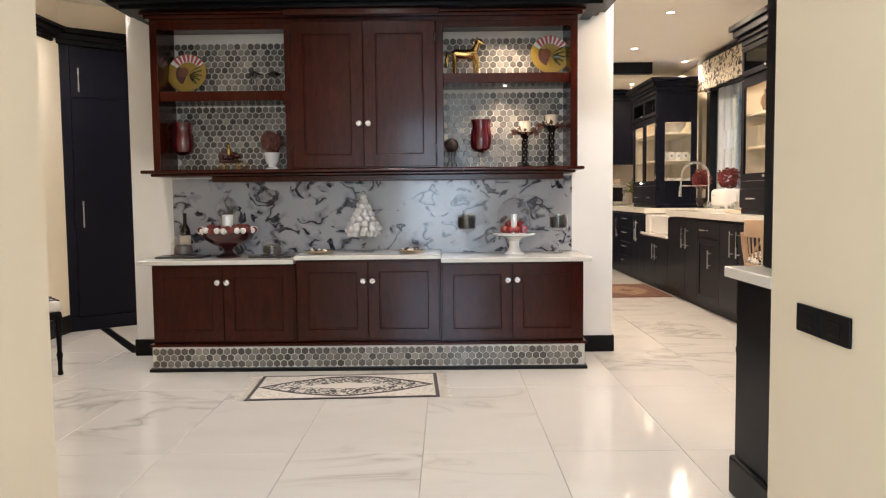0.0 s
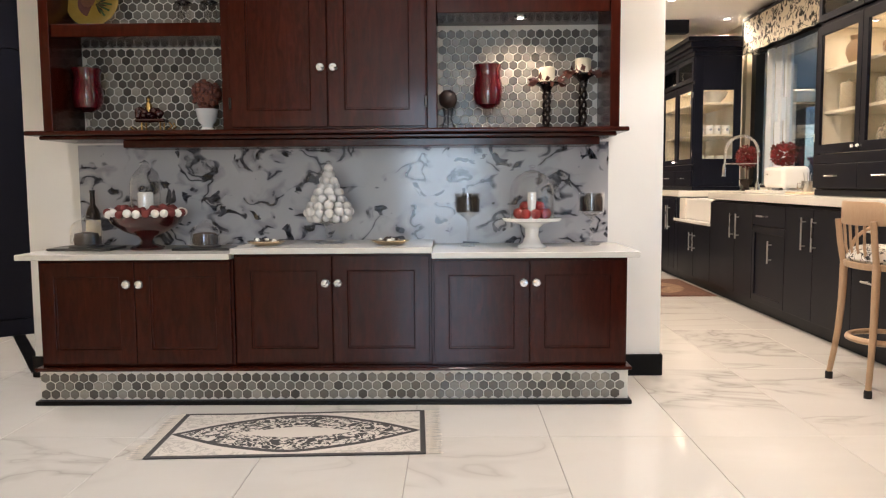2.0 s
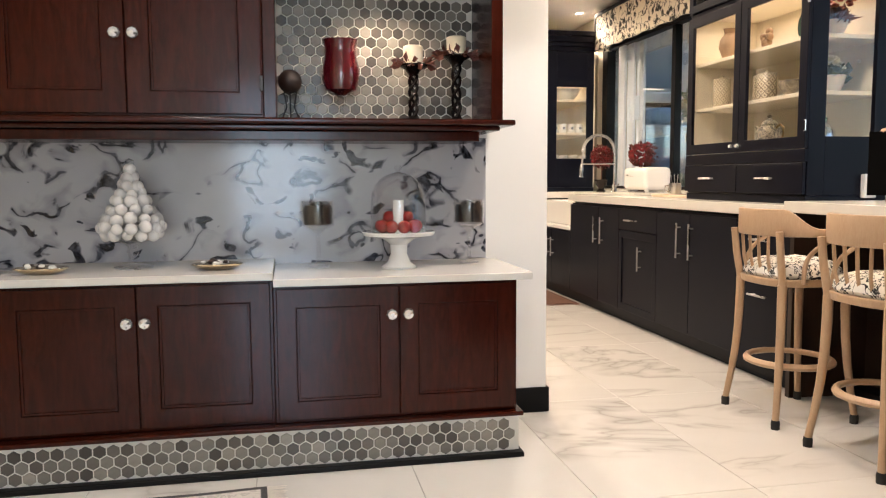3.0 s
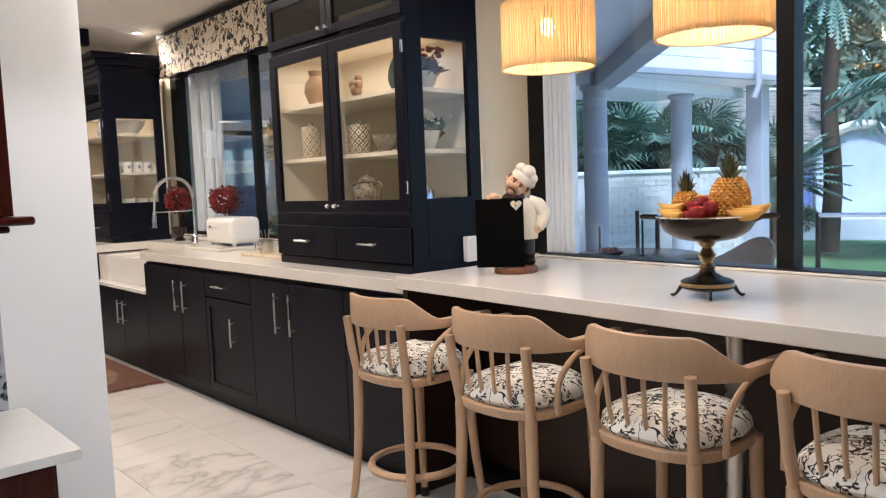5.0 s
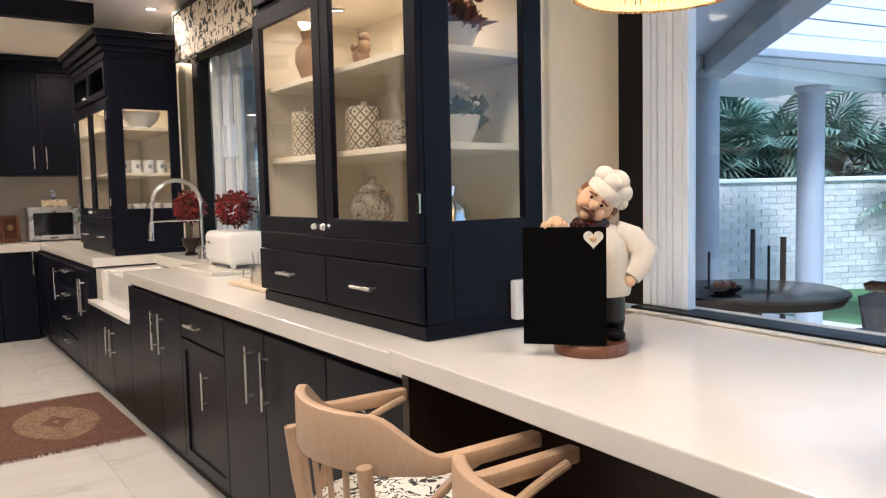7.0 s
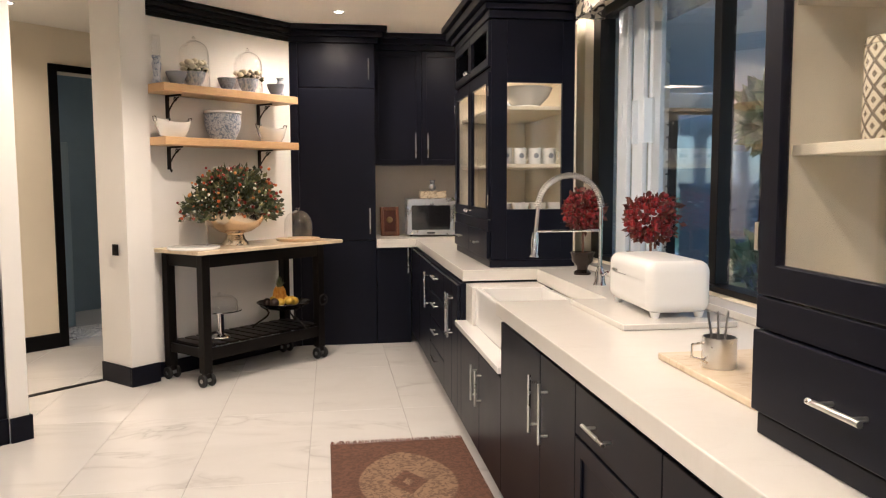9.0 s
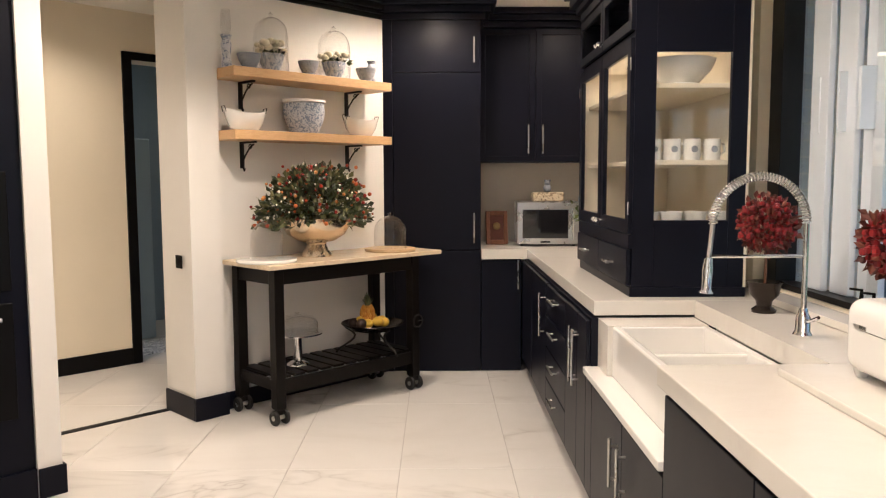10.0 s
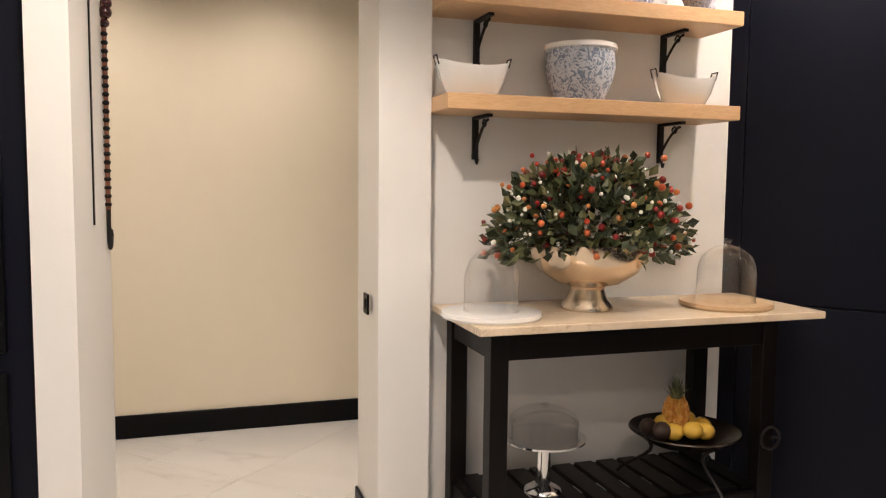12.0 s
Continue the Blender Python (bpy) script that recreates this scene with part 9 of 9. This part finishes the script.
# Last one is added, unseen, to brighten the room behind the scullery doorway.
for _x, _y in ((1.83, 12.1), (2.9, 12.35), (3.1, 10.25), (2.2, 9.3), (0.9, 10.1), (2.1, 7.45), (1.2, 6.6), (1.7, 5.0), (1.05, 4.7), (-0.6, 3.7), (-2.35, 4.8), (-2.9, 5.7), (0, 0.6), (0, -1.6), (-0.75, 12.1), (-1.5, 11.4), (-1.06, 14.2)):
    downlight(_x, _y, 0.2 if _y > 14 else 1.8 if _x == 0.9 else 0.5 if _y > 12.2 and _x > 1 else 1.25 if 6 < _y < 8 else 1.05 if 3 < _y < 5.5 and _x > 0.5 else 0.82 if _x < -0.7 and _y > 11 else 0.7 if _x < -1.5 and _y < 5 else 0.5 if -1 < _x < -0.5 and _y < 5 else 0.65 if _y < 1 else 1.0, 142 if _x < -0.7 and _y > 11 else 166)


# ---------------------------------------------------------------- floor tiles
def floor_tiles():
    fl = bpy.data.objects["floor"]
    me = {}
    def tile_mesh(w, h):
        key = (round(w, 3), round(h, 3))
        if key not in me:
            bm = bev(box(-w / 2, -h / 2, -0.006, w / 2, h / 2, 0.0), 0.0016, 1)
            ob = put("tile", bm, M_TILE)
            me[key] = ob.data
            bpy.data.objects.remove(ob)
        return me[key]
    W, L, g = 0.605, 1.21, 0.0022
    for i in range(-7, 7):
        for j in range(-4, 12):
            x0, y0 = -0.216 + W * i, 3.34 + L * (j - 2)
            if x0 + W > 3.66 or x0 < -4.4:
                continue
            o = new("tile", tile_mesh(W - g, L - g))
            o.location = (x0 + W / 2, y0 + L / 2, 0)
            o.parent = fl


floor_tiles()


M_HEXREST = pieces("marble hexagon tile, joined", [(0.0, (0.085, 0.075, 0.065)), (0.3, (0.15, 0.132, 0.11)), (0.55, (0.21, 0.19, 0.16)), (0.8, (0.30, 0.275, 0.235)), (1.0, (0.46, 0.42, 0.35))], 0.25, grain=30, island=True)


def hexes(parent, x0, x1, z0, z1, y, pitch, name="tile"):
    """Hexagon tiles that stand proud of the grout, on a face towards -y; cut at the edges by leaving halves out."""
    r = pitch / 2 - 0.0024
    R = r / math.cos(math.pi / 6)
    bm = bmesh.new()
    out = [bm.verts.new((R * math.sin(math.pi / 3 * k), 0.0, R * math.cos(math.pi / 3 * k))) for k in range(6)]
    fr = [bm.verts.new((0.93 * R * math.sin(math.pi / 3 * k), -0.003, 0.93 * R * math.cos(math.pi / 3 * k))) for k in range(6)]
    bm.faces.new(fr)
    for k in range(6):
        bm.faces.new((out[k], out[(k + 1) % 6], fr[(k + 1) % 6], fr[k]))
    ob = put("tile", bm, M_HEX)
    me = ob.data
    bpy.data.objects.remove(ob)
    dz = pitch * math.cos(math.pi / 6)
    spots = []
    k = 0
    z = z0 + R * 0.98
    while z < z1 - R * 0.6:
        x = x0 + pitch / 2 + (pitch / 2 if k % 2 else 0)
        while x < x1 - pitch * 0.45:
            spots.append((x, z))
            x += pitch
        z += dz
        k += 1
    rest = []
    for k, (x, z) in enumerate(spots):
        if abs(z - (z0 + z1) / 2) < (z1 - z0) / 2 * min(1, 300 / len(spots)):
            o = new("tile", me)
            o.location = (x, y, z)
            o.parent = parent
        else:
            rest.append((x, z))
    if rest:
        vs, fs = [], []
        for x, z in rest:
            b = len(vs)
            vs += [(x + R * math.sin(math.pi / 3 * k), y, z + R * math.cos(math.pi / 3 * k)) for k in range(6)]
            vs += [(x + 0.93 * R * math.sin(math.pi / 3 * k), y - 0.003, z + 0.93 * R * math.cos(math.pi / 3 * k)) for k in range(6)]
            fs.append(tuple(range(b + 11, b + 5, -1)))
            fs += [(b + 6 + k, b + 6 + (k + 1) % 6, b + (k + 1) % 6, b + k) for k in range(6)]
        tagged(quads("tile", vs, fs, M_HEXREST, parent, label="marble hexagon tiles"), kind="stuff")


for _o in list(WALL_UNIT.children):
    if _o.name.startswith("tile_backing"):
        _left = _o.bound_box[0][0] < -1
        _a, _b = (-2.1, -1.215) if _left else (-0.11, 0.775)
        _s = (1.872, 1.94) if _left else (1.975, 2.045)
        hexes(_o, _a, _b, 1.392, _s[0], SB_Y - 0.0155, 0.0492)
        hexes(_o, _a, _b, _s[1], 2.36, SB_Y - 0.0155, 0.0492)
for _o in list(SIDEBOARD.children):
    if _o.name.startswith("plinth"):
        hexes(_o, -2.135, 0.845, 0.024, 0.172, 5.0715, 0.0490)
